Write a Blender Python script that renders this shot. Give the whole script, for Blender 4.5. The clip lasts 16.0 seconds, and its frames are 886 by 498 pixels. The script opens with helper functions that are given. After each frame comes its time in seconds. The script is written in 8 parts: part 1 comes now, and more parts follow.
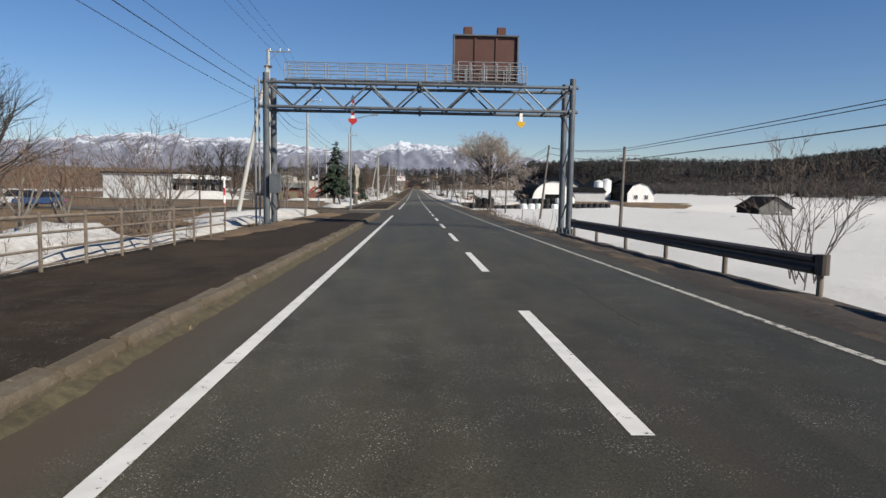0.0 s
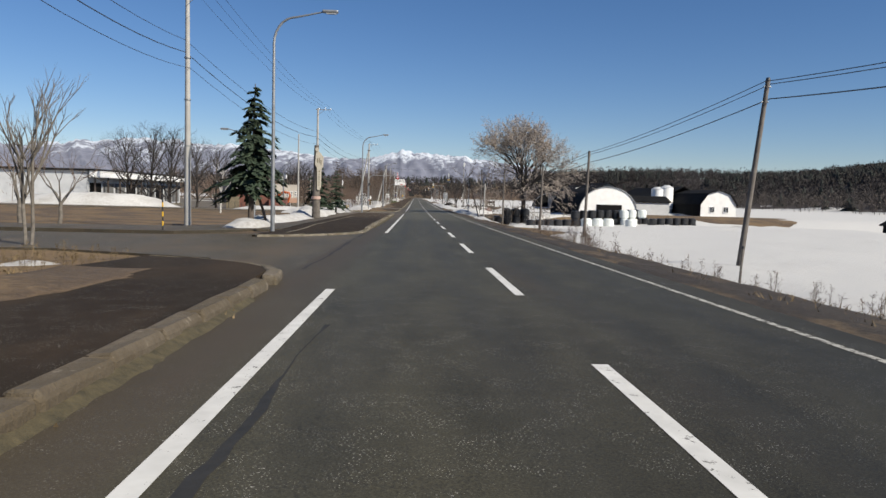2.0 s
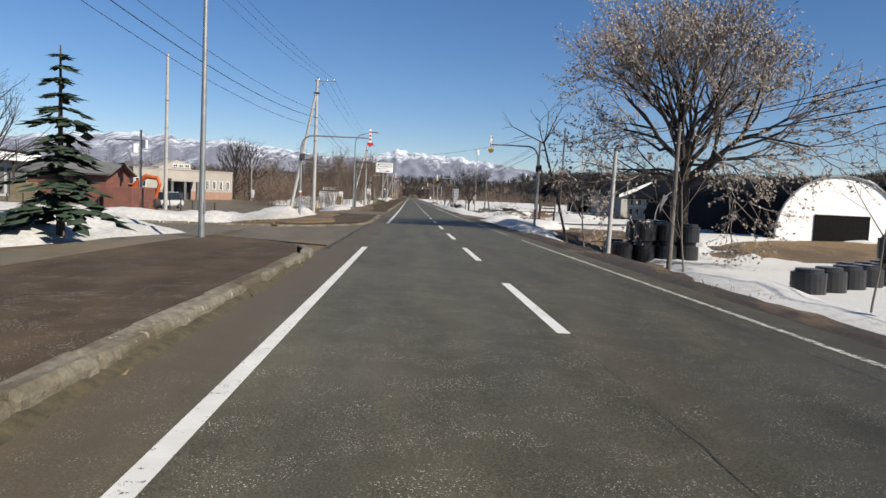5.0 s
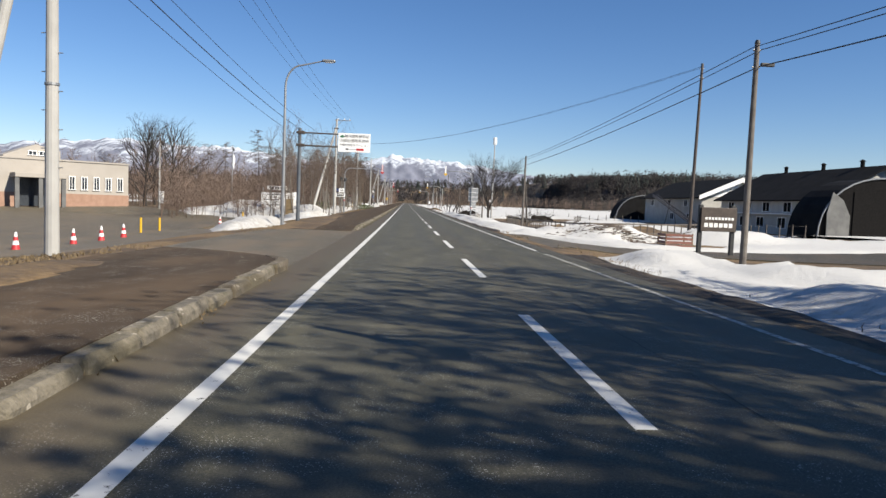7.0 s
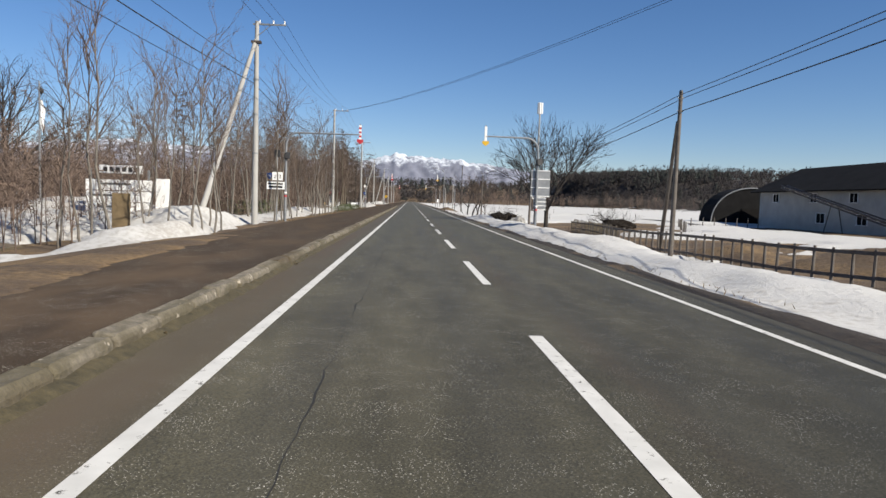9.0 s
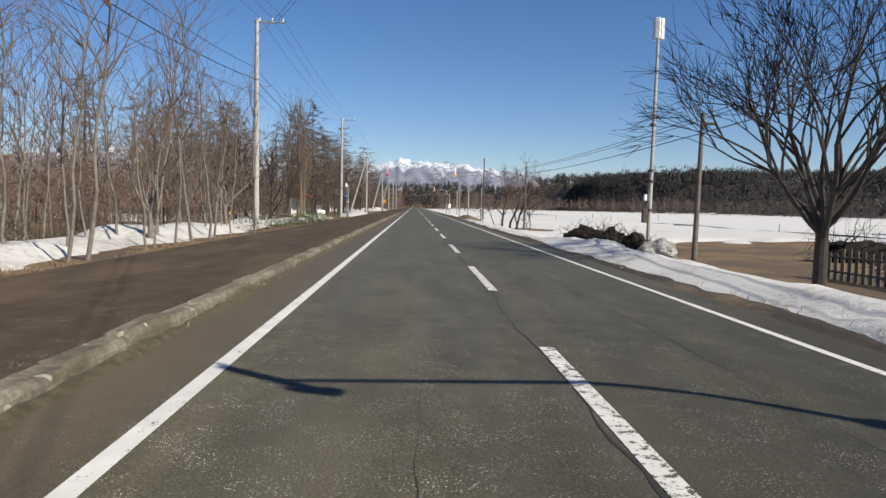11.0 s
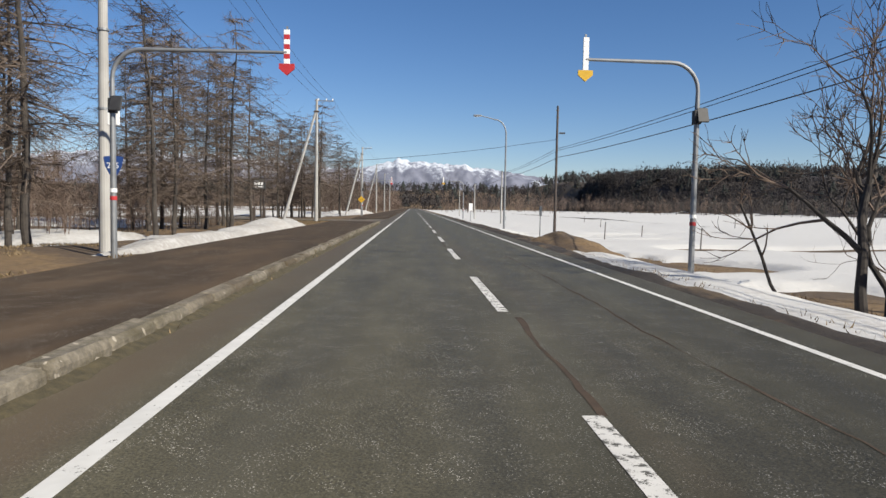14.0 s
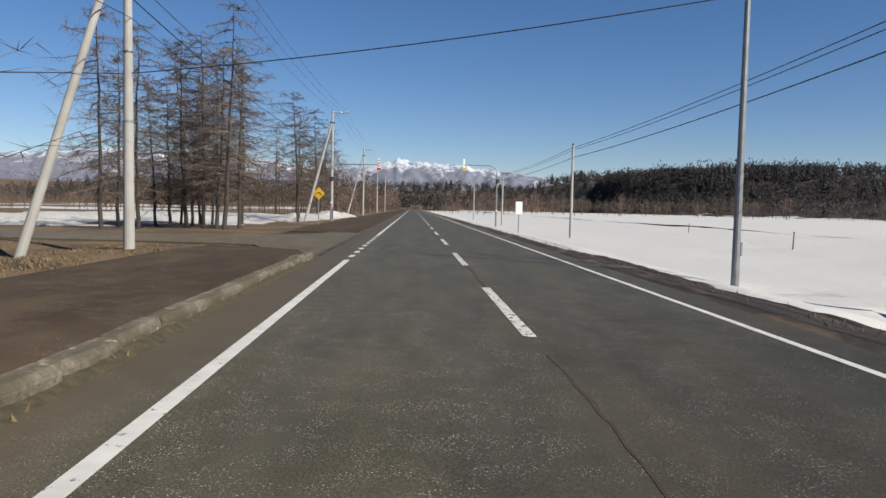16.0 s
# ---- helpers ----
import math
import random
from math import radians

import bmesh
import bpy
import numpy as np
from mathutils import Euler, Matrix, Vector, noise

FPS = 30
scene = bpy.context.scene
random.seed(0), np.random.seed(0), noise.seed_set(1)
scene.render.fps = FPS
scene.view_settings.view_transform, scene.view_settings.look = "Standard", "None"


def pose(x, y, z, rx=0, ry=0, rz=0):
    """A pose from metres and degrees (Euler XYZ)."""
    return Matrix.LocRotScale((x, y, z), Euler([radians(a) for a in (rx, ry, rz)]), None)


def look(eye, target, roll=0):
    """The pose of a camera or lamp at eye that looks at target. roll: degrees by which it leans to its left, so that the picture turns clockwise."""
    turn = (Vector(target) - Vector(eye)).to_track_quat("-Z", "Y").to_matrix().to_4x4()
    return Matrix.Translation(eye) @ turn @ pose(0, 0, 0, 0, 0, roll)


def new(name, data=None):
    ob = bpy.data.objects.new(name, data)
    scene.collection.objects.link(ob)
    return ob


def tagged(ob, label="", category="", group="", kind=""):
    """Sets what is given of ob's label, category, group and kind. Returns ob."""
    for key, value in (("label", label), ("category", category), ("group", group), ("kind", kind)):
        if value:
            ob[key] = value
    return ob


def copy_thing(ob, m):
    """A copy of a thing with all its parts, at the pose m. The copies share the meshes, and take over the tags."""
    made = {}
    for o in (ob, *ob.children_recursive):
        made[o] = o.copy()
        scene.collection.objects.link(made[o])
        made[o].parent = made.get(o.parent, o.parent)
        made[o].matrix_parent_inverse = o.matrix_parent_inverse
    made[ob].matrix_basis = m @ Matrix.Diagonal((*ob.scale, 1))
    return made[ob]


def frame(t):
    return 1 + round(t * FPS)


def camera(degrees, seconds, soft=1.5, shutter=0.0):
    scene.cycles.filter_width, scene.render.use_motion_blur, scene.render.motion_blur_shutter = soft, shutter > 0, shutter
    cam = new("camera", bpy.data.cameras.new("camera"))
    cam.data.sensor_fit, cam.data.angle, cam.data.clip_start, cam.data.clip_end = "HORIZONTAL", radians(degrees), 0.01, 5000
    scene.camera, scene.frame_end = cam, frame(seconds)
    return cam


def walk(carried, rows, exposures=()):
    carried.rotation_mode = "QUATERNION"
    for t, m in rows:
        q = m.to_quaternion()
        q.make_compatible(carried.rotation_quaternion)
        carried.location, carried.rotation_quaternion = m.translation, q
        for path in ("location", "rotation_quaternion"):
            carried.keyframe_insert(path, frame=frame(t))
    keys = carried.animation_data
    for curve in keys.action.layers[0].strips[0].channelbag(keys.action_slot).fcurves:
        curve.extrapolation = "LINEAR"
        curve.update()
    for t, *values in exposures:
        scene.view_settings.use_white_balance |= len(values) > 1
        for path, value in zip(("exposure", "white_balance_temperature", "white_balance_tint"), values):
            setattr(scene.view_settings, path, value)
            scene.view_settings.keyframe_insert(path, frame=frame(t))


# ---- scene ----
# Metres; the road runs along +y, its centre line on x = 0, and falls gently to level at y = 228.
FALL = 0.0157 / 228


def zr(y):
    """Height of the road's crown at y."""
    return FALL * max(0.0, 228.0 - y) ** 2 / 2


cam = camera(65.0, 16.0, 1.5, 0.0)
# seconds, x, y, z, yaw, pitch, roll
ROWS = [
    (0.0, -1.512, -4.352, 3.390, -2.419, -5.122, 0.880),
    (0.5, -1.551, 6.307, 3.180, -2.253, -5.013, 0.556),
    (1.0, -1.626, 17.416, 3.017, -2.034, -4.570, 0.666),
    (1.5, -1.729, 27.315, 2.885, -2.220, -4.492, 1.474),
    (2.0, -1.780, 38.576, 2.706, -2.374, -4.346, 1.550),
    (2.5, -1.717, 48.773, 2.601, -2.383, -4.083, 1.120),
    (3.0, -1.804, 59.407, 2.443, -2.483, -4.135, 1.359),
    (3.5, -1.842, 69.248, 2.296, -2.437, -4.287, 2.305),
    (6.0, -1.870, 124.058, 1.858, -3.157, -4.109, 2.452),
    (6.5, -1.798, 134.423, 1.783, -3.225, -3.910, 2.058),
    (7.0, -1.698, 145.434, 1.702, -3.216, -3.795, 2.267),
    (7.5, -1.625, 155.152, 1.658, -3.153, -3.836, 1.895),
    (8.0, -1.559, 165.455, 1.633, -2.993, -3.938, 2.027),
    (10.5, -1.465, 218.077, 1.486, -2.510, -3.837, 1.358),
    (11.0, -1.443, 227.648, 1.489, -2.427, -3.503, 1.263),
    (11.5, -1.459, 238.484, 1.492, -2.628, -3.481, 1.584),
    (12.0, -1.439, 249.406, 1.477, -2.712, -3.618, 1.356),
    (12.5, -1.401, 259.548, 1.479, -2.706, -3.447, 1.212),
    (13.0, -1.375, 270.500, 1.479, -2.788, -3.424, 1.582),
    (13.5, -1.362, 279.919, 1.472, -2.711, -3.386, 1.500),
    (14.0, -1.318, 290.116, 1.485, -2.533, -3.432, 1.039),
    (14.5, -1.339, 300.217, 1.469, -2.513, -3.420, 1.215),
    (15.0, -1.407, 311.685, 1.468, -2.539, -3.408, 1.408),
    (15.5, -1.438, 321.843, 1.467, -2.625, -3.425, 1.555),
    (16.0, -1.396, 332.023, 1.480, -2.553, -3.374, 1.222),
]


def row_pose(x, y, z, yaw, pitch, roll):
    yw, pt = radians(yaw), radians(pitch)
    ahead = Vector((-math.sin(yw) * math.cos(pt), math.cos(yw) * math.cos(pt), math.sin(pt)))
    eye = Vector((x, y, z))
    return look(eye, eye + ahead, roll)


walk(cam, [(r[0], row_pose(*r[1:])) for r in ROWS], ((0, 0.52), (3.5, 0.52), (6, 0.83), (6.5, 0.89), (7, 0.88), (8, 0.74), (10.5, 0.70), (12, 0.72), (13.5, 0.69), (15, 0.62), (16, 0.51)))

# ---- light ----
SUN = Vector((1.0, -0.82, 1.0)).normalized()
world = bpy.data.worlds.new("sky")
scene.world = world
world.use_nodes = True
wn = world.node_tree
sky = wn.nodes.new("ShaderNodeTexSky")
sky.sky_type = "NISHITA"
sky.sun_disc = False
sky.sun_elevation = math.asin(SUN.z)
sky.sun_rotation = math.atan2(SUN.x, SUN.y)
sky.altitude = 500
sky.air_density = 1.0
sky.dust_density = 0.0
sky.ozone_density = 4.0
clear = wn.nodes.new("ShaderNodeHueSaturation")
clear.inputs["Saturation"].default_value = 1.16
tint = wn.nodes.new("ShaderNodeMix")
tint.data_type = "RGBA"
tint.blend_type = "MULTIPLY"
tint.inputs[0].default_value = 1.0
tint.inputs[7].default_value = (1.04, 1.0, 1.09, 1)
wn.links.new(sky.outputs[0], clear.inputs["Color"])
wn.links.new(clear.outputs[0], tint.inputs[6])
wn.links.new(tint.outputs[2], wn.nodes["Background"].inputs[0])
wn.nodes["Background"].inputs[1].default_value = 0.058
sun = new("sun", bpy.data.lights.new("sun", "SUN"))
sun.data.energy = 5.0
sun.data.angle = radians(0.53)
sun.data.color = (1.0, 0.925, 0.79)
sun.matrix_world = look(SUN * 100, (0, 0, 0))


# ---- materials ----
def material(name, rough=0.8, metal=0.0):
    m = bpy.data.materials.new(name)
    m.use_nodes = True
    b = m.node_tree.nodes["Principled BSDF"]
    b.inputs["Roughness"].default_value = rough
    b.inputs["Metallic"].default_value = metal
    return m, m.node_tree, b


def texcoord(nt, kind="Object"):
    return nt.nodes.new("ShaderNodeTexCoord").outputs[kind]


def stretch(nt, vec, s):
    n = nt.nodes.new("ShaderNodeMapping")
    n.inputs["Scale"].default_value = s
    nt.links.new(vec, n.inputs["Vector"])
    return n.outputs[0]


def noisy(nt, vec, scale, detail=4.0, rough=0.55):
    n = nt.nodes.new("ShaderNodeTexNoise")
    n.inputs["Scale"].default_value = scale
    n.inputs["Detail"].default_value = detail
    n.inputs["Roughness"].default_value = rough
    if vec is not None:
        nt.links.new(vec, n.inputs["Vector"])
    return n.outputs[0]


def ramp(nt, fac, stops):
    n = nt.nodes.new("ShaderNodeValToRGB")
    els = n.color_ramp.elements
    while len(els) < len(stops):
        els.new(0.5)
    for e, (p, c) in zip(els, stops):
        e.position = p
        e.color = (*c, 1) if len(c) == 3 else c
    nt.links.new(fac, n.inputs[0])
    return n.outputs[0]


def mixed(nt, fac, a, b, mode="MIX"):
    n = nt.nodes.new("ShaderNodeMix")
    n.data_type = "RGBA"
    n.blend_type = mode
    for sock, v in ((n.inputs[0], fac), (n.inputs[6], a), (n.inputs[7], b)):
        if isinstance(v, (int, float)):
            sock.default_value = v
        elif isinstance(v, tuple):
            sock.default_value = (*v, 1)
        else:
            nt.links.new(v, sock)
    return n.outputs[2]


def maths(nt, op, a, b=0.0, clamp=False):
    n = nt.nodes.new("ShaderNodeMath")
    n.operation = op
    n.use_clamp = clamp
    for sock, v in zip(n.inputs, (a, b)):
        if isinstance(v, (int, float)):
            sock.default_value = v
        else:
            nt.links.new(v, sock)
    return n.outputs[0]


def band(nt, v, lo, hi):
    """0 below lo, 1 above hi, smooth between."""
    n = nt.nodes.new("ShaderNodeMapRange")
    n.interpolation_type = "SMOOTHSTEP"
    nt.links.new(v, n.inputs[0])
    n.inputs[1].default_value, n.inputs[2].default_value = lo, hi
    return n.outputs[0]


def bump(nt, b, height, strength=0.3, dist=0.02):
    n = nt.nodes.new("ShaderNodeBump")
    n.inputs["Strength"].default_value = strength
    n.inputs["Distance"].default_value = dist
    nt.links.new(height, n.inputs["Height"])
    nt.links.new(n.outputs[0], b.inputs["Normal"])


def plain(name, colours, rough=0.8, metal=0.0, scale=6.0, bumps=0.15, dist=0.01, kind="Object", fine=60.0):
    """Two-scale mottled surface between two colours."""
    m, nt, b = material(name, rough, metal)
    v = texcoord(nt, kind)
    a = noisy(nt, v, scale, 5)
    f = noisy(nt, v, fine, 3)
    fac = maths(nt, "ADD", maths(nt, "MULTIPLY", a, 0.7), maths(nt, "MULTIPLY", f, 0.3))
    c = ramp(nt, fac, [(0.3, colours[0]), (0.7, colours[1])])
    nt.links.new(c, b.inputs["Base Color"])
    if bumps:
        bump(nt, b, fac, bumps, dist)
    return m


def asphalt(name, dark, light, dirt, road=False, first=0.66):
    m, nt, b = material(name, 0.62)
    v = texcoord(nt)
    sep = nt.nodes.new("ShaderNodeSeparateXYZ")
    nt.links.new(v, sep.inputs[0])
    x = sep.outputs[0]
    grain = noisy(nt, v, 60, 3, 0.75)
    mid = noisy(nt, stretch(nt, v, (1, 0.25, 1)), 1.6, 4)
    big = noisy(nt, stretch(nt, v, (0.55, 0.05, 1)), 1.0, 4)
    base = ramp(nt, maths(nt, "ADD", maths(nt, "MULTIPLY", grain, 0.72), maths(nt, "MULTIPLY", mid, 0.28)), [(0.34, dark), (0.66, light)])
    specks = ramp(nt, noisy(nt, v, 75, 1), [(0.66, (0, 0, 0)), (0.69, (1, 1, 1))])
    specks = maths(nt, "MULTIPLY", specks, band(nt, noisy(nt, v, 2.6, 3), 0.40, 0.62))
    base = mixed(nt, maths(nt, "MULTIPLY", specks, 0.6), base, (0.55, 0.54, 0.50))
    if road:
        ax = maths(nt, "ABSOLUTE", x)
        wob = maths(nt, "ADD", ax, maths(nt, "MULTIPLY", maths(nt, "SUBTRACT", big, 0.5), 0.9))
        edge = maths(nt, "MULTIPLY", band(nt, wob, 3.05, 3.75), maths(nt, "SUBTRACT", 1.0, maths(nt, "MULTIPLY", band(nt, x, -0.5, 0.5), 0.65)))
        mess = band(nt, noisy(nt, stretch(nt, v, (1, 0.12, 1)), 1.4, 5), 0.36, 0.66)
        base = mixed(nt, maths(nt, "MULTIPLY", edge, maths(nt, "ADD", maths(nt, "MULTIPLY", mess, 0.35), 0.6)), base, dirt)
        # brown seam beside the centre line and polished wheel tracks
        seam = maths(nt, "SUBTRACT", 1.0, band(nt, maths(nt, "ABSOLUTE", maths(nt, "SUBTRACT", maths(nt, "ADD", x, maths(nt, "MULTIPLY", maths(nt, "SUBTRACT", big, 0.5), 0.5)), 0.42)), 0.05, 0.5))
        base = mixed(nt, maths(nt, "MULTIPLY", seam, maths(nt, "MULTIPLY", mess, 0.4)), base, dirt)
        tr = maths(nt, "ABSOLUTE", maths(nt, "SUBTRACT", maths(nt, "ABSOLUTE", maths(nt, "SUBTRACT", ax, 1.6)), 0.78))
        base = mixed(nt, maths(nt, "MULTIPLY", maths(nt, "SUBTRACT", 1.0, band(nt, tr, 0.05, 0.5)), 0.22), base, (0.032, 0.032, 0.03))
    else:
        mess = band(nt, noisy(nt, stretch(nt, v, (0.7, 0.25, 1)), 1.1, 6), 0.42, 0.68)
        base = mixed(nt, maths(nt, "MULTIPLY", mess, 0.7), base, dirt)
    nt.links.new(base, b.inputs["Base Color"])
    # the stretch below y = 100 was laid with darker stone
    older = maths(nt, "ADD", maths(nt, "MULTIPLY", band(nt, maths(nt, "ADD", sep.outputs[1], maths(nt, "MULTIPLY", mid, 6.0)), 95.0, 112.0), 1.0 - first), first)
    shade = nt.nodes.new("ShaderNodeVectorMath")
    shade.operation = "SCALE"
    nt.links.new(base, shade.inputs[0])
    nt.links.new(older, shade.inputs["Scale"])
    nt.links.new(shade.outputs[0], b.inputs["Base Color"])
    b.inputs["Diffuse Roughness"].default_value = 1.0
    b.inputs["Specular IOR Level"].default_value = 0.22
    bump(nt, b, grain, 0.22, 0.006)
    return m


def paint_line(name, white, under, keep):
    """Worn road paint; keep: how much of it is left."""
    m, nt, b = material(name, 0.7)
    v = texcoord(nt)
    n = noisy(nt, v, 9, 6, 0.7)
    g = noisy(nt, v, 70, 2)
    left = band(nt, maths(nt, "ADD", n, maths(nt, "MULTIPLY", g, 0.25)), keep, keep + 0.08)
    c = mixed(nt, left, under, ramp(nt, noisy(nt, v, 3, 3), [(0.3, tuple(0.82 * w for w in white)), (0.7, white)]))
    nt.links.new(c, b.inputs["Base Color"])
    bump(nt, b, left, 0.2, 0.003)
    return m


def kerb_material():
    """Bleached concrete with moss, brown grit stains and chipped spots."""
    m, nt, b = material("kerb_concrete", 0.9)
    pos = nt.nodes.new("ShaderNodeNewGeometry").outputs["Position"]
    info = nt.nodes.new("ShaderNodeObjectInfo").outputs["Random"]
    f = noisy(nt, pos, 9, 5, 0.65)
    g = noisy(nt, pos, 45, 3)
    c = ramp(nt, f, [(0.28, (0.075, 0.065, 0.049)), (0.72, (0.215, 0.187, 0.142))])
    moss = band(nt, maths(nt, "ADD", noisy(nt, stretch(nt, pos, (1, 0.3, 1)), 2.6, 5), maths(nt, "MULTIPLY", g, 0.15)), 0.50, 0.68)
    c = mixed(nt, maths(nt, "MULTIPLY", moss, 0.75), c, mixed(nt, g, (0.040, 0.034, 0.018), (0.095, 0.078, 0.042)))
    chip = band(nt, noisy(nt, pos, 5.5, 2), 0.66, 0.70)
    c = mixed(nt, maths(nt, "MULTIPLY", chip, 0.8), c, (0.36, 0.32, 0.26))
    stain = band(nt, maths(nt, "ADD", noisy(nt, stretch(nt, pos, (1, 0.16, 1)), 1.3, 4), maths(nt, "MULTIPLY", maths(nt, "SUBTRACT", info, 0.5), 0.2)), 0.46, 0.68)
    ys = nt.nodes.new("ShaderNodeSeparateXYZ")
    nt.links.new(pos, ys.inputs[0])
    grit = maths(nt, "SUBTRACT", 1.0, band(nt, maths(nt, "ADD", ys.outputs[1], maths(nt, "MULTIPLY", f, 14.0)), 50.0, 72.0))
    stain = maths(nt, "MAXIMUM", stain, maths(nt, "MULTIPLY", grit, 1.1), True)
    c = mixed(nt, maths(nt, "MULTIPLY", stain, 0.7), c, mixed(nt, g, (0.034, 0.024, 0.014), (0.085, 0.060, 0.034)))
    nt.links.new(c, b.inputs["Base Color"])
    bump(nt, b, maths(nt, "ADD", f, maths(nt, "MULTIPLY", g, 0.4)), 0.8, 0.03)
    return m


M_ROAD = asphalt("road_asphalt", (0.0142, 0.0132, 0.0090), (0.0820, 0.0755, 0.0515), (0.056, 0.0435, 0.0295), True)
M_WALK = asphalt("walk_asphalt", (0.0150, 0.0110, 0.0080), (0.046, 0.0345, 0.0250), (0.058, 0.0415, 0.0280), False, 0.46)
M_WALK.node_tree.nodes["Principled BSDF"].inputs["Roughness"].default_value = 0.95
M_WALK.node_tree.nodes["Principled BSDF"].inputs["Specular IOR Level"].default_value = 0.12
M_LOT = asphalt("lot_asphalt", (0.0300, 0.0258, 0.0180), (0.0920, 0.0785, 0.0560), (0.0950, 0.0725, 0.0480))
M_LINE = paint_line("road_paint", (0.56, 0.555, 0.53), (0.065, 0.062, 0.052), 0.44)
M_DASH = paint_line("worn_road_paint", (0.54, 0.53, 0.50), (0.065, 0.062, 0.052), 0.53)
M_FAINT = paint_line("faint_road_paint", (0.40, 0.39, 0.35), (0.065, 0.060, 0.050), 0.56)
M_KERB = kerb_material()
M_CONC = plain("pole_concrete", [(0.2652, 0.2574, 0.2418), (0.39, 0.3822, 0.3666)], 0.85, scale=1.2)
M_GALV = plain("galvanised_steel", [(0.1872, 0.195, 0.2028), (0.312, 0.3198, 0.3276)], 0.5, 0.55, scale=3)
M_STEEL = plain("grey_painted_steel", [(0.060, 0.068, 0.078), (0.13, 0.142, 0.155)], 0.5, 0.25, scale=2)
M_BROWN = plain("brown_painted_steel", [(0.0585, 0.0234, 0.01716), (0.0897, 0.0351, 0.02496)], 0.55, 0.1, scale=1.5)
M_DARKPIPE = plain("dark_brown_steel", [(0.039, 0.0312, 0.0273), (0.0858, 0.0663, 0.0546)], 0.6, 0.2, scale=4)
M_WOODPOLE = plain("tarred_pole_wood", [(0.0702, 0.0585, 0.0507), (0.156, 0.1404, 0.1248)], 0.9, scale=3, bumps=0.4)
M_BLACK = plain("black_rubber", [(0.012, 0.012, 0.013), (0.03, 0.03, 0.032)], 0.6)
M_WHITE = plain("white_paint", [(0.66, 0.66, 0.65), (0.82, 0.82, 0.81)], 0.55, scale=1.0)
M_RED = plain("red_paint", [(0.351, 0.0195, 0.0234), (0.468, 0.0312, 0.0351)], 0.5)
M_YELLOW = plain("yellow_paint", [(0.4836, 0.2808, 0.0156), (0.6084, 0.3744, 0.0234)], 0.5)
M_BLUE = plain("sign_blue", [(0.0156, 0.0468, 0.1716), (0.0234, 0.0624, 0.2184)], 0.45)
M_BARK = plain("grey_brown_bark", [(0.0429, 0.03276, 0.02574), (0.117, 0.0936, 0.078)], 0.95, scale=7, bumps=0.5)
M_TWIG = plain("twig_bark", [(0.0663, 0.0468, 0.0351), (0.1404, 0.1014, 0.078)], 0.95, scale=4, bumps=0)
M_PALEBARK = plain("pale_sapling_bark", [(0.075, 0.066, 0.056), (0.20, 0.178, 0.152)], 0.95, scale=5, bumps=0.3)
M_LARCH = plain("larch_twigs", [(0.068, 0.051, 0.040), (0.150, 0.115, 0.090)], 0.95, scale=3, bumps=0)
M_LARCHBARK = plain("larch_bark", [(0.026, 0.022, 0.019), (0.072, 0.061, 0.053)], 0.95, scale=6, bumps=0.5)
M_FIR = plain("fir_needles", [(0.010, 0.022, 0.012), (0.035, 0.055, 0.028)], 0.85, scale=3, bumps=0)
M_SASA = plain("bamboo_grass_leaf", [(0.0312, 0.0546, 0.0156), (0.1014, 0.117, 0.039)], 0.6, scale=3, bumps=0)
M_STRAW = plain("dead_grass", [(0.0936, 0.0663, 0.0351), (0.2106, 0.1521, 0.0819)], 0.95, scale=3, bumps=0)
M_ROCK = plain("grey_boulder", [(0.1248, 0.1209, 0.117), (0.3276, 0.3198, 0.3042)], 0.9, scale=1.6, bumps=0.8, dist=0.06)


def ground_material():
    """Matted dead grass; leaf litter under the woods of the ridge."""
    m, nt, b = material("dead_grass_ground", 0.95)
    v = texcoord(nt)
    a = noisy(nt, v, 0.25, 6)
    f = noisy(nt, v, 6, 5, 0.7)
    c1 = ramp(nt, f, [(0.3, (0.068, 0.043, 0.022)), (0.55, (0.150, 0.098, 0.047)), (0.75, (0.245, 0.165, 0.080))])
    c2 = ramp(nt, f, [(0.3, (0.044, 0.029, 0.018)), (0.7, (0.105, 0.071, 0.041))])
    c = mixed(nt, band(nt, a, 0.42, 0.58), c1, c2)
    sep = nt.nodes.new("ShaderNodeSeparateXYZ")
    nt.links.new(v, sep.inputs[0])
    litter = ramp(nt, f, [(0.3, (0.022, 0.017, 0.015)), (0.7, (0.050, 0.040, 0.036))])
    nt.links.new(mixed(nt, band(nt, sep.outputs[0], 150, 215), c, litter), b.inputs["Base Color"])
    bump(nt, b, f, 0.8, 0.08)
    return m


def soil_material():
    """Dark wet road-edge earth with grit and straw trodden in."""
    m, nt, b = material("verge_soil", 0.9)
    v = texcoord(nt)
    f = noisy(nt, v, 7, 6, 0.75)
    g = noisy(nt, stretch(nt, v, (1.0, 0.3, 1)), 1.1, 5)
    dark = ramp(nt, f, [(0.3, (0.012, 0.009, 0.007)), (0.7, (0.046, 0.034, 0.024))])
    straw = ramp(nt, f, [(0.3, (0.050, 0.035, 0.021)), (0.7, (0.150, 0.105, 0.058))])
    nt.links.new(mixed(nt, band(nt, g, 0.52, 0.66), dark, straw), b.inputs["Base Color"])
    bump(nt, b, f, 1.0, 0.05)
    return m


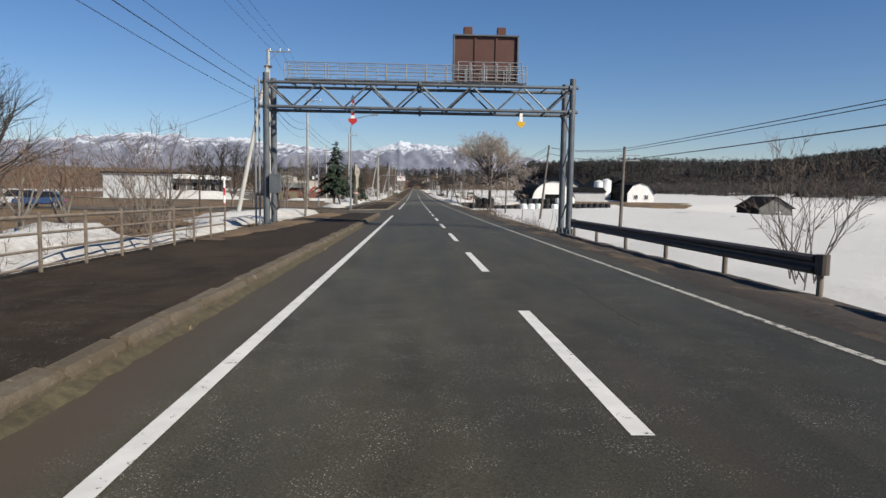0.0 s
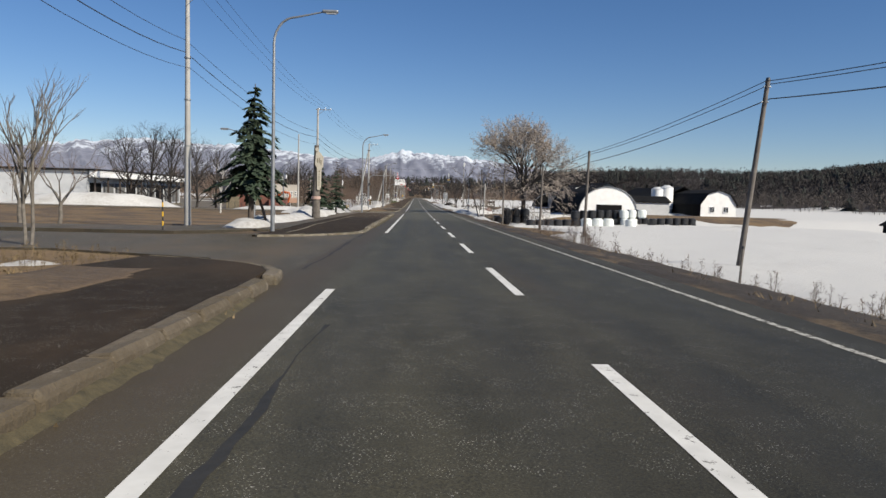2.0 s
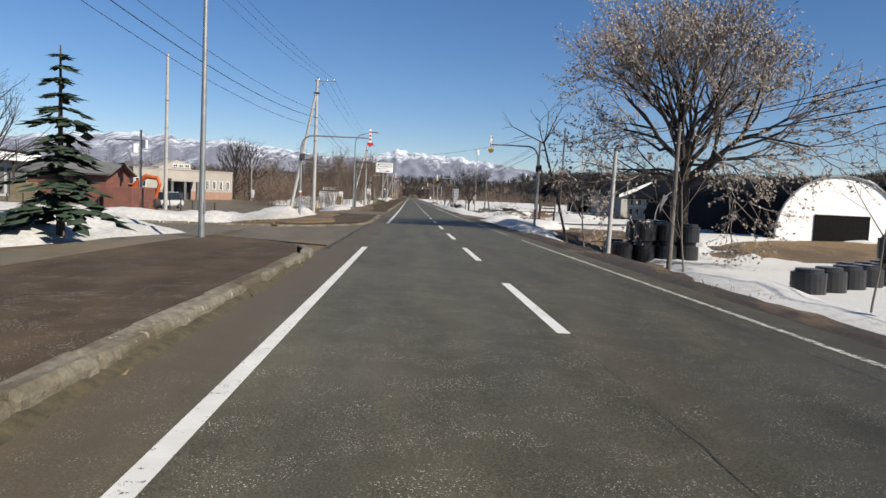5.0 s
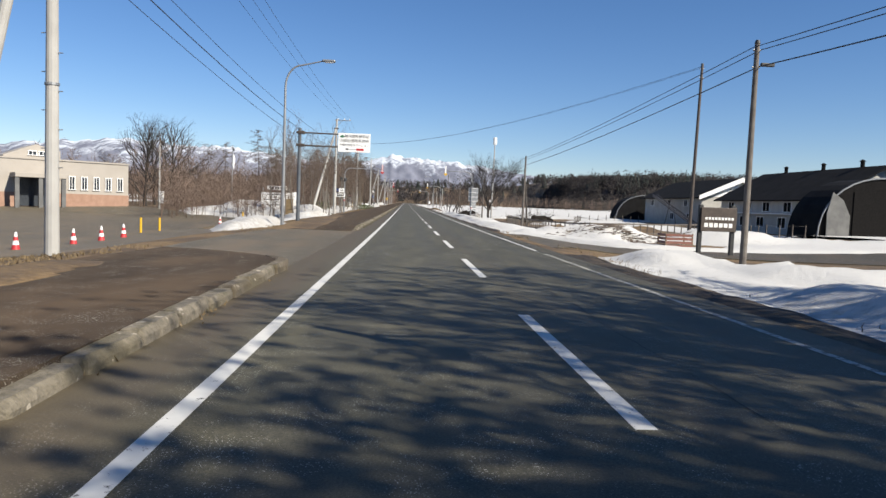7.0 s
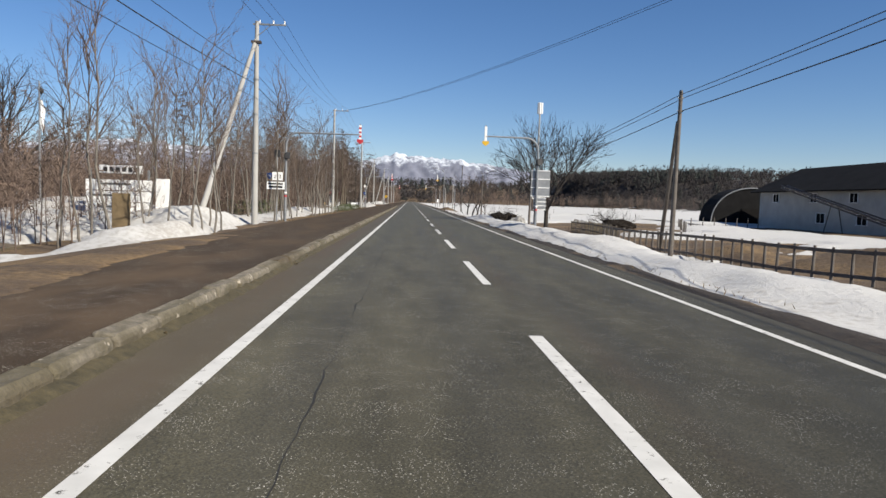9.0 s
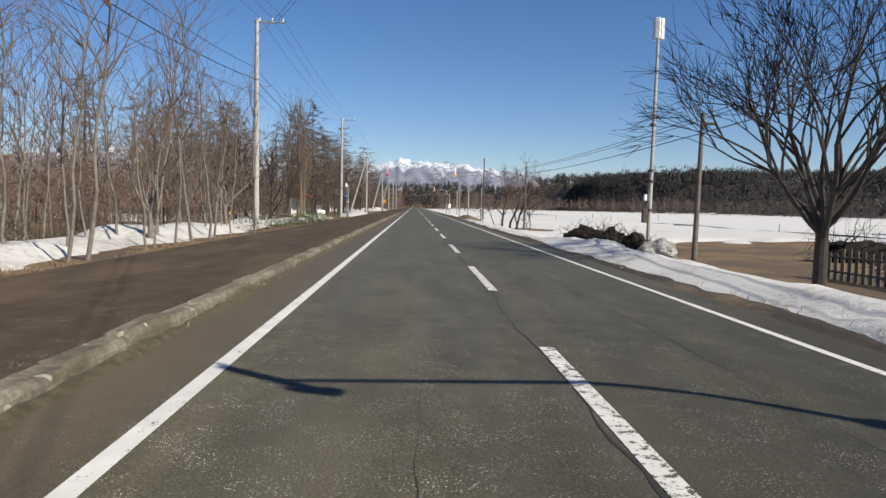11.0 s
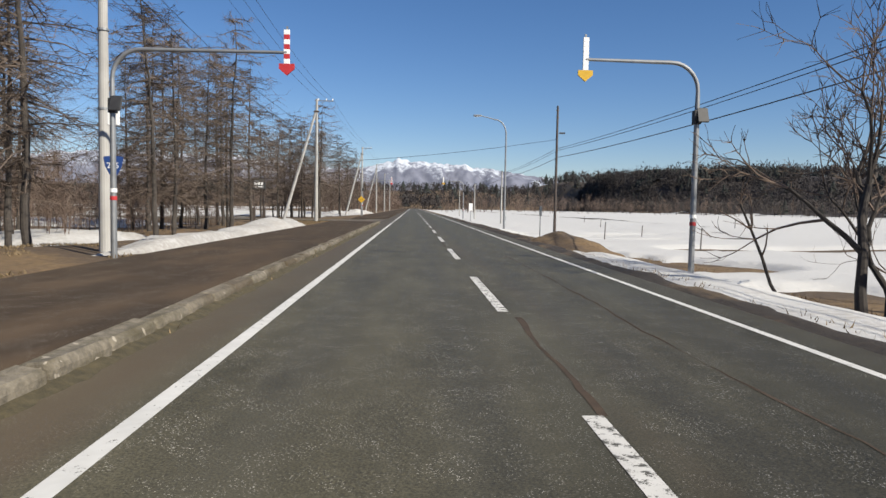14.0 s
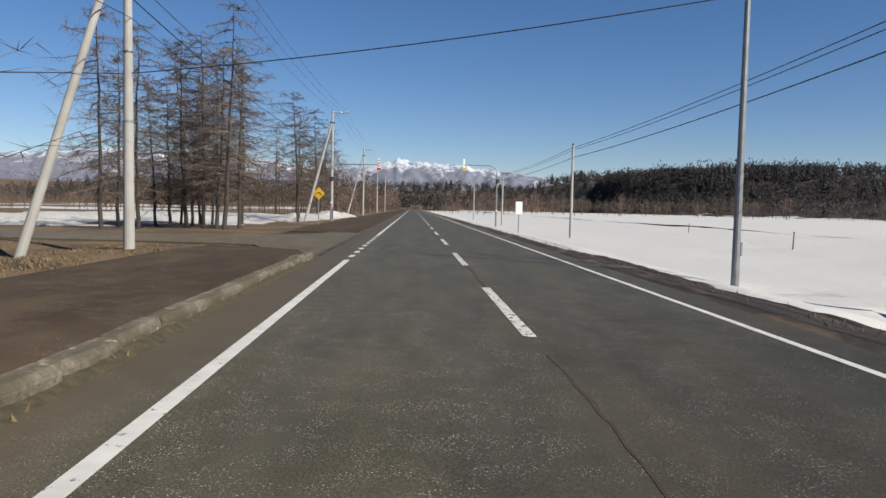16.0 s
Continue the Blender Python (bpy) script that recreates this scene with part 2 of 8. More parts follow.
def snow_material(name, soil):
    m, nt, b = material(name, 0.75)
    v = texcoord(nt)
    a = noisy(nt, v, 0.35, 5)
    f = noisy(nt, v, 5, 6, 0.65)
    g = noisy(nt, v, 40, 3)
    sep = nt.nodes.new("ShaderNodeSeparateXYZ")
    nt.links.new(v, sep.inputs[0])
    near = maths(nt, "SUBTRACT", 1.0, band(nt, maths(nt, "MAXIMUM", sep.outputs[0], maths(nt, "MULTIPLY", sep.outputs[0], -0.6)), 4.6, 7.0))
    mix = maths(nt, "ADD", maths(nt, "MULTIPLY", f, 0.6), maths(nt, "MULTIPLY", a, 0.4))
    dirt = band(nt, maths(nt, "ADD", mix, maths(nt, "MULTIPLY", near, 0.09)), 0.55 - soil, 0.75 - soil)
    c = mixed(nt, maths(nt, "MULTIPLY", dirt, 0.5), (0.485, 0.48, 0.466), (0.19, 0.16, 0.125))
    nt.links.new(c, b.inputs["Base Color"])
    bump(nt, b, maths(nt, "ADD", f, maths(nt, "MULTIPLY", g, 0.2)), 0.6, 0.08)
    return m


M_GROUND = ground_material()
M_SOIL = soil_material()
M_SNOW = snow_material("old_snow", 0.0)
M_PLOUGHED = snow_material("ploughed_snow", 0.12)


# ---- mesh helpers ----
def mesh_object(name, verts, faces, mat, smooth=False):
    me = bpy.data.meshes.new(name)
    me.from_pydata(verts, [], faces)
    me.materials.append(mat)
    if smooth:
        me.polygons.foreach_set("use_smooth", [True] * len(me.polygons))
    me.update()
    return new(name, me)


def part(name, bm, mat, parent=None, label=""):
    me = bpy.data.meshes.new(name)
    bmesh.ops.recalc_face_normals(bm, faces=bm.faces)
    bm.to_mesh(me)
    bm.free()
    me.materials.append(mat)
    ob = new(name, me)
    ob.parent = parent
    if label:
        ob["label"] = label
    return ob


def empty(name, m, label, category, group=""):
    ob = new(name)
    ob.matrix_world = m
    return tagged(ob, label, category, group)


def box(bm, c, s, rz=0.0, bevel=0.0, tilt=0.0):
    r = bmesh.ops.create_cube(bm, size=1.0, matrix=pose(*c, tilt, 0, rz) @ Matrix.Diagonal((*s, 1)))
    if bevel:
        es = list({e for v in r["verts"] for e in v.link_edges})
        bmesh.ops.bevel(bm, geom=es, offset=bevel, segments=2, affect="EDGES", profile=0.5)
    return r["verts"]


def rod(bm, p0, p1, r0, r1=None, n=10):
    """A tapered round bar from p0 to p1."""
    p0, p1 = Vector(p0), Vector(p1)
    d = p1 - p0
    m = Matrix.Translation((p0 + p1) / 2) @ d.to_track_quat("Z", "Y").to_matrix().to_4x4()
    bmesh.ops.create_cone(bm, cap_ends=True, segments=n, radius1=r0, radius2=r0 if r1 is None else r1, depth=d.length, matrix=m)


def pipe(bm, pts, r, n=8):
    """A bent round bar through pts; r: one radius or one a point."""
    pts = [Vector(p) for p in pts]
    rs = r if isinstance(r, (list, tuple)) else [r] * len(pts)
    rings = []
    side = None
    for k, p in enumerate(pts):
        t = (pts[min(k + 1, len(pts) - 1)] - pts[max(k - 1, 0)]).normalized()
        if side is None:
            side = t.orthogonal().normalized()
        side = (side - t * side.dot(t)).normalized()
        up = t.cross(side)
        rings.append([bm.verts.new(p + rs[k] * (math.cos(a) * side + math.sin(a) * up)) for a in (2 * math.pi * i / n for i in range(n))])
    for a, b in zip(rings, rings[1:]):
        for i in range(n):
            bm.faces.new((a[i], a[(i + 1) % n], b[(i + 1) % n], b[i]))
    bm.faces.new(rings[0][::-1])
    bm.faces.new(rings[-1])


def sheet(bm, pts, lift=0.0):
    return bm.faces.new([bm.verts.new((p[0], p[1], p[2] + lift)) for p in pts])


def tubes(segs, sides):
    """Vertices and faces of many tapered bars; segs: p0, p1, r0, r1, level; sides by level."""
    verts, faces = [], []
    for p0, p1, r0, r1, lv in segs:
        n = sides[min(lv, len(sides) - 1)]
        d = (p1 - p0)
        if d.length < 1e-5:
            continue
        d.normalize()
        s = d.orthogonal()
        s.normalize()
        u = d.cross(s)
        k = len(verts)
        if n == 2:
            verts += [p0 - r0 * s, p0 + r0 * s, p1]
            faces.append((k, k + 1, k + 2))
            continue
        for p, r in ((p0, r0), (p1, r1)):
            for i in range(n):
                a = 2 * math.pi * i / n
                verts.append(p + r * (math.cos(a) * s + math.sin(a) * u))
        for i in range(n):
            j = (i + 1) % n
            faces.append((k + i, k + j, k + n + j, k + n + i))
    return verts, faces


def grid(name, xs, ys, fz, mat, keep=None, smooth=True):
    """A height sheet over the given lines; keep(x, y) tells which points have it."""
    nx, ny = len(xs), len(ys)
    verts = [(x, y, fz(x, y)) for y in ys for x in xs]
    faces = []
    for j in range(ny - 1):
        for i in range(nx - 1):
            q = (j * nx + i, j * nx + i + 1, (j + 1) * nx + i + 1, (j + 1) * nx + i)
            if keep is None or any(keep[v] for v in q):
                faces.append(q)
    if keep is not None:
        used = sorted({v for q in faces for v in q})
        at = {v: k for k, v in enumerate(used)}
        verts = [verts[v] for v in used]
        faces = [tuple(at[v] for v in q) for q in faces]
    return mesh_object(name, verts, faces, mat, smooth)


def span(a, b, step):
    n = max(1, round((b - a) / step))
    return [a + (b - a) * k / n for k in range(n + 1)]


def ease(v, a, b):
    t = min(1.0, max(0.0, (v - a) / (b - a)))
    return t * t * (3 - 2 * t)


def rough(x, y, s, seed=0.0):
    return noise.noise(Vector((x * s + seed, y * s - seed, seed * 0.37)))


# ---- ground ----
def ridge_x(y, u):
    """Where the ridge's slope lies at y: its foot at u = 0, its brow at u = 1."""
    bend = ease(y, 600, 960)
    return (190 - 32 * bend) + u * (180 - 150 * bend)


def ground_z(x, y):
    """Height of the bare ground."""
    z = zr(y)
    if x >= 0:
        low = 0.9 + 0.6 * ease(y, 112, 128) * (1 - ease(y, 142, 152)) - 0.5 * ease(y, 142, 152) * (1 - ease(y, 195, 215))
        if x < 4.3:
            h = -0.08
        else:
            h = -0.08 - 0.06 * ease(x, 4.3, 5.0) - (low - 0.14) * ease(x, 5.0, 8.5)
        h += 0.5 * ease(x, 14, 40) + 0.12 * rough(x, y, 0.15, 3) * ease(x, 6, 12)
        h -= 1.5 * ease(x, 40, 60) * (1 - ease(x, 95, 140)) * ease(y, 50, 95) * (1 - ease(y, 136, 160))
        ridge = (29.5 + 5 * rough(x, y, 0.004, 9)) * (1 - 0.6 * ease(y, 1020, 1350))
        h += ridge * ease(x, ridge_x(y, 0), ridge_x(y, 1)) * ease(y, -900, -300)
        z += h + 26 * ease(y, 950, 1350) + 4 * rough(x, y, 0.01, 5) * ease(y, 900, 1000)
    else:
        if x > -8.4:
            h = -0.08
        else:
            h = -0.08 + 0.10 * ease(-x, 8.4, 9.0) - 0.3 * ease(-x, 10, 14)
            h -= (0.22 * ease(-x, 8.6, 9.6) + 0.6 * ease(-x, 11, 17)) * (1 - ease(y, 22, 30))
            h += 0.12 * rough(x, y, 0.15, 7) * ease(-x, 9, 13)
            h -= 0.45 * ease(-x, 8.4, 14) * ease(y, 136, 150) * (1 - ease(y, 214, 226))
            level = max(ease(y, 52, 56) * (1 - ease(y, 69, 74)), ease(y, 120, 125) * (1 - ease(y, 134, 138)), ease(y, 354, 358) * (1 - ease(y, 375, 380)))
            h += (-0.1 - h) * level * (1 - ease(-x, 60, 90))
            h += 0.26 * ease(-x, 10, 12.5) * (1 - ease(-x, 18, 24)) * ease(y, 295, 300) * (1 - ease(y, 311, 316))
        z += h + 26 * ease(y, 950, 1350) + 4 * rough(x, y, 0.01, 5) * ease(y, 900, 1000)
        z += 5 * ease(-x, 330, 600) * ease(y, 300, 700)
    return z


GX = sorted(set([-3000, -2200, -1500, -1000, -700, -500, -380, -300, -230, -180, -140, -110, -90, -70, -56, -46, -38] + span(-32, -8.4, 0.8)
                + [-8.4, -4.4, 0, 4.2] + span(4.3, 12, 0.55) + span(13, 32, 1.2) + [38, 46, 56, 70, 90, 110, 130, 150, 160, 170, 180, 190, 200, 220, 240, 260, 280, 320, 360, 420, 520, 700, 1000, 1500, 2200, 3000]))
GY = sorted(set([-600, -400, -250, -150, -100, -70, -45] + span(-30, 430, 2.5) + [445, 465, 490, 520, 560, 600, 650, 700, 740, 780, 820, 860, 900, 930, 960, 990, 1020, 1080, 1150, 1230, 1320, 1450, 1700, 2100, 2600, 3200, 3800]))
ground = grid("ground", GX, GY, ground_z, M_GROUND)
tagged(ground, "brown dead grass and bare earth after the thaw", "ground", kind="structure")

# bare places in the snow of the right-hand fields: x, y, half sizes
BARE_R = [(9.5, 104, 3.2, 12, 1.0), (11.2, 304, 4.6, 8, 1.1), (11.2, 319, 2.8, 4.2, 1.2), (17, 330.5, 4, 3, 1.2), (18, 296, 7, 2.2, 0.8), (24, 330, 9, 3, 0.7), (6.8, 323.5, 3.4, 9, 1.2), (30, 318, 8, 2, 0.6), (17, 352, 5, 2.0, 0.8), (12.5, 346.5, 3.6, 1.3, 1.0), (8.6, 351.5, 1.8, 0.8, 0.9), (14, 341.5, 5, 1.0, 0.8),
          (13.2, 240, 4.4, 24, 1.0), (16.5, 262, 11, 17, 1.6), (24, 272, 9, 9, 1.4), (24, 175, 18, 7, 1.0), (15, 188, 4, 5, 0.8), (30, 200, 12, 8, 0.8), (19, 201, 8, 6, 1.0), (14.5, 158, 6, 5, 1.0), (7.0, 341.5, 2.4, 2.6, 1.0), (6.3, 334.5, 1.6, 5, 1.0), (13.4, 156, 4.6, 11, 1.5), (10.8, 151, 2.9, 9, 1.0), (9.6, 204, 3.0, 9, 1.0), (27, 147, 10, 5, 1.0), (22, 160, 8, 4, 1.0), (9, 138, 4, 9, 0.9), (42, 150, 20, 8, 0.5), (13, 210, 5, 10, 1.0), (25, 213, 12, 15, 1.0), (19, 233, 8, 10, 1.0)]
# snow lying on the left: x, y, half sizes, depth
LIE_L = [(-12.0, 3, 4.4, 9, 0.3), (-11.6, 13, 4.4, 8, 0.32), (-14.5, 14, 5.5, 9, 0.3), (-20, 8, 8, 12, 0.3), (-10.4, 24.5, 1.5, 5, 0.26), (-10.6, 33, 1.5, 5, 0.26), (-12.4, 43.6, 4.8, 10, 0.42), (-10.5, 76, 1.4, 4, 0.3), (-11.4, 90, 1.9, 14, 0.4), (-12.0, 108, 2.2, 9, 0.5),
         (-14, 149, 6.5, 4.5, 0.75), (-10.6, 155, 2.2, 4.5, 0.5), (-10.3, 184.6, 2.3, 6.2, 0.42), (-17, 222, 9, 6, 0.9), (-11.5, 214, 2.2, 9, 0.5), (-12.5, 240, 3.2, 22, 0.3), (-12, 262, 2.4, 12, 0.3),
         (-13.5, 284, 4.0, 7, 0.3), (-11.5, 296, 2.2, 4, 0.25), (-9.2, 316, 1.7, 7, 0.26), (-9.8, 328, 1.7, 9, 0.26), (-9.9, 337, 1.5, 6, 0.24), (-18, 322, 4, 5, 0.3), (-26, 300, 10, 12, 0.3), (-30, 345, 10, 10, 0.3),
         (-11.2, 341, 1.6, 3.5, 0.15), (-36, 420, 26, 36, 0.4), (-60, 380, 34, 12, 0.4), (-13, 420, 3, 18, 0.35), (-80, 250, 30, 40, 0.3), (-14, 125, 4.0, 6, 0.5), (-24, 146, 6, 3, 0.8)]
# heaped banks on the right: x, y, half sizes, extra height
HEAP_R = [(6.3, 151, 1.4, 10, 0.38), (9.4, 163, 3.2, 3.5, 0.45), (6.6, 167, 1.6, 3, 0.4), (12.4, 191.2, 6.2, 4.0, 0.7), (6.6, 207, 2.2, 12, 0.3), (6.5, 230, 2.4, 20, 0.36), (6.4, 256, 2.0, 10, 0.3), (19, 190, 7, 3, 0.6), (5.9, 118, 1.2, 8, 0.2), (17, 160, 4, 2.5, 0.7)]


def blob(x, y, cx, cy, rx, ry):
    d = math.hypot((x - cx) / rx, (y - cy) / ry)
    d += 0.45 * rough(x, y, 0.28, cx) + 0.2 * rough(x, y, 0.9, cy)
    return max(0.0, 1.0 - d)


def snow_edge(y):
    """Where the snow begins beyond the right-hand verge."""
    e = 4.5 + 0.4 * rough(0, y, 0.12, 11) + 0.15 * rough(0, y, 0.5, 12)
    e += 0.5 * ease(y, 318, 330) * (1 - ease(y, 352, 362))
    e -= 0.35 * (ease(y, 193, 200) - ease(y, 310, 316))
    return e + 2.6 * ease(y, 24, 34) * (1 - ease(y, 96, 112)) + 2.9 * (1 - ease(y, 30, 36)) + 2.6 * (ease(y, 117, 122) - ease(y, 138, 143))


def snow_right(x, y):
    """Depth of the snow right of the road."""
    edge = snow_edge(y) + 0.22 * rough(x, y, 0.9, 12)
    d = 0.05 * ease(x, edge, edge + 0.25) + 0.18 * ease(x, edge, edge + 3.0) - 0.12 * (1 - ease(x, edge - 0.3, edge))
    d += 0.05 * rough(x, y, 0.35, 2) + 0.03 * rough(x, y, 1.3, 4)
    for cx, cy, rx, ry, h in HEAP_R:
        if abs(x - cx) < 1.6 * rx and abs(y - cy) < 1.6 * ry:
            d += h * min(1.0, 1.7 * blob(x, y, cx, cy, rx, ry)) * (1 + 0.35 * rough(x, y, 0.8, 6))
    for cx, cy, rx, ry, k in BARE_R:
        if abs(x - cx) < 1.8 * rx and abs(y - cy) < 1.8 * ry:
            d -= k * 1.6 * blob(x, y, cx, cy, rx, ry)
    # ploughed bank that runs on beside the yard
    run = ease(y, 203, 212) * (1 - ease(y, 258, 268))
    wide = 6.7 + 0.5 * rough(0, y, 0.2, 31) + 0.3 * rough(0, y, 0.7, 32)
    bank = (0.06 + 0.36 * ease(x, edge, 5.7)) * (1 - ease(x, wide - 0.7, wide + 0.9)) * (1 + 0.22 * rough(x, y, 0.6, 33) + 0.12 * rough(x, y, 1.8, 34))
    if run > 0.3 and edge < x < wide + 0.8:
        d = max(d, bank * run)
    apron = 180.5 + 6.5 * (1 - ease(x, 5.5, 10.5))
    d -= 2.0 * ease(x, 3.0, 5.0) * (ease(y, 169.8, 171.6) - ease(y, apron - 1, apron + 1)) * (1 - ease(x, 20, 26))
    return d


def snow_left(x, y):
    d = -0.1 + 0.04 * rough(x, y, 0.4, 8) - 1.2 * ease(x, -9.5 + 0.8 * (1 - ease(y, 18, 21) + ease(y, 34, 38) - ease(y, 48, 51) + ease(y, 309, 312) - ease(y, 338, 342)) + 0.3 * rough(0, y, 0.5, 6), -8.6 + 0.6 * (1 - ease(y, 18, 21) + ease(y, 34, 38) - ease(y, 48, 51) + ease(y, 309, 312) - ease(y, 338, 342)))
    for cx, cy, rx, ry, h in LIE_L:
        if abs(x - cx) < 1.7 * rx and abs(y - cy) < 1.7 * ry:
            d += (h + 0.15) * min(1.0, 2.2 * blob(x, y, cx, cy, rx, ry)) * (1 + 0.3 * rough(x, y, 0.8, 6))
    return d


def snow_cover(name, xs, ys, depth):
    keep = [depth(x, y) > 0.0 for y in ys for x in xs]
    ob = grid(name, xs, ys, lambda x, y: ground_z(x, y) + max(-0.12, depth(x, y)) + 0.01, M_PLOUGHED if name == "snow_left" else M_SNOW, keep)
    return tagged(ob, "granular old snow with dirty melting edges on the fields", "snow", kind="structure")


snow_cover("snow_right", span(4.0, 14, 0.3) + span(14.6, 34, 0.8)[0:], span(-12, 420, 0.7), snow_right)
snow_cover("snow_left", span(-40, -17, 1.2) + span(-16.5, -8.1, 0.4), span(-12, 430, 0.9), snow_left)


def far_snow(x, y):
    d = 0.25 + 0.25 * rough(x, y, 0.03, 2) + 0.1 * rough(x, y, 0.2, 3)
    d -= 1.5 * blob(x, y, 44, 158, 26, 14) + 0.9 * blob(x, y, 52, 250, 28, 30) + 1.2 * blob(x, y, 40, 224, 16, 18)
    return d - 0.55 * ease(x, ridge_x(y, 0.05), ridge_x(y, 0.3)) - 0.9 * ease(x, ridge_x(y, 0.3), ridge_x(y, 0.5))


keep_far = [far_snow(x, y) > 0 for y in span(-60, 900, 6) for x in [33.5] + span(38, 260, 5)]
tagged(grid("snow_field", [33.5] + span(38, 260, 5), span(-60, 900, 6), lambda x, y: ground_z(x, y) + max(-0.1, far_snow(x, y)), M_SNOW, keep_far), "wide snow-covered field in sunlight", "snow", kind="structure")


def meadow_snow(x, y):
    """Above 0 where snow still lies on the far meadows."""
    c = rough(x, y, 0.02, 4) + 0.5 * rough(x, y, 0.09, 5)
    c -= 1.5 * (1 - ease(y, 115, 160)) * ease(x, -145, -100) + 1.5 * ease(x, -58, -40) + 1.5 * (1 - ease(x, -208, -180))
    return c - 1.5 * (1 - ease(y, -38, 0)) - 1.5 * ease(y, 740, 800)


keep_fl = [meadow_snow(x, y) > 0.0 for y in span(-40, 800, 5) for x in span(-210, -39, 4)]
tagged(grid("snow_field", span(-210, -39, 4), span(-40, 800, 5), lambda x, y: ground_z(x, y) + 0.5 * rough(x, y, 0.02, 4) + 0.25 * rough(x, y, 0.09, 5), M_SNOW, keep_fl), "patchy snow on the far meadows", "snow", kind="structure")
keep_fr = [far_snow(x, y) > 0 for y in span(421, 800, 8) for x in span(5, 33, 2)]
tagged(grid("snow_field", span(5, 33, 2), span(421, 800, 8), lambda x, y: ground_z(x, y) + max(0.0, 0.2 * ease(x, 5, 7)), M_SNOW, keep_fr), "snow-covered field beside the road", "snow", kind="structure")

# ---- road ----
RY = span(-40, 430, 3) + [460, 500, 560, 640, 740, 860]
road = grid("road", [-4.4, -3.3, -1.6, 0, 1.6, 3.3, 3.8], RY, lambda x, y: zr(y) - 0.012 * abs(x) / 1.6, M_ROAD)
tagged(road, "weathered two-lane asphalt road with dusty brown edges", "road", kind="structure")


def crown(x, y):
    return zr(y) - 0.012 * abs(x) / 1.6


def stripe(name, x0, x1, y0, y1, mat, label=""):
    bm = bmesh.new()
    ys = span(y0, y1, 3)
    for a, b in zip(ys, ys[1:]):
        sheet(bm, [(x0, a, crown(x0, a)), (x1, a, crown(x1, a)), (x1, b, crown(x1, b)), (x0, b, crown(x0, b))], 0.005)
    return part(name, bm, mat, road, label)


for k in range(-4, 70):
    stripe("centre_dash", -0.08, 0.08, 10 * k, 10 * k + 5, M_LINE if 0 <= k < 22 else M_DASH)
for a, b in ((-40, 50.5), (73.3, 123.8), (146.3, 351.5), (369, 800)):
    stripe("edge_line", -3.28, -3.12, a, b, M_LINE, "solid white edge line")
for k in range(9):
    stripe("edge_dash", -3.28, -3.12, 352.6 + 1.9 * k, 353.5 + 1.9 * k, M_LINE)
for a, b in ((-40, 132.2), (136.5, 168.8), (170.4, 800)):
    stripe("edge_line", 3.04, 3.16, a, b, M_FAINT if b < 200 else M_LINE, "thin worn white edge line")

# pavement slabs with the junctions between them
# corners into the junctions: where the curve begins and its radius
def corner_cut(y, c, way):
    """How far the corner has swung away from the road's line at y."""
    d = (y - c[0]) * way if c else -1.0
    return c[1] - math.sqrt(max(0.0, c[1] ** 2 - d * d)) if d > 0 else 0.0


def corner_end(c, way):
    return c[0] + way * math.sqrt(c[1] ** 2 - (c[1] - 3.85) ** 2)


C1, C2, C3, C4, C5, C6 = (51.0, 5.0), (74.0, 8.0), (119.0, 7.0), (145.2, 14.0), (351.5, 5.0), (160.4, 4.8)
# from y, to y, corner at either end
WALKS = [(-40, corner_end(C1, 1), None, C1), (corner_end(C2, -1), corner_end(C3, 1), C2, C3), (corner_end(C4, -1), corner_end(C6, 1), C4, C6), (182, corner_end(C5, 1), None, C5), (372, 800, None, None)]
for n, (a, b, ra, rb) in enumerate(WALKS):
    ys = span(a, a + 3.6, 0.3)[:-1] + span(a + 3.6, b - 3.6, 3)[:-1] + span(b - 3.6, b, 0.3)
    bm = bmesh.new()
    rows = []
    for y in ys:
        z = zr(y)
        cut = max(corner_cut(y, ra, -1), corner_cut(y, rb, 1))
        low = 0.0
        for rad, d in ((ra, y - a), (rb, b - y)):
            low = max(low, 0.08 * (1 - ease(d, 0, 5.0)) if rad else 0.14 * (1 - ease(d, 0, 5.0)))
        low = max(low, 0.09 * (1 - ease(y, 74, 79)) * (y > 60))
        rows.append([bm.verts.new((x, y, z + h)) for x, h in ((-4.45 - cut, -0.2), (-4.48 - cut, 0.13 - low), (max(-4.8 - cut, -8.3 - 0.1 * cut), 0.12 - low), (-8.4, 0.12 - low), (-8.5, -0.75))])
    for p, q in zip(rows, rows[1:]):
        for i in range(4):
            bm.faces.new((p[i + 1], p[i], q[i], q[i + 1]))
    for r in (rows[0], rows[-1]):
        foot = [bm.verts.new((v.co.x, v.co.y, v.co.z - 0.7)) for v in (r[1], r[3])]
        bm.faces.new((r[1], r[2], r[3], foot[1], foot[0]))
    tagged(part("pavement_%d" % (n + 1), bm, M_WALK), "dark patched asphalt pavement strewn with brown grit", "pavement", kind="structure")


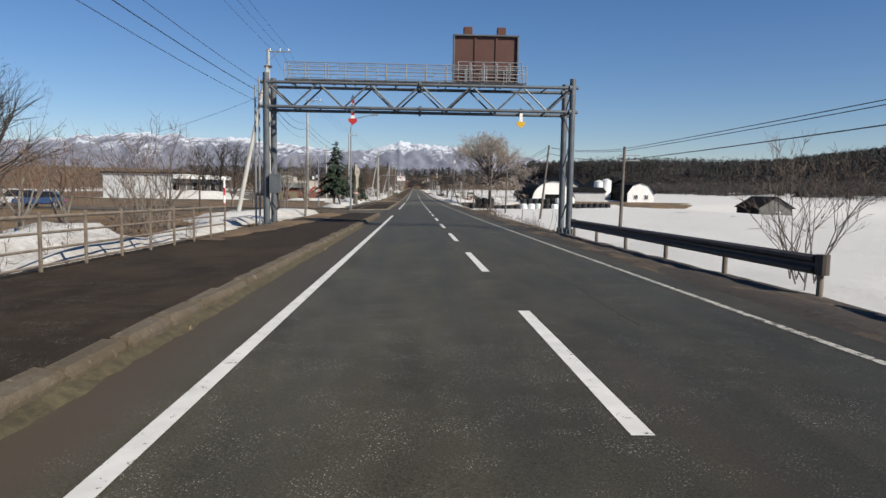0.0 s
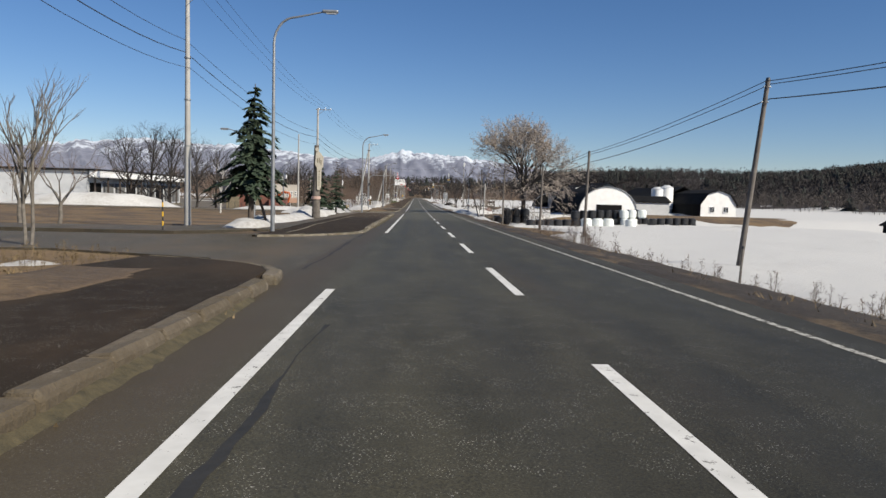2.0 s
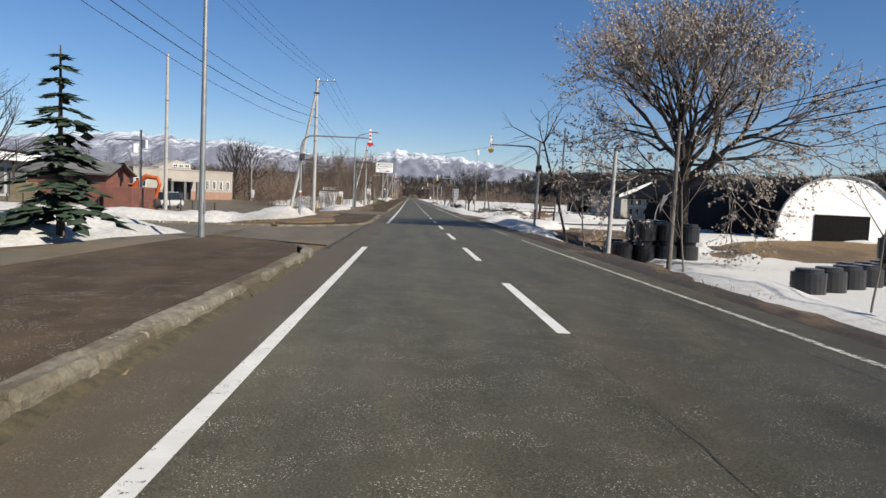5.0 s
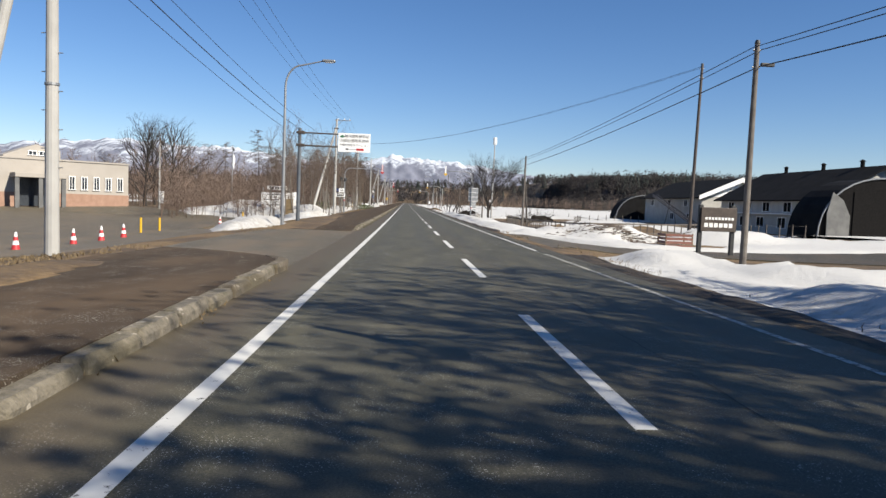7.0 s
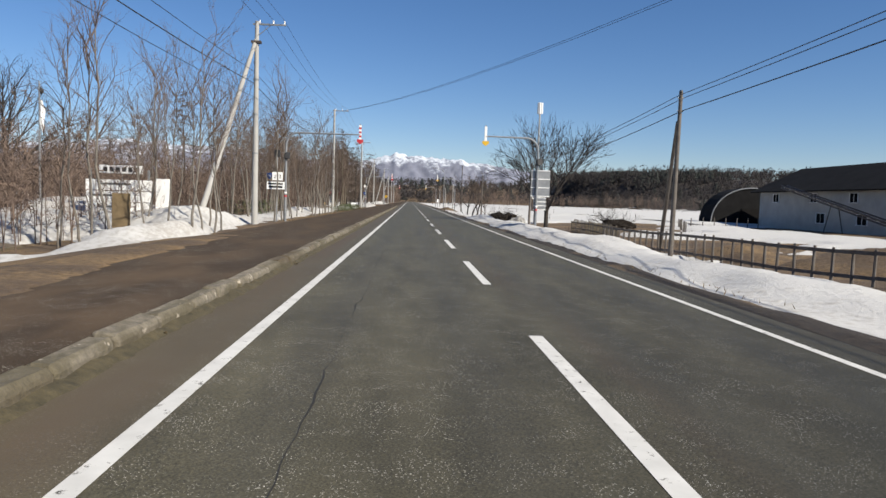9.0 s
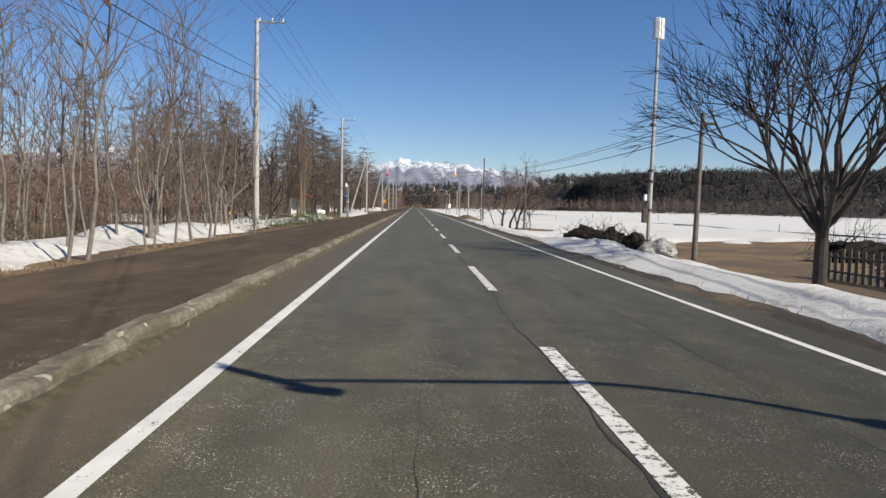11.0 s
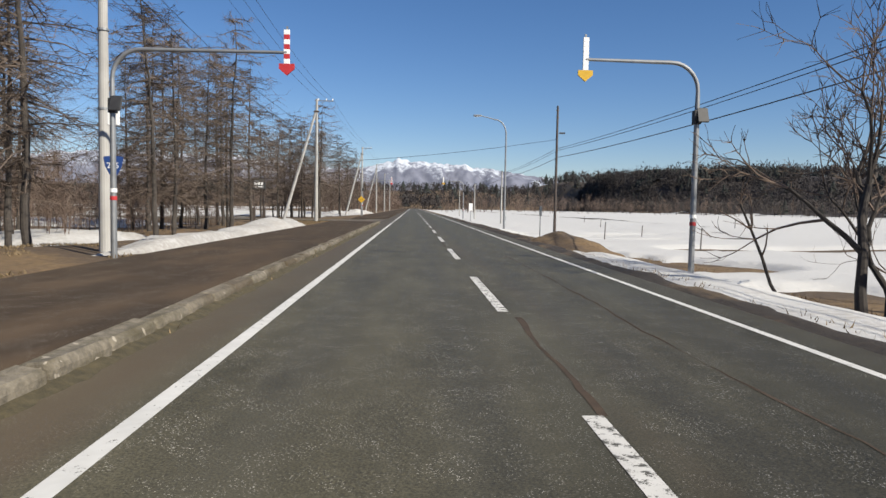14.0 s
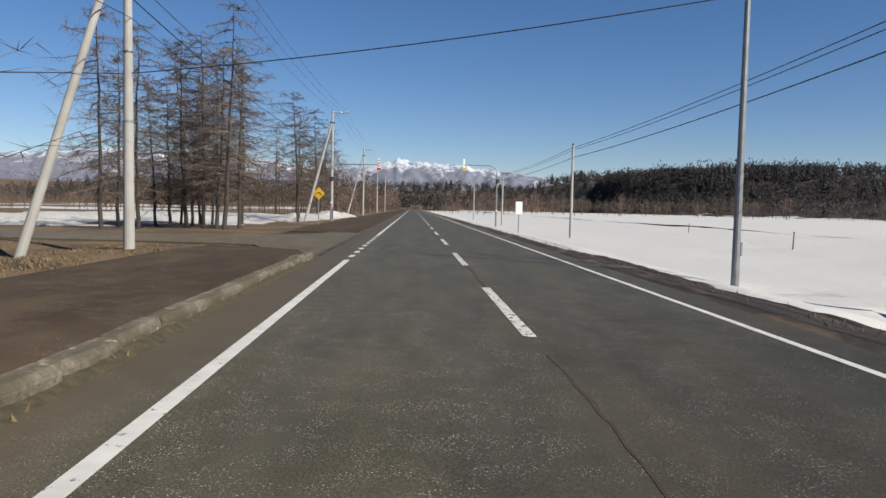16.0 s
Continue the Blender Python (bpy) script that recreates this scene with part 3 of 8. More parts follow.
def verge_z(x, y):
    """Turf creeping over the pavement's outer edge."""
    edge = -7.25 + 0.55 * ease(y, 20, 34) * (1 - ease(y, 55, 100)) + 0.9 * ease(y, 172, 182) * (1 - ease(y, 192, 206)) + 1.3 * ease(y, 100, 130) * (1 - ease(y, 141, 153)) + 0.35 * rough(0, y, 0.35, 5) + 0.15 * rough(0, y, 1.4, 6)
    top = 0.12 + 0.05 * ease(-x, -edge, -edge + 0.5) * (ease(y, 17, 20) * (1 - ease(y, 49, 52)) + ease(y, 137, 141) * (1 - ease(y, 158, 162)) + ease(y, 181, 184) * (1 - ease(y, 205, 212))) + 0.03 * rough(x, y, 0.9, 3)
    if x < -8.45:
        return ground_z(x, y) - 0.05
    top -= 0.16 * ease(y, 172, 174) * (1 - ease(y, 182, 187)) + 0.15 * ease(y, 158.2, 163) * (1 - ease(y, 168, 172))
    if 158 < y < 166:
        edge = min(edge, -5.1 - corner_cut(y, C6, 1))
    if 130 < y < 147:
        edge = min(edge, -5.1 - corner_cut(y, C4, -1))
        top -= 0.22 * (1 - ease(y, 136.6, 138.6))
    return zr(y) + (top if x < edge else -0.1)


tagged(grid("verge", span(-8.75, -6.2, 0.15), span(17, 52, 0.4), verge_z, M_GROUND), "matted dead grass creeping over the pavement edge", "verge", kind="structure")
tagged(grid("verge", span(-8.75, -5.9, 0.15), span(181, 212, 0.4), verge_z, M_GROUND), "matted dead grass creeping over the pavement edge", "verge", kind="structure")
tagged(grid("verge", span(-8.75, -5.6, 0.15), span(136.6, 163, 0.4), verge_z, M_GROUND), "matted dead grass creeping over the pavement edge", "verge", kind="structure")


def earth_z(x, y):
    """Clods of earth between the asphalt and the snow."""
    e = snow_edge(y)
    gap = ease(y, 169, 172) * (1 - ease(y, 188, 192))
    rise = 0.05 * ease(x, 3.78 + 0.12 * rough(0, y, 0.6, 21) + 0.05 * rough(0, y, 2.2, 22), 4.15) + 0.05 * rough(x, y, 1.7, 23) * ease(x, 3.9, 4.3)
    if x < 4.3:
        base = zr(y) - 0.055
    else:
        base = ground_z(x, y) + 0.03
    return base + rise - 0.3 * ease(x, e + 0.1, e + 0.7) - 0.3 * gap


tagged(grid("verge", span(3.7, 7.4, 0.12), span(-12, 420, 0.5), earth_z, M_SOIL, [x < snow_edge(y) + 0.9 for y in span(-12, 420, 0.5) for x in span(3.7, 7.4, 0.12)]), "dark crumbling earth and flattened straw along the road edge", "verge", kind="structure")


def yard(name, pts, lift, mat, label):
    bm = bmesh.new()
    f = sheet(bm, [(x, y, 0) for x, y in pts])
    bmesh.ops.triangulate(bm, faces=[f])
    bmesh.ops.subdivide_edges(bm, edges=bm.edges[:], cuts=3, use_grid_fill=True)
    for v in bm.verts:
        v.co.z = zr(v.co.y) + lift - 0.6 * ease(-v.co.x, 8.5, 16) * ease(v.co.y, 136, 150) * (1 - ease(v.co.y, 214, 226))
        if v.co.x > 6:
            v.co.z = ground_z(v.co.x, v.co.y) + 0.05
    rim = bmesh.ops.extrude_edge_only(bm, edges=[e for e in bm.edges if e.is_boundary])
    for v in rim["geom"]:
        if isinstance(v, bmesh.types.BMVert):
            v.co.z -= 0.3
    me_ob = part(name, bm, mat)
    return tagged(me_ob, label, "road", kind="structure")


def seam(x, y0, y1, w, seed, label, mat=None):
    """A wandering crack or poured joint in the asphalt."""
    bm = bmesh.new()
    last = None
    for y in span(y0, y1, 0.25):
        cx = x + 0.10 * rough(seed, y, 0.35, seed) + 0.035 * rough(seed, y, 1.9, seed) + 0.03 * rough(seed, y, 5.0, seed)
        hw = w * max(0.12, 0.5 + 0.8 * rough(y, seed, 0.7, 2))
        row = [bm.verts.new((u, y, crown(u, y) + 0.0035)) for u in (cx - hw, cx + hw)]
        if last:
            bm.faces.new((last[0], last[1], row[1], row[0]))
        last = row
    return part("road_seam", bm, mat or M_SEAM, road, label)


M_SEAM = plain("old_tar_seam", [(0.00936, 0.00936, 0.00858), (0.0234, 0.02184, 0.0195)], 0.8, scale=5, bumps=0)
for x, a, b, w, sd in ((-0.09, 224, 262, 0.022, 1), (-4.22, 54, 72, 0.10, 4), (-4.25, 122.5, 146, 0.09, 5), (0.03, 70, 120, 0.006, 7), (1.3, 4, 40, 0.012, 8), (-4.2, 353, 374, 0.08, 9), (1.55, 228, 250, 0.012, 10), (-1.4, 222, 233, 0.009, 11), (0.0, 126.5, 130.5, 0.008, 12), (-2.85, 40.5, 47, 0.07, 13), (-1.9, 223.5, 226, 0.009, 15), (2.6, 96, 128, 0.012, 16), (1.0, 150, 168, 0.012, 17), (-2.2, 186, 210, 0.012, 18)):
    seam(x, a, b, w, sd, "dark tar-filled seam")
M_MUDSEAM = plain("mud_filled_seam", [(0.0273, 0.01716, 0.00936), (0.0585, 0.03666, 0.02028)], 0.95, scale=4, bumps=0)
for x, a, b, w, sd in ((1.6, 262, 312, 0.03, 24), (0.12, 263, 266.5, 0.09, 25), (0.15, 275, 279.5, 0.08, 26), (0.12, 285.2, 289.5, 0.08, 27), (0.1, 295, 299.5, 0.07, 28), (-0.05, 316, 330, 0.026, 21), (0.0, 335, 339, 0.02, 22), (-0.02, 345, 350, 0.035, 23)):
    seam(x, a, b, w, sd, "brown mud-filled seam", M_MUDSEAM)


bm = bmesh.new()
for a, b in zip(span(70, 104, 2), span(70, 104, 2)[1:]):
    za, zb = (zr(y) + 0.128 - 0.09 * (1 - ease(y, 74, 79)) for y in (a, b))
    sheet(bm, [(-7.57, a + 0.02, za), (-7.43, a + 0.02, za), (-7.43, b, zb), (-7.57, b, zb)])
    sheet(bm, [(-7.57, a + 0.02, za - 0.03), (-7.43, a + 0.02, za - 0.03), (-7.43, a + 0.02, za), (-7.57, a + 0.02, za)])
tagged(part("pavement_edging", bm, M_KERB), "pale concrete edging between pavement and lay-by", "edging", kind="structure")

yard("side_road", [(-4.3, 50.5), (-4.3, 77), (-7, 71), (-12, 67.5), (-60, 64), (-60, 56), (-12, 58.5), (-7, 56.5)], -0.035, M_LOT, "asphalt side road joining the main road")
yard("lay_by", [(-8.4, 73), (-8.4, 130), (-10.2, 122), (-9.8, 84), (-13.5, 74), (-30, 70), (-30, 67.8), (-12, 68.5)], 0.06, M_LOT, "dark asphalt lay-by behind the pavement")
yard("side_road", [(-4.3, 124), (-4.3, 146), (-5.2, 140.8), (-8.2, 136.0), (-14, 134.2), (-60, 132), (-60, 124), (-9, 127)], -0.033, M_LOT, "asphalt side road joining the main road")
yard("car_park", [(-4.3, 159), (-4.3, 190), (-6.8, 183), (-9, 179.5), (-15, 191), (-16, 214), (-30, 224), (-70, 262), (-70, 170), (-17, 160), (-12.5, 163.2), (-8.4, 161.8), (-6.5, 161)], -0.03, M_LOT, "wide asphalt car park in front of an office")
yard("side_road", [(-4.3, 351), (-4.3, 378), (-7, 369), (-12, 366), (-80, 374), (-80, 367), (-12, 359.5), (-7.4, 358.5)], -0.035, M_LOT, "asphalt side road joining the main road")
yard("driveway", [(3.7, 173.5), (5.6, 175.6), (10, 176.0), (20, 173.5), (45, 171), (45, 184), (20, 182.5), (11, 182), (8.5, 184.5), (6.4, 188), (3.7, 191)], -0.11, M_LOT, "wet asphalt driveway leading to the farm")


# ---- roadside steel and poles ----
def at_ground(x, y, drop=0.05):
    return pose(x, y, ground_z(x, y) - drop)


def concrete_pole(x, y, top, strut=None, arm=True, lean=0.0, label="tall grey concrete utility pole with crossarm and insulators", drop_wire=False):
    """Top: height over the road."""
    g = ground_z(x, y)
    h = top + zr(y) - g + 0.1
    ob = empty("utility_pole", pose(x, y, g - 0.1), label, "utility pole", "poles along the pavement")
    bm = bmesh.new()
    rod(bm, (0, 0, 0), (lean, 0, h), 0.17, 0.10, 14)
    part("shaft", bm, M_CONC, ob)
    for z in (h * 0.36, h * 0.55, h * 0.72):
        bm = bmesh.new()
        rod(bm, (lean * z / h, 0, z - 0.03), (lean * z / h, 0, z + 0.03), 0.165, 0.165, 14)
        part("band", bm, M_GALV, ob, "steel band")
    if arm:
        bm = bmesh.new()
        box(bm, (0.65, 0, h - 0.15), (1.7, 0.08, 0.08))
        rod(bm, (0.05, 0, h - 0.75), (0.7, 0, h - 0.18), 0.02)
        part("crossarm", bm, M_GALV, ob)
        for ax in (0.15, 0.85, 1.42):
            bm = bmesh.new()
            for k in range(3):
                rod(bm, (ax, 0, h - 0.1 + 0.06 * k), (ax, 0, h - 0.06 + 0.06 * k), 0.05, 0.03, 8)
            part("insulator", bm, M_WHITE, ob, "white porcelain insulator")
    for k in range(8):
        bm = bmesh.new()
        z = 2.2 + 0.45 * k
        rod(bm, (-0.25 if k % 2 else 0.25, 0, z), (0, 0, z), 0.012, n=6)
        part("step_bolt", bm, M_GALV, ob)
    if strut:
        sx, sy = strut
        s = empty("pole_strut", pose(sx, sy, ground_z(sx, sy) - 0.1), "slanting concrete strut pole propping a utility pole", "strut", "poles along the pavement")
        bm = bmesh.new()
        hz = ground_z(sx, sy) - 0.1
        rod(bm, (0, 0, 0), (x - sx - 0.05, y - sy, g + h * 0.9 - hz), 0.155, 0.10, 12)
        part("shaft", bm, M_CONC, s)
        bm = bmesh.new()
        box(bm, (x - sx - 0.02, y - sy, g + h * 0.89 - hz), (0.5, 0.3, 0.12))
        part("clamp", bm, M_DARKPIPE, s, "dark steel clamp")
    return ob


def phone_pole(x, y, top, lean=0.0, arms=0, peak=False, mat=None, label="slender weathered telephone pole beside the field", box_at=0.0):
    g = ground_z(x, y)
    h = top + zr(y) - g + 0.1
    ob = empty("telephone_pole", pose(x, y, g - 0.1), label, "telephone pole", "poles along the field")
    bm = bmesh.new()
    rod(bm, (0, 0, 0), (lean, 0, h), 0.125, 0.085, 12)
    part("shaft", bm, mat or M_WOODPOLE, ob)
    bm = bmesh.new()
    rod(bm, (lean, 0, h - 0.02), (lean, 0, h + 0.1), 0.10, 0.07, 12)
    part("cap", bm, M_BLACK, ob, "black cap")
    for k in range(arms):
        bm = bmesh.new()
        box(bm, (lean * 0.9 + 0.35, 0, h - 0.45 - 0.3 * k), (1.3, 0.07, 0.07))
        part("crossarm", bm, M_GALV, ob)
    for z in (h - 0.25, h - 0.85):
        bm = bmesh.new()
        rod(bm, (lean * z / h - 0.14, 0, z), (lean * z / h + 0.14, 0, z), 0.03, n=8)
        part("bracket", bm, M_GALV, ob)
    if peak:
        bm = bmesh.new()
        pipe(bm, [(-0.12, 0, h), (0, 0, h + 0.75), (0.12, 0, h)], 0.012, 6)
        part("peak_bracket", bm, M_GALV, ob)
    if box_at:
        bm = bmesh.new()
        box(bm, (0.42, 0, h - box_at), (0.5, 0.12, 0.13), bevel=0.03)
        part("junction_sleeve", bm, M_BLACK, ob, "black cable splice sleeve")
    return ob


def wire(name, pts, sag, r, label, group):
    """Cable hung through pts."""
    bm = bmesh.new()
    path = []
    for a, b in zip(pts, pts[1:]):
        a, b = Vector(a), Vector(b)
        for k in range(12):
            t = k / 12
            p = a.lerp(b, t)
            p.z -= sag * 4 * t * (1 - t)
            path.append(p)
    path.append(Vector(pts[-1]))
    pipe(bm, path, r, 5)
    return tagged(part(name, bm, M_BLACK), label, "cable", group)


def street_lamp(x, y, top, reach, label, facing=1):
    g = ground_z(x, y)
    h = top + zr(y) - g
    ob = empty("street_lamp", pose(x, y, g - 0.05), label, "street lamp", "street lamps")
    bm = bmesh.new()
    bend = [(reach * (1 - math.cos(a)) * 0.45, 0, h - 1.5 + 1.2 * math.sin(a)) for a in (math.pi / 2 * k / 7 for k in range(8))]
    pts = [(0, 0, 0), (0, 0, 0.9), (0, 0, h * 0.5)] + bend + [(reach * 0.75, 0, h - 0.15), (reach, 0, h - 0.02)]
    rs = [0.10, 0.095, 0.075] + [0.06 - 0.002 * k for k in range(8)] + [0.038, 0.032]
    pipe(bm, pts, rs, 12)
    part("pole", bm, M_GALV, ob)
    bm = bmesh.new()
    v = box(bm, (reach + 0.32 * facing, 0, h), (0.72, 0.26, 0.13), bevel=0.05)
    part("lamp_head", bm, M_GALV, ob, "pale grey lamp head")
    bm = bmesh.new()
    box(bm, (reach + 0.36 * facing, 0, h - 0.08), (0.46, 0.18, 0.05), bevel=0.02)
    part("lens", bm, M_WHITE, ob, "milky lamp lens")
    bm = bmesh.new()
    box(bm, (0, 0, 0.06), (0.32, 0.32, 0.05))
    part("base_plate", bm, M_GALV, ob)
    bm = bmesh.new()
    box(bm, (0.09, -0.02, 1.1), (0.05, 0.12, 0.34), bevel=0.01)
    part("hatch", bm, M_GALV, ob)
    return ob


def arrow_sign(parent, x, z0, z1, striped):
    """A hanging edge marker: a post with a downward arrow head."""
    n = 7
    seg = (z1 - z0 - 0.3) / n
    for k in range(n):
        bm = bmesh.new()
        a = z0 + 0.3 + seg * k
        box(bm, (x, 0, a + seg / 2), (0.15, 0.06, seg), bevel=0.006)
        m = (M_RED if k % 2 else M_WHITE) if striped else M_WHITE
        part("stripe", bm, m, parent, ("red" if m is M_RED else "white") + " reflective stripe")
    bm = bmesh.new()
    f = [bm.verts.new(p) for p in ((x - 0.2, -0.03, z0 + 0.3), (x - 0.2, -0.03, z0 + 0.17), (x, -0.03, z0), (x + 0.2, -0.03, z0 + 0.17), (x + 0.2, -0.03, z0 + 0.3))]
    face = bm.faces.new(f)
    ext = bmesh.ops.extrude_face_region(bm, geom=[face])
    bmesh.ops.translate(bm, verts=[v for v in ext["geom"] if isinstance(v, bmesh.types.BMVert)], vec=(0, 0.06, 0))
    part("arrow_head", bm, M_RED if striped else M_YELLOW, parent, "red arrow head" if striped else "amber arrow head")
    bm = bmesh.new()
    box(bm, (x, 0.06, (z0 + z1) / 2 + 0.1), (0.05, 0.04, z1 - z0))
    part("hanger", bm, M_GALV, parent)


def arrow_post(x, y, reach, top, striped, panel=True):
    """Roadside post with a long arm that carries an edge marker over the lane's edge."""
    g = ground_z(x, y)
    o = zr(y) - g
    s = 1 if reach > 0 else -1
    ob = empty("snow_marker_post", pose(x, y, g - 0.05), "grey steel arm post with %s lane arrow" % ("red and white" if striped else "white and amber"), "road marker", "arrow markers over the road")
    bm = bmesh.new()
    h = top + o
    bend = [(s * 0.75 * (1 - math.cos(a)), 0, h - 0.8 + 0.75 * math.sin(a)) for a in (math.pi / 2 * k / 7 for k in range(8))]
    pipe(bm, [(0, 0, 0), (0, 0, 1.0), (0, 0, h - 1.4)] + bend + [(reach, 0, h - 0.03)], [0.085, 0.08, 0.07] + [0.055] * 8 + [0.04], 12)
    part("post", bm, M_GALV, ob)
    arrow_sign(ob, reach, h - 0.62, h + 0.55, striped)
    if panel:
        bm = bmesh.new()
        box(bm, (0.12, -0.1, h - 1.45), (0.30, 0.06, 0.42), bevel=0.015, tilt=-20)
        part("solar_panel", bm, M_BLACK, ob, "small dark solar panel")
        bm = bmesh.new()
        box(bm, (0.0, 0.02, h - 1.5), (0.2, 0.2, 0.38), bevel=0.02)
        part("battery_box", bm, M_BLACK, ob)
    for z in (1.55, 1.75):
        bm = bmesh.new()
        rod(bm, (0, 0, z), (0, 0, z + 0.1), 0.09, n=12)
        part("reflector_band", bm, M_RED if z < 1.6 else M_WHITE, ob, "reflective band")
    return ob


def flat_text(name, body, size, m, mat, parent):
    c = bpy.data.curves.new(name, "FONT")
    c.body = body
    c.size = size
    c.align_x, c.align_y = "CENTER", "CENTER"
    c.extrude = 0.002
    c.resolution_u = 2
    c.materials.append(mat)
    ob = new(name, c)
    ob.parent = parent
    ob.matrix_local = m
    return ob


def bars(parent, m, spec, mat):
    """Rows of plain bars: centre x, z, width, height, on a face at y."""
    for cx, y, cz, w, h in spec:
        bm = bmesh.new()
        box(bm, (cx, y, cz), (w, 0.006, h))
        part("lettering_bar", bm, mat, parent)


# gantry over the road
def gantry():
    y0 = 28.9
    zb = zr(y0)
    g = empty("sign_gantry", pose(0, y0, zb), "grey steel truss gantry over the road with walkway and rail", "gantry")
    xl, xr, ya, yb = -8.3, 5.75, -0.85, 0.85
    for x in (xl, xr):
        for y in (ya, yb):
            gz = ground_z(x, y0 + y) - zb
            bm = bmesh.new()
            rod(bm, (x, y, gz - 0.2), (x, y, 7.05), 0.15, 0.14, 14)
            part("column", bm, M_STEEL, g)
            bm = bmesh.new()
            rod(bm, (x, y, gz - 0.1), (x, y, gz + 0.12), 0.30, n=14)
            for k in range(4):
                box(bm, (x, y, gz + 0.2), (0.42, 0.02, 0.3), rz=45 * k)
            part("column_foot", bm, M_STEEL, g)
        for k in range(5):
            za, zc = 0.5 + 1.25 * k, 1.75 + 1.25 * k
            a, b = (ya, yb) if k % 2 else (yb, ya)
            bm = bmesh.new()
            rod(bm, (x, a, za), (x, b, zc), 0.035, n=8)
            part("brace", bm, M_STEEL, g)
    for y in (ya, yb):
        for z in (5.55, 6.65):
            bm = bmesh.new()
            rod(bm, (xl - 0.25, y, z), (xr + 0.25, y, z), 0.075, n=12)
            part("chord", bm, M_STEEL, g)
        n = 12
        for k in range(n):
            xa, xb = xl + (xr - xl) * k / n, xl + (xr - xl) * (k + 1) / n
            bm = bmesh.new()
            za, zc = (5.55, 6.65) if k % 2 else (6.65, 5.55)
            rod(bm, (xa, y, za), (xb, y, zc), 0.04, n=8)
            part("diagonal", bm, M_STEEL, g)
    for k in range(13):
        x = xl + (xr - xl) * k / 12
        for z in (5.55, 6.65):
            bm = bmesh.new()
            rod(bm, (x, ya, z), (x, yb, z), 0.035, n=8)
            part("cross_tie", bm, M_STEEL, g)
    for x in (-1.3, xl + 0.1, xr - 0.1):
        for y in (ya, yb):
            for z in (5.55, 6.65):
                bm = bmesh.new()
                rod(bm, (x - 0.06, y, z), (x + 0.06, y, z), 0.15, n=12)
                part("flange", bm, M_STEEL, g)
    bm = bmesh.new()
    box(bm, (-1.95, -0.2, 6.82), (11.1, 1.0, 0.06))
    for k in range(12):
        box(bm, (-7.3 + k * 0.98, -0.2, 6.76), (0.08, 1.25, 0.1))
    part("walkway", bm, M_STEEL, g, "grating walkway")
    for y in (-0.72, 0.32):
        bm = bmesh.new()
        for z in (7.22, 7.58):
            rod(bm, (-7.5, y, z), (3.6, y, z), 0.022, n=8)
        part("handrail", bm, M_GALV, g)
        for k in range(13):
            bm = bmesh.new()
            rod(bm, (-7.5 + k * 0.925, y, 6.84), (-7.5 + k * 0.925, y, 7.58), 0.022, n=8)
            part("baluster", bm, M_GALV, g)
        for k in range(5):
            bm = bmesh.new()
            cx = -6.4 + 2.2 * k
            for dx in (-0.9, 0.9):
                rod(bm, (cx + dx, y, 6.9), (cx + dx, y, 7.5), 0.012, n=6)
            for z in (6.9, 7.05, 7.4, 7.5):
                rod(bm, (cx - 0.9, y, z), (cx + 0.9, y, z), 0.012, n=6)
            part("mesh_panel", bm, M_GALV, g)
    # message board seen from behind
    bm = bmesh.new()
    box(bm, (1.8, 0.55, 8.02), (3.1, 0.36, 2.25), bevel=0.03)
    board = part("message_board", bm, M_BROWN, g, "brown back of a message board")
    for x in (0.28, 3.32):
        bm = bmesh.new()
        box(bm, (x, 0.5, 8.02), (0.07, 0.5, 2.32), bevel=0.01)
        part("board_edge", bm, M_STEEL, board)
    bm = bmesh.new()
    box(bm, (1.8, 0.5, 9.17), (3.12, 0.5, 0.07), bevel=0.01)
    part("board_edge", bm, M_STEEL, board)
    for x in (1.3, 2.3):
        bm = bmesh.new()
        box(bm, (x, 0.35, 8.02), (0.09, 0.06, 2.2))
        part("stiffener", bm, M_BROWN, board)
    for x in (0.95, 2.55):
        bm = bmesh.new()
        box(bm, (x, 0.62, 9.40), (0.42, 0.4, 0.4), bevel=0.03)
        part("lamp_box", bm, M_BROWN, board)
    for k in range(5):
        bm = bmesh.new()
        cx = 0.7 + 0.6 * k
        for dx in (-0.27, 0.27):
            rod(bm, (cx + dx, -0.75, 6.9), (cx + dx, -0.75, 7.75), 0.02, n=6)
        for z in (6.9, 7.75):
            rod(bm, (cx - 0.27, -0.75, z), (cx + 0.27, -0.75, z), 0.02, n=6)
        part("rail_panel", bm, M_GALV, g)
    arrow_sign(g, -4.45, 4.85, 6.15, True)
    arrow_sign(g, 3.5, 4.85, 5.75, False)
    for z, s in ((2.05, (0.5, 0.42, 0.88)),):
        bm = bmesh.new()
        box(bm, (xl + 0.42, ya - 0.1, z), s, bevel=0.02)
        part("control_cabinet", bm, M_STEEL, g, "grey control cabinet")
    bm = bmesh.new()
    pipe(bm, [(xl + 0.5, ya - 0.15, 1.7), (xl + 0.62, ya - 0.2, 1.0), (xl + 0.5, ya - 0.15, 0.85), (xl + 0.3, ya - 0.1, 1.2)], 0.05, 8)
    part("cable_loop", bm, M_BLACK, g, "black cable loop")
    for k in range(2):
        bm = bmesh.new()
        rod(bm, (xl - 0.5 - 0.18 * k, 0, ground_z(xl, y0) - zb), (xl - 0.5 - 0.18 * k, 0, 7.0 - 0.4 * k), 0.045, n=8)
        part("conduit", bm, M_GALV, g)


gantry()

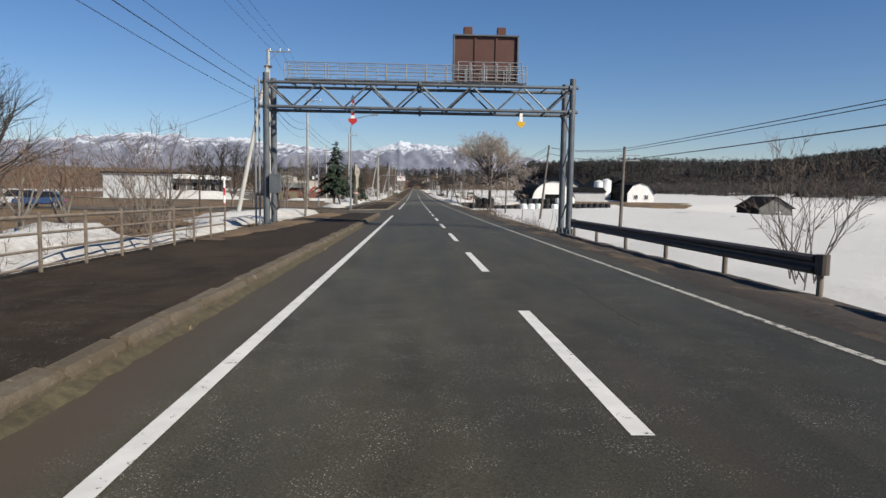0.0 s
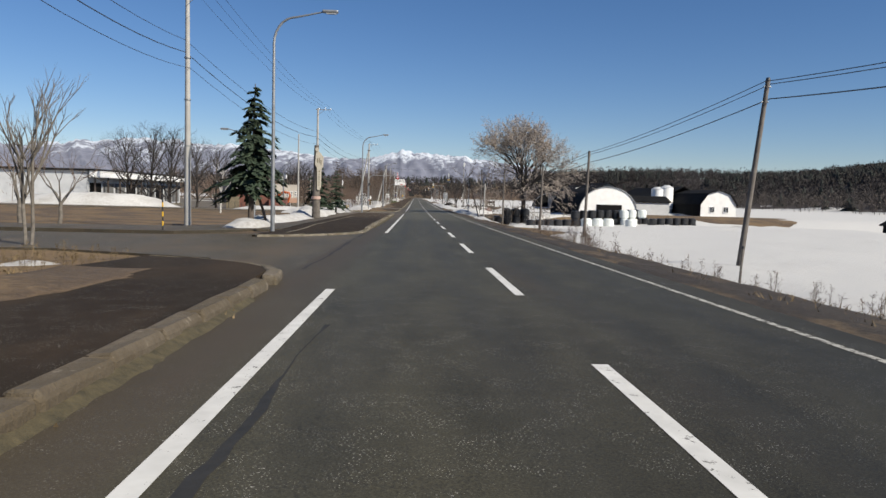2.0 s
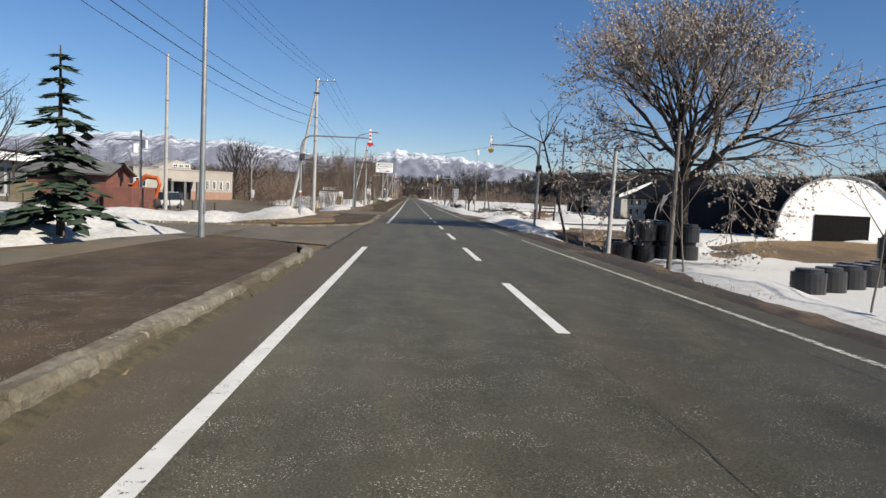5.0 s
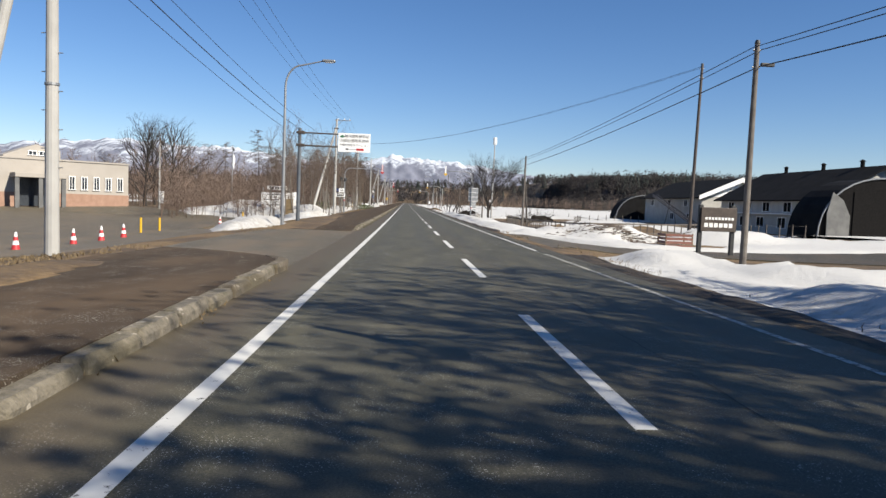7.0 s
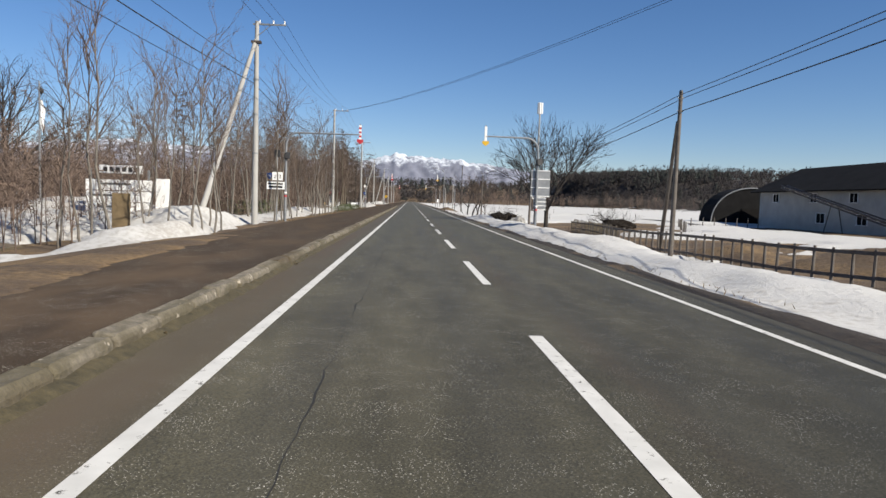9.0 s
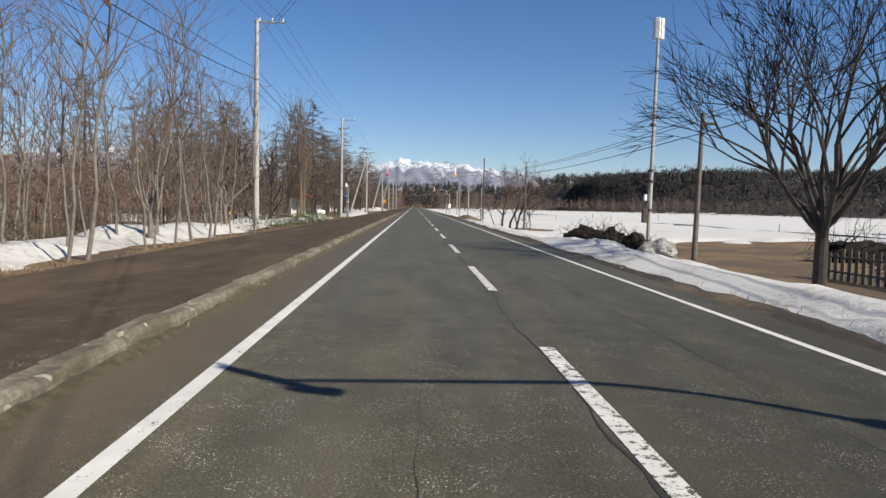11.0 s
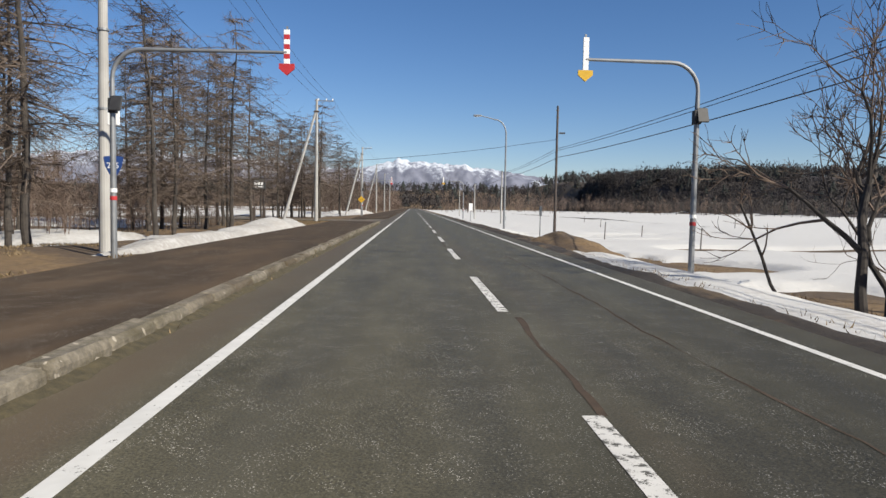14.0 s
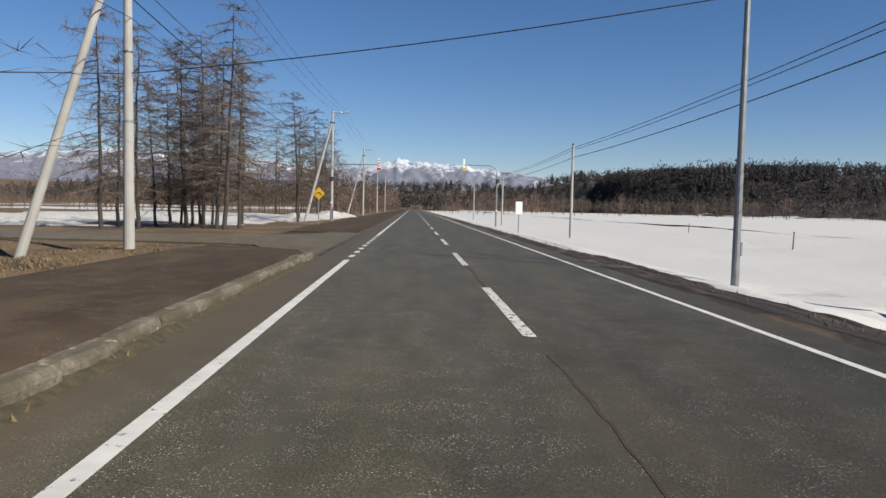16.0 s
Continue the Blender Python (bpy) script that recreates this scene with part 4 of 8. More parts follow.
# concrete poles with their struts
concrete_pole(-11.8, 45.6, 11.6, (-13.2, 42.0))
concrete_pole(-13.6, 75.3, 12.1)
concrete_pole(-13.0, 118.5, 11.8)
concrete_pole(-10.15, 162.6, 11.4, (-12.1, 161.8))
concrete_pole(-22.3, 161.5, 12.6, arm=False, label="tall grey concrete pole beside the black fence")
concrete_pole(-9.7, 224.5, 10.6, (-11.9, 221.5))
concrete_pole(-10.2, 266.6, 11.45)
concrete_pole(-10.1, 310.4, 11.5)
concrete_pole(-10.1, 353.8, 11.0, (-13.0, 353.0))
concrete_pole(-9.5, 402, 10.8, (-12.0, 401))
concrete_pole(-9.5, 446, 10.8, (-12.0, 445))
concrete_pole(-9.5, 490, 10.8)
concrete_pole(-9.5, 535, 10.8)
LP = [(-9.5, -30, 11.5), (-11.8, 45.6, 11.6), (-13.6, 75.3, 12.1), (-13.0, 118.5, 11.8), (-10.15, 162.6, 11.4), (-9.7, 224.5, 10.6), (-10.2, 266.6, 11.45), (-10.1, 310.4, 11.5), (-10.1, 353.8, 11.0), (-9.5, 402, 10.8), (-9.5, 446, 10.8), (-9.5, 490, 10.8), (-9.5, 535, 10.8)]
for ax, dz, r, sag in ((0.15, 0.08, 0.009, 0.7), (0.85, 0.08, 0.009, 0.7), (1.42, 0.08, 0.009, 0.7), (-0.1, -2.6, 0.013, 0.8), (-0.12, -3.2, 0.02, 0.9), (0.12, -4.0, 0.012, 0.9)):
    wire("overhead_cable", [(x + ax, y, zr(y) + h + dz) for x, y, h in LP], sag, r, "black overhead cable hung between concrete poles", "overhead cables")
wire("overhead_cable", [(-11.8, 45.6, zr(45.6) + 8.6), (-40, 80, 8.0)], 0.8, 0.012, "black overhead cable hung between concrete poles", "overhead cables")
for dx in (0.0, 0.25):
    wire("overhead_cable", [(17.7 + dx, 191.5, zr(191.5) + 11.4), (-9.4 + dx, 266.6, 11.3)], 1.4, 0.011, "thin power cable crossing high above the road", "overhead cables")
wire("overhead_cable", [(-10.1, 353.8, 5.35), (10.4, 347, 7.2)], 0.3, 0.016, "black cable crossing high above the road", "overhead cables")
wire("overhead_cable", [(-10.1, 353.8, 5.35), (-60, 346, 6.0)], 0.8, 0.016, "black cable leading away over the trees", "overhead cables")

# telephone poles along the right-hand field
phone_pole(11.6, 39.4, 4.75, 0.1, arms=2)
phone_pole(11.25, 65.9, 6.7, 0.75, label="grey telephone pole leaning outward at the field edge")
phone_pole(10.9, 90.2, 5.6, 0.15)
phone_pole(10.8, 108.2, 5.5, 0.1)
phone_pole(10.2, 133.5, 5.5, 0.05)
phone_pole(7.7, 134.9, 4.3, 0.1, mat=M_CONC, label="pale grey concrete post beside the spreading tree")
phone_pole(10.6, 170.0, 7.7, 0.0, box_at=0.75)
phone_pole(17.5, 191.5, 11.5, 0.2, mat=M_DARKPIPE, label="tall dark pole beside the farm entrance")
phone_pole(10.75, 219.0, 6.9, 0.1)
phone_pole(10.6, 257.0, 5.6, 0.12, peak=True, box_at=0.35)
phone_pole(10.4, 302.1, 5.9, 0.05, peak=True)
phone_pole(10.35, 346.9, 9.8, 0.0, mat=M_DARKPIPE, box_at=2.1, label="tall dark steel pole with cable sleeve beside the snowfield")
phone_pole(10.75, 385.0, 6.5, 0.0, mat=M_CONC)
phone_pole(10.7, 426.0, 6.2, 0.0, mat=M_CONC)
phone_pole(10.7, 470.0, 6.2, 0.0, mat=M_CONC)
s = empty("pole_strut", pose(12.4, 225.0, ground_z(12.4, 225) - 0.1), "slanting timber strut propping a telephone pole", "strut")
bm = bmesh.new()
rod(bm, (0, 0, 0), (-1.6, -5.9, 6.6), 0.11, 0.08, 10)
part("shaft", bm, M_WOODPOLE, s)
RP = [(12, -20, 4.6), (11.7, 39.4, 4.75), (12.0, 65.9, 6.7), (11.05, 90.2, 5.6), (10.9, 108.2, 5.5), (10.25, 133.5, 5.5), (10.6, 170.0, 7.6), (10.85, 219.0, 6.8), (10.72, 257.0, 5.6), (10.45, 302.1, 5.9), (10.35, 346.9, 6.45), (10.75, 385.0, 6.3), (10.7, 426.0, 6.2), (10.7, 470.0, 6.2)]
for ax, dz, r in ((-0.12, -0.05, 0.016), (0.13, -0.14, 0.016), (0.12, -0.72, 0.022)):
    wire("telephone_cable", [(x + ax, y, zr(y) + h + dz) for x, y, h in RP], 0.22, r, "black telephone cable hung between the field poles", "telephone cables")

street_lamp(-8.35, 71.0, 10.1, 2.2, "grey curved street lamp on the pavement corner")
street_lamp(-8.3, 124.0, 9.6, 2.4, "grey curved street lamp beside the pavement")
street_lamp(-8.5, 184.5, 9.2, 2.0, "grey curved street lamp at the car park")
street_lamp(6.35, 348.3, 9.2, -2.1, "grey curved street lamp beside the snowfield", -1)
street_lamp(-15.6, 99.0, 7.4, -2.2, "grey curved street lamp behind a snowbank", -1)

arrow_post(-9.15, 148.7, 4.5, 5.55, True)
arrow_post(6.6, 148.7, -3.2, 5.55, False)
arrow_post(-9.15, 230.5, 4.5, 5.55, True)
ap = arrow_post(6.15, 229.0, -3.2, 5.6, False)
for z, w, h in ((3.05, 1.15, 1.6), (1.82, 0.75, 0.78)):
    bm = bmesh.new()
    box(bm, (0.24, 0.13, z + 0.15), (w, 0.03, h), bevel=0.008)
    pl = part("sign_plate", bm, M_GALV, ap, "grey back of a road sign")
    for k in range(4):
        bm = bmesh.new()
        box(bm, (0.24, 0.10, z + 0.15 - h / 2 + 0.03 + (h - 0.06) * k / 3), (w, 0.03, 0.05))
        part("plate_rail", bm, M_WHITE, pl)
arrow_post(-9.1, 308.6, 4.45, 5.5, True)
arrow_post(6.36, 308.9, -3.1, 5.6, False)
arrow_post(-9.1, 398, 4.45, 5.5, True)
arrow_post(6.4, 397, -3.1, 5.6, False)


def shield(parent, x, z, s, txt):
    """Inverted rounded triangle of the route sign."""
    bm = bmesh.new()
    pts = [(-0.5, 0.42), (-0.46, 0.5), (0, 0.55), (0.46, 0.5), (0.5, 0.42), (0.42, 0.0), (0.2, -0.42), (0, -0.55), (-0.2, -0.42), (-0.42, 0.0)]
    for k, off in ((1.0, 0.0), (0.9, -0.006)):
        f = bm.faces.new([bm.verts.new((x + a * s * k, -0.1 + off, z + b * s * k)) for a, b in pts])
        ext = bmesh.ops.extrude_face_region(bm, geom=[f])
        bmesh.ops.translate(bm, verts=[v for v in ext["geom"] if isinstance(v, bmesh.types.BMVert)], vec=(0, 0.02, 0))
    pl = part("route_shield", bm, M_BLUE, parent, "blue route shield")
    flat_text("shield_number", txt, s * 0.42, pose(x, -0.118, z + 0.03 * s, 90, 0, 0), M_WHITE, parent)
    return pl


def sign_post(x, y, h, label):
    ob = empty("road_sign", at_ground(x, y), label, "road sign", "roadside signs")
    bm = bmesh.new()
    rod(bm, (0, 0, 0), (0, 0, h), 0.04, n=10)
    part("post", bm, M_GALV, ob)
    return ob


rs = sign_post(-9.35, 309.3, 3.6, "blue route shield and small white box on a post")
shield(rs, 0.0, 2.45, 0.52, "275")
bm = bmesh.new()
box(bm, (0, -0.06, 3.75), (0.3, 0.12, 0.42), bevel=0.02)
part("beacon_box", bm, M_WHITE, rs, "white beacon box")
rs = sign_post(-9.4, 229.0, 4.2, "kilometre signs and blue route shield on a post")
shield(rs, -0.42, 2.75, 0.34, "275")
bm = bmesh.new()
box(bm, (0.05, -0.1, 2.75), (0.62, 0.02, 0.48), bevel=0.006)
part("number_plate", bm, M_WHITE, rs, "white kilometre plate")
flat_text("kilometre_number", "293", 0.30, pose(0.05, -0.118, 2.72, 90, 0, 0), M_BLACK, rs)
bm = bmesh.new()
box(bm, (-0.05, -0.1, 2.2), (1.05, 0.02, 0.44), bevel=0.006)
part("notice_plate", bm, M_WHITE, rs, "white notice plate")
bars(rs, None, [(-0.25, -0.115, 2.3, 0.5, 0.1), (0.22, -0.115, 2.3, 0.3, 0.1), (-0.05, -0.115, 2.12, 0.8, 0.13)], M_BLACK)
bm = bmesh.new()
box(bm, (0, -0.02, 4.1), (0.36, 0.14, 0.42), bevel=0.02)
part("beacon_box", bm, M_BLACK, rs)


# overhead direction sign
def direction_sign():
    x, y = -8.95, 193.0
    g = ground_z(x, y)
    o = zr(y) - g
    ob = empty("direction_sign", pose(x, y, g - 0.05), "white overhead direction sign on a grey cantilever post", "road sign")
    bm = bmesh.new()
    rod(bm, (0, 0, 0), (0, 0, 6.35 + o), 0.13, 0.11, 14)
    part("post", bm, M_STEEL, ob)
    for z in (6.05, 5.2):
        bm = bmesh.new()
        rod(bm, (-0.25, 0, z + o), (2.9, 0, z + o - 0.02), 0.055, 0.045, 10)
        part("arm", bm, M_DARKPIPE, ob)
        bm = bmesh.new()
        box(bm, (0.1, 0, z + o), (0.5, 0.34, 0.2), bevel=0.03)
        part("clamp", bm, M_DARKPIPE, ob)
    bm = bmesh.new()
    box(bm, (3.65, -0.06, 5.5 + o), (2.15, 0.07, 1.25), bevel=0.015)
    panel = part("sign_panel", bm, M_WHITE, ob, "white sign panel")
    for n, (txt, sz, dz, dx) in enumerate((("稚内開発建設部", 0.235, 0.42, 0.18), ("浜頓別道路事務所", 0.25, 0.12, 0.0), ("中頓別除雪ステーション", 0.18, -0.17, 0.0))):
        flat_text("sign_lettering", txt, sz, pose(3.65 + dx, -0.1, 5.5 + o + dz, 90, 0, 0), M_BLACK, panel)
    bm = bmesh.new()
    box(bm, (4.05, -0.1, 5.06 + o), (0.5, 0.006, 0.14))
    part("red_bar", bm, M_RED, panel, "red bar")
    bm = bmesh.new()
    box(bm, (3.55, -0.1, 5.05 + o), (0.5, 0.006, 0.025))
    box(bm, (3.18, -0.1, 5.06 + o), (0.2, 0.006, 0.09))
    part("left_arrow", bm, M_BLACK, panel)
    bm = bmesh.new()
    f = bm.faces.new([bm.verts.new((2.85 + a, -0.1, 5.92 + o + b)) for a, b in ((-0.2, -0.04), (0, 0.1), (0.2, -0.04), (0, -0.12))])
    part("emblem", bm, plain("emblem_green", [(0.0156, 0.0936, 0.0468), (0.0234, 0.1248, 0.0624)], 0.5), panel, "green emblem")


direction_sign()


# fences and rails
def pipe_fence():
    ob = empty("pipe_fence", pose(-8.05, 0, 0), "pale brown weathered four-rail pipe fence along the pavement", "fence")
    ys = span(-9, 20.0, 1.75)
    for y in ys:
        bm = bmesh.new()
        box(bm, (0, y, zr(y) + 0.55), (0.05, 0.07, 1.25), bevel=0.01)
        part("post", bm, M_FENCE, ob)
    for k in range(4):
        bm = bmesh.new()
        pipe(bm, [(-0.03, y, zr(y) + 0.22 + 0.29 * k) for y in ys], 0.036 if k == 3 else 0.024, 8)
        part("rail", bm, M_FENCE, ob)


M_FENCE = plain("weathered_brown_pipe", [(0.075, 0.056, 0.042), (0.23, 0.19, 0.15)], 0.75, 0.1, scale=5)
pipe_fence()


def guard_rail(first, last):
    ob = empty("guard_rail", pose(5.6, 0, 0), "dark brown steel guard rail on the verge", "guard rail", "guard rails")
    ys = span(first, last, 2.0)
    bm = bmesh.new()
    prof = [(-0.02, 0.27), (-0.09, 0.31), (-0.09, 0.37), (-0.02, 0.42), (-0.02, 0.47), (-0.09, 0.52), (-0.09, 0.58), (-0.02, 0.62), (0.02, 0.62), (0.02, 0.27)]
    rows = [[bm.verts.new((x, y, zr(y) + z)) for x, z in prof] for y in ys]
    for a, b in zip(rows, rows[1:]):
        for i in range(len(prof)):
            j = (i + 1) % len(prof)
            bm.faces.new((a[i], a[j], b[j], b[i]))
    bm.faces.new(rows[0])
    bm.faces.new(rows[-1][::-1])
    part("beam", bm, M_DARKPIPE, ob)
    for y in ys[::2]:
        bm = bmesh.new()
        rod(bm, (0.1, y, ground_z(5.7, y) - 0.1), (0.1, y, zr(y) + 0.58), 0.06, n=10)
        part("post", bm, M_FENCE, ob)
    for y in (first - 0.1, last + 0.1):
        bm = bmesh.new()
        rod(bm, (0.06, y, zr(y) + 0.27), (0.06, y, zr(y) + 0.63), 0.12, n=12)
        part("end_cap", bm, M_DARKPIPE, ob)


guard_rail(7.6, 26.6)
guard_rail(-8.0, 5.2)


def wire_fence(pts, step, h, label, wires=4, planks=False, mat=None, dark=None):
    """Posts along a line with wires or planks between them."""
    x0, y0 = pts[0]
    z0 = ground_z(x0, y0)
    ob = empty("field_fence", pose(x0, y0, z0), label, "fence", "field fences")
    at = []
    for (xa, ya), (xb, yb) in zip(pts, pts[1:]):
        n = max(1, round(math.hypot(xb - xa, yb - ya) / step))
        at += [(xa + (xb - xa) * k / n, ya + (yb - ya) * k / n) for k in range(n)]
    at.append(pts[-1])
    rng = random.Random(int(x0 * 10 + y0))
    tops = []
    for x, y in at:
        g = ground_z(x, y) - z0
        bm = bmesh.new()
        tx, ty = rng.uniform(-0.04, 0.04), rng.uniform(-0.04, 0.04)
        rod(bm, (x - x0, y - y0, g - 0.1), (x - x0 + tx, y - y0 + ty, g + h * rng.uniform(0.95, 1.08)), 0.06, 0.05, 8)
        part("post", bm, mat or M_WOODPOLE, ob)
        tops.append((x - x0, y - y0, g))
    for k in range(wires):
        z = h * (0.25 + 0.7 * k / max(1, wires - 1))
        if planks:
            for a, b in zip(tops, tops[1:]):
                d = Vector(b) - Vector(a)
                bm = bmesh.new()
                box(bm, ((a[0] + b[0]) / 2, (a[1] + b[1]) / 2, (a[2] + b[2]) / 2 + z), (d.length + 0.1, 0.03, 0.13), rz=math.degrees(math.atan2(d.y, d.x)))
                part("rail", bm, mat or M_WOODPOLE, ob)
        else:
            bm = bmesh.new()
            pipe(bm, [(a, b, c + z) for a, b, c in tops], 0.008, 4)
            part("wire", bm, M_BLACK, ob)
    return ob


wire_fence([(11.0, 231), (12.6, 213), (15.0, 207.5), (27, 211.5)], 0.8, 1.2, "dark timber stake fence round the straw heaps", 2, True)
def board_fence(pts, label):
    """Upright boards nailed to two rails."""
    x0, y0 = pts[0]
    z0 = ground_z(x0, y0)
    ob = empty("board_fence", pose(x0, y0, z0), label, "fence", "")
    rng = random.Random(57)
    for (xa, ya), (xb, yb) in zip(pts, pts[1:]):
        ln = math.hypot(xb - xa, yb - ya)
        rz = math.degrees(math.atan2(yb - ya, xb - xa))
        ga, gb = ground_z(xa, ya) - z0, ground_z(xb, yb) - z0
        for h in (0.3, 0.85):
            bm = bmesh.new()
            rod(bm, (xa - x0, ya - y0, ga + h), (xb - x0, yb - y0, gb + h), 0.045, n=6)
            part("rail", bm, M_WOODPOLE, ob)
        n = round(ln / 0.33)
        for k in range(n):
            t = (k + 0.5) / n
            bm = bmesh.new()
            h = 1.1 * rng.uniform(0.88, 1.06)
            box(bm, (xa - x0 + (xb - xa) * t, ya - y0 + (yb - ya) * t, ga + (gb - ga) * t + h / 2 - 0.05), (0.17, 0.035, h + 0.1), rz=rz, bevel=0.008)
            part("board", bm, M_TIMBER if rng.random() < 0.6 else M_WOODPOLE, ob)


# timber for the yard
M_TIMBER = plain("weathered_timber", [(0.10, 0.083, 0.056), (0.22, 0.185, 0.125)], 0.9, scale=3, bumps=0.4)
board_fence([(14.0, 253), (14.6, 249.5), (14.3, 243), (12.8, 234)], "weathered brown upright board fence beside the muddy yard")
wire_fence([(40, 268), (28, 262), (24, 250)], 2.0, 1.1, "row of dark stakes before the farmhouse", 1)
wire_fence([(24, 200), (29, 203), (33, 204)], 1.2, 1.1, "row of dark stakes beside the driveway", 2)
for x, y, h in ((17, 345, 0.9), (24, 352, 0.9), (30, 338, 1.0), (21, 372, 1.1), (34, 365, 0.9), (15.5, 330, 1.2), (42, 350, 1.0), (26, 400, 0.9), (19, 288, 0.9), (33, 292, 0.8), (12.6, 340, 1.3), (8.5, 60, 1.1)):
    ob = empty("stake", at_ground(x, y), "thin dark stake standing in the snow", "stake", "stakes in the snowfield")
    bm = bmesh.new()
    rod(bm, (0, 0, 0), (0.05, 0, h + 0.2), 0.045, 0.035, 8)
    part("shaft", bm, M_WOODPOLE, ob)
    bm = bmesh.new()
    rod(bm, (0.05, 0, h + 0.18), (0.052, 0, h + 0.26), 0.05, 0.04, 8)
    part("cap", bm, M_BLACK, ob)


wire_fence([(-33.5, 158.5), (-28, 162), (-22.6, 163.5), (-18.6, 163.0)], 1.1, 1.3, "black metal fence beside the red store", mat=M_BLACK)


# antenna mast
def antenna_mast():
    x, y = 14.1, 273.2
    ob = empty("antenna_mast", at_ground(x, y), "slim grey mobile mast with white antenna head and cabinets", "antenna mast")
    h = 14.0 - ground_z(x, y)
    bm = bmesh.new()
    rod(bm, (0, 0, 0), (0.15, 0, h - 1.0), 0.15, 0.09, 12)
    part("shaft", bm, M_CONC, ob)
    for k in range(3):
        a = 2.1 * k
        bm = bmesh.new()
        box(bm, (0.15 + 0.24 * math.cos(a), 0.24 * math.sin(a), h - 0.6), (0.22, 0.3, 1.35), rz=math.degrees(a), bevel=0.03)
        part("antenna_panel", bm, M_WHITE, ob, "white antenna panel")
    for z, s in ((2.1, (0.32, 0.4, 0.9)), (3.3, (0.18, 0.18, 0.4))):
        bm = bmesh.new()
        box(bm, (-0.32, -0.1, z), s, bevel=0.02)
        part("cabinet", bm, M_DARKPIPE if z < 3 else M_WHITE, ob)
    for z in (2.4, 4.3, 5.0, 8.0):
        bm = bmesh.new()
        rod(bm, (0.02, 0, z), (0.02, 0, z + 0.16), 0.19, n=12)
        part("band", bm, M_DARKPIPE, ob)


antenna_mast()


# flexible delineators, cones and marker posts
def traffic_cone(x, y):
    ob = empty("traffic_cone", at_ground(x, y, 0.0) @ pose(0, 0, 0.06), "red and white traffic cone standing on the car park", "traffic cone", "traffic cones")
    for k, (z0, z1, r0, r1) in enumerate(((0.04, 0.26, 0.15, 0.11), (0.26, 0.40, 0.11, 0.085), (0.40, 0.54, 0.085, 0.06), (0.54, 0.70, 0.06, 0.03))):
        bm = bmesh.new()
        rod(bm, (0, 0, z0), (0, 0, z1), r0, r1, 14)
        part("sleeve", bm, M_WHITE if k % 2 else M_RED, ob)
    bm = bmesh.new()
    box(bm, (0, 0, 0.02), (0.38, 0.38, 0.04), bevel=0.01)
    part("foot", bm, M_RED, ob)


for x, y in ((-15.0, 170.0), (-14.6, 173.3), (-14.6, 175.8), (-14.7, 178.4), (-14.9, 196.0)):
    traffic_cone(x, y)
for x, y in ((-16.0, 184.0), (-15.9, 186.6), (-15.6, 206)):
    ob = empty("bollard", at_ground(x, y, 0), "yellow plastic bollard with black foot on the car park", "bollard", "yellow bollards")
    bm = bmesh.new()
    rod(bm, (0, 0, 0.05), (0, 0, 0.95), 0.07, 0.06, 12)
    part("post", bm, M_YELLOW, ob)
    bm = bmesh.new()
    rod(bm, (0, 0, 0), (0, 0, 0.1), 0.14, 0.11, 12)
    part("foot", bm, M_BLACK, ob)
for x, y, h, a, b in ((-8.1, 20.15, 2.15, M_RED, M_WHITE), (-10.6, 262.6, 1.2, M_YELLOW, M_BLACK), (-12.6, 68.9, 1.6, M_YELLOW, M_BLACK)):
    ob = empty("snow_pole", at_ground(x, y), "%s banded snow marker pole" % ("red and white" if a is M_RED else "yellow and black"), "marker pole")
    for k in range(8):
        bm = bmesh.new()
        rod(bm, (0, 0, h * k / 8), (0, 0, h * (k + 1) / 8), 0.035, n=8)
        part("band", bm, b if k % 2 else a, ob)
    bm = bmesh.new()
    bmesh.ops.create_uvsphere(bm, u_segments=12, v_segments=8, radius=0.06, matrix=Matrix.Translation((0, 0, h + 0.04)))
    part("knob", bm, b, ob)
ob = empty("lamp_pole", at_ground(-19.4, 54.6), "thin dark steel pole standing in dead grass", "pole")
bm = bmesh.new()
rod(bm, (0, 0, 0), (0, 0, 5.0), 0.07, 0.05, 10)
part("shaft", bm, M_DARKPIPE, ob)
bm = bmesh.new()
box(bm, (0, 0, 5.0), (0.2, 0.2, 0.12), bevel=0.02)
part("cap", bm, M_DARKPIPE, ob)
ob = empty("marker_post", at_ground(6.66, 333.4), "slim grey steel post with a narrow box", "post")
bm = bmesh.new()
rod(bm, (0, 0, 0), (0, 0, 2.2), 0.035, n=10)
part("shaft", bm, M_GALV, ob)
bm = bmesh.new()
box(bm, (0, -0.04, 1.9), (0.15, 0.12, 0.6), bevel=0.015)
part("box", bm, M_STEEL, ob, "narrow grey steel box")
for x, y, h in ((6.4, 383, 2.4),):
    ob = sign_post(x, y, h, "white rectangular sign plate on a thin post")
    bm = bmesh.new()
    box(bm, (0, -0.06, h - 0.35), (0.5, 0.03, 0.95 if x > 0 else 0.6), bevel=0.01)
    part("plate", bm, M_WHITE, ob, "white plate")
ob = sign_post(-8.1, 382.0, 2.9, "yellow diamond bend warning sign on a post")
bm = bmesh.new()
box(bm, (0, -0.07, 2.45), (0.64, 0.03, 0.64), bevel=0.02)
bmesh.ops.rotate(bm, verts=bm.verts, cent=(0, -0.07, 2.45), matrix=Matrix.Rotation(radians(45), 3, "Y"))
pl = part("plate", bm, M_YELLOW, ob, "yellow diamond plate")
bm = bmesh.new()
pipe(bm, [(-0.2, -0.1, 2.4), (-0.05, -0.1, 2.52), (0.12, -0.1, 2.5), (0.2, -0.1, 2.36)], 0.03, 6)
